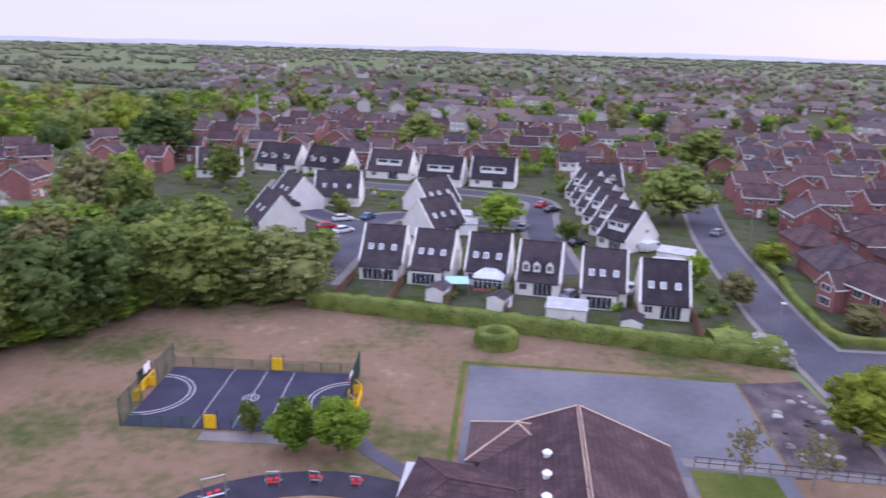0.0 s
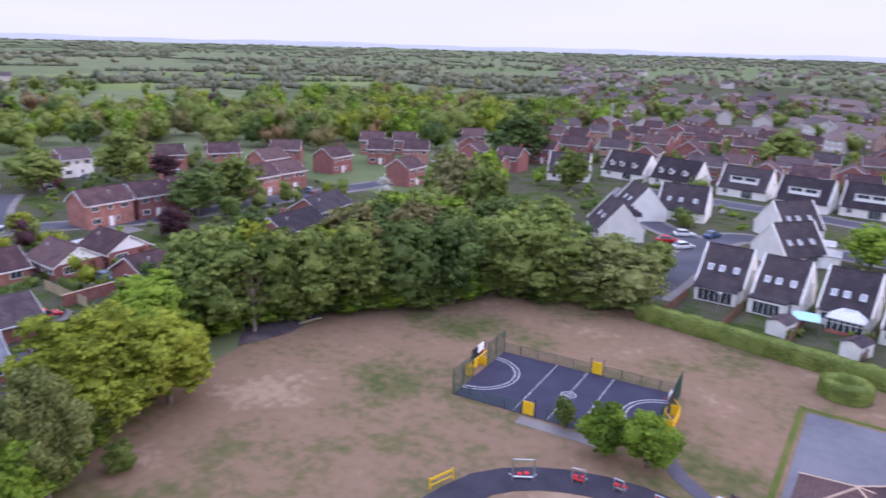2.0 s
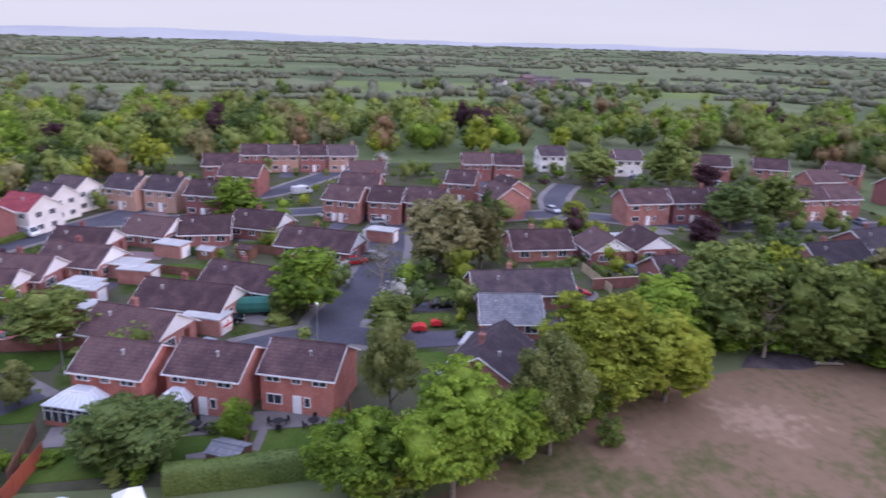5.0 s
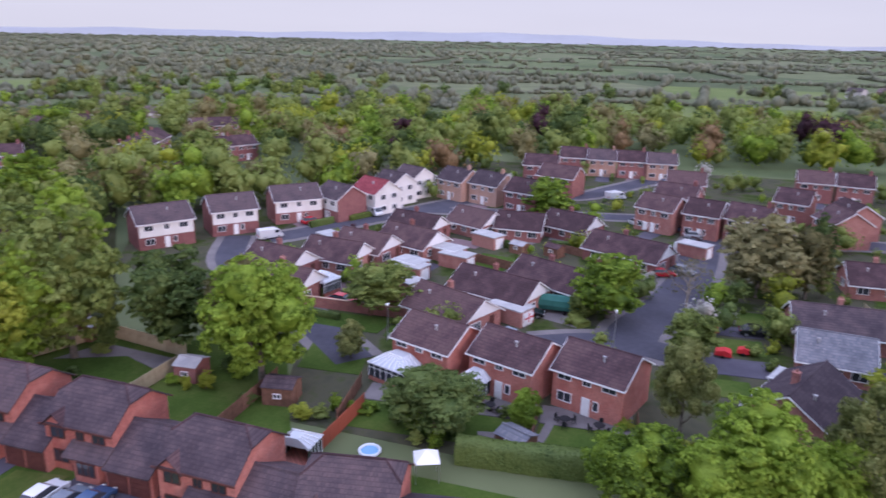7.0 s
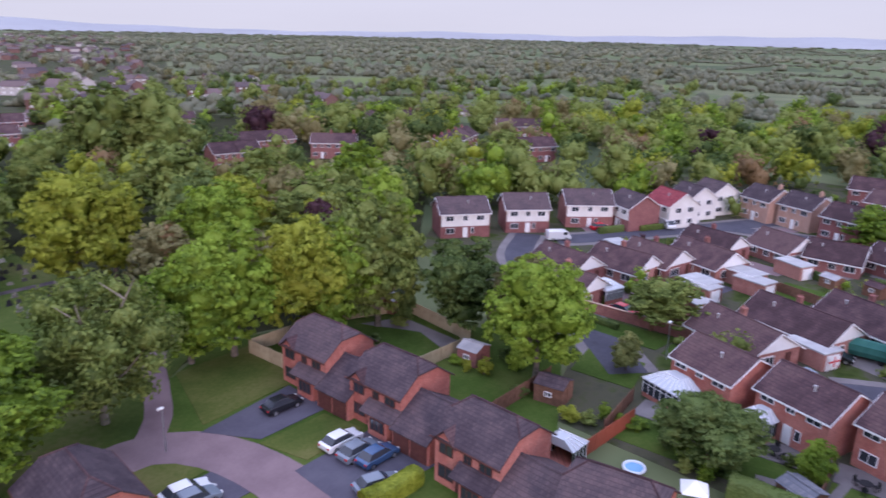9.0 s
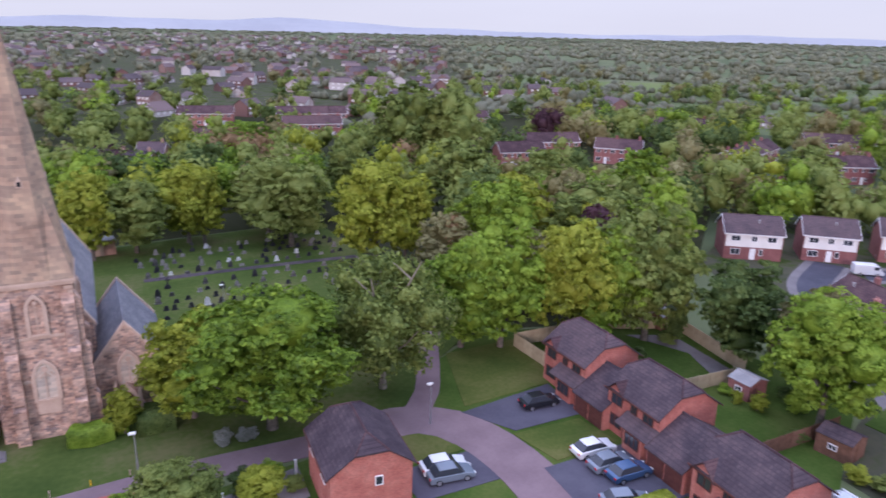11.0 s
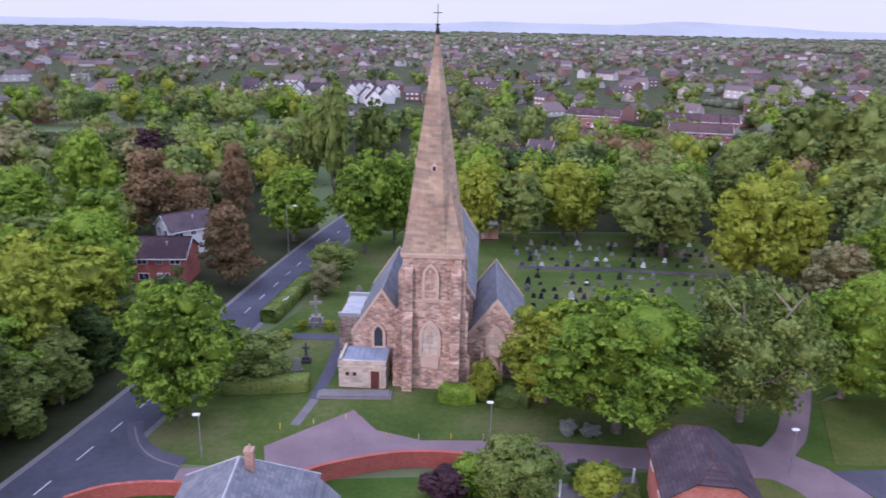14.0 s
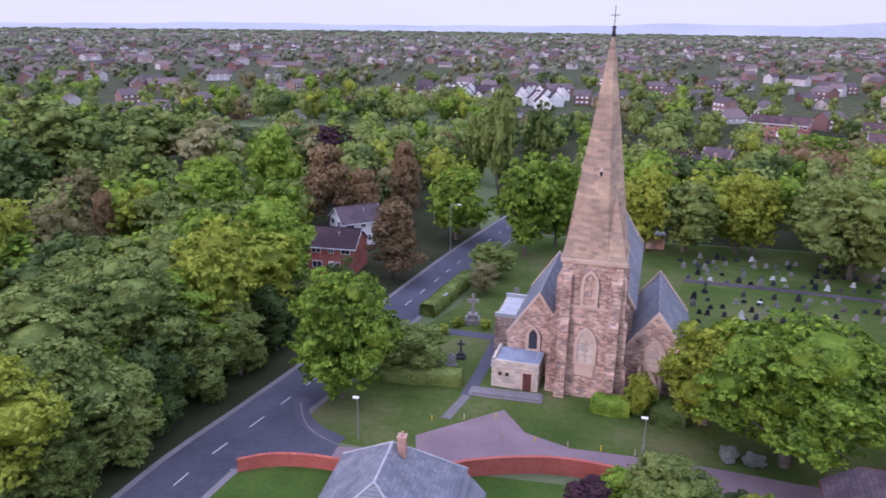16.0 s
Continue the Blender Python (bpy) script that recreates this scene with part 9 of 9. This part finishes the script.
# hedgerows between the far fields, in the same haze-paled leaf colour
hx, hy, hh2, hr = [], [], [], []
for i in range(420):
    a = rw.uniform(22, 155) if i % 4 else rw.uniform(-35, 240)
    r = math.sqrt(rw.uniform(340 ** 2, 3000 ** 2)) if i > 90 else rw.uniform(340, 900)
    if town(a) and r < 900:
        continue
    cx, cy = -math.sin(radians(a)) * r, math.cos(radians(a)) * r
    th = 0.5 * round(noise.noise((cx * 0.001, cy * 0.001, 3)) * 4) + rw.choice((0, 1.57)) + rw.uniform(-0.12, 0.12)
    ln = rw.uniform(70, 230)
    st = 5.0 if r < 1200 else 10.0
    for j in range(int(ln / st)):
        o = j * st - ln / 2
        big = rw.uniform() < 0.10
        hx.append(cx + math.cos(th) * o + rw.uniform(-1, 1))
        hy.append(cy + math.sin(th) * o + rw.uniform(-1, 1))
        hh2.append(rw.uniform(6, 10) if big else rw.uniform(2.2, 4.5))
        hr.append(rw.uniform(3, 5) if big else st * rw.uniform(0.5, 0.8))
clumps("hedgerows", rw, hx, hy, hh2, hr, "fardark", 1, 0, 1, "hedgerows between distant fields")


# distant houses, past counting
def house_rule(yaw, r, x, y, u):
    w = noise.noise((x * 0.003, y * 0.003, 9.3))
    if yaw < 27:
        return u < (0.9 if r < 620 else 0.28 + 0.9 * w)
    if yaw > 150:
        return r > 300 and u < (0.46 if r < 900 else 0.62) + 0.7 * w
    if 108 < yaw:
        return 240 < r < 620 and u < 0.10 + 0.5 * w
    return 600 < r < 720 and 66 < yaw < 74 and u < 0.6


far_wall = surface("far_house_wall", [(0.19, 0.11, 0.095), (0.25, 0.15, 0.125), (0.30, 0.22, 0.19), (0.50, 0.47, 0.45)], 0.02, fine=0.5, island=0.9, bump=0)
far_roof = surface("far_house_roof", [(0.085, 0.068, 0.072), (0.13, 0.10, 0.102), (0.17, 0.125, 0.12)], 0.02, fine=0.5, island=0.6, bump=0)
# a far estate of white gabled houses
for i in range(46):
    gx, gy = 80 + rw.uniform(-52, 48), -392 + rw.uniform(-34, 34)
    hs3 = rw.choice((90, 90, 0)) + 12
    FAR = True
    w9 = thing("house", "distant white gabled house in the town", "house", pose(gx, gy, 0, 0, 0, hs3), "distant white houses")
    part("wall", gable_body(9, 8, 3.6, 7.6), RENDERED, w9)
    part("roof", gable_roof(8.6, 8, 3.6, 7.7), TILE_GR, w9)
    HOUSE_SPOTS.append((gx, gy))
wk, rk3, gk3 = Kit(), Kit(), Kit()
for n, r0, r1 in ((1300, 318, 620), (3000, 620, 1300), (2600, 1300, 2600)):
    x, y, r = far_points(rw, n, r0, r1, house_rule)
    for a, b, c in zip(x, y, r):
        if any((a - p) ** 2 + (b - q) ** 2 < 90 for p, q in HOUSE_SPOTS):
            continue
        rz = 25 * round(noise.noise((a * 0.006, b * 0.006, 2)) * 6) + rw.choice((0, 90)) + rw.uniform(-6, 6)
        L, W = rw.uniform(8, 17), rw.uniform(7, 8.6)
        e = rw.choice((2.6, 4.9, 4.9))
        h = e + 2.5
        m = pose(a, b, 0, 0, 0, rz)
        bd = gable_body(L, W, e, h)
        wk.add(bd.v, bd.f, m)
        s = (h - e) / (W / 2)
        for sd in (-1, 1):
            vs = [(-L / 2 - 0.3, sd * (W / 2 + 0.4), e - 0.4 * s + 0.1), (L / 2 + 0.3, sd * (W / 2 + 0.4), e - 0.4 * s + 0.1), (L / 2 + 0.3, 0, h + 0.1), (-L / 2 - 0.3, 0, h + 0.1)]
            rk3.add(vs, [(0, 1, 2, 3) if sd < 0 else (3, 2, 1, 0)], m)
        if c < 560:
            for zz in ((1.0,) if e < 3 else (1.0, 3.4)):
                for xx in (-0.3, 0.0, 0.3):
                    for sd in (-1, 1):
                        gk3.box(xx * L, sd * (W / 2 + 0.02), zz, 1.4, 0.08, 1.1, 0, m)
tagged(solid("far_house_walls", wk, far_wall, "distant brick and white house walls", "houses", kind="stuff"))
tagged(solid("far_house_roofs", rk3, far_roof, "distant brown tiled roofs", "houses", kind="stuff"))
tagged(solid("far_house_windows", gk3, UPVC, "distant white-framed windows", "windows", kind="stuff"))
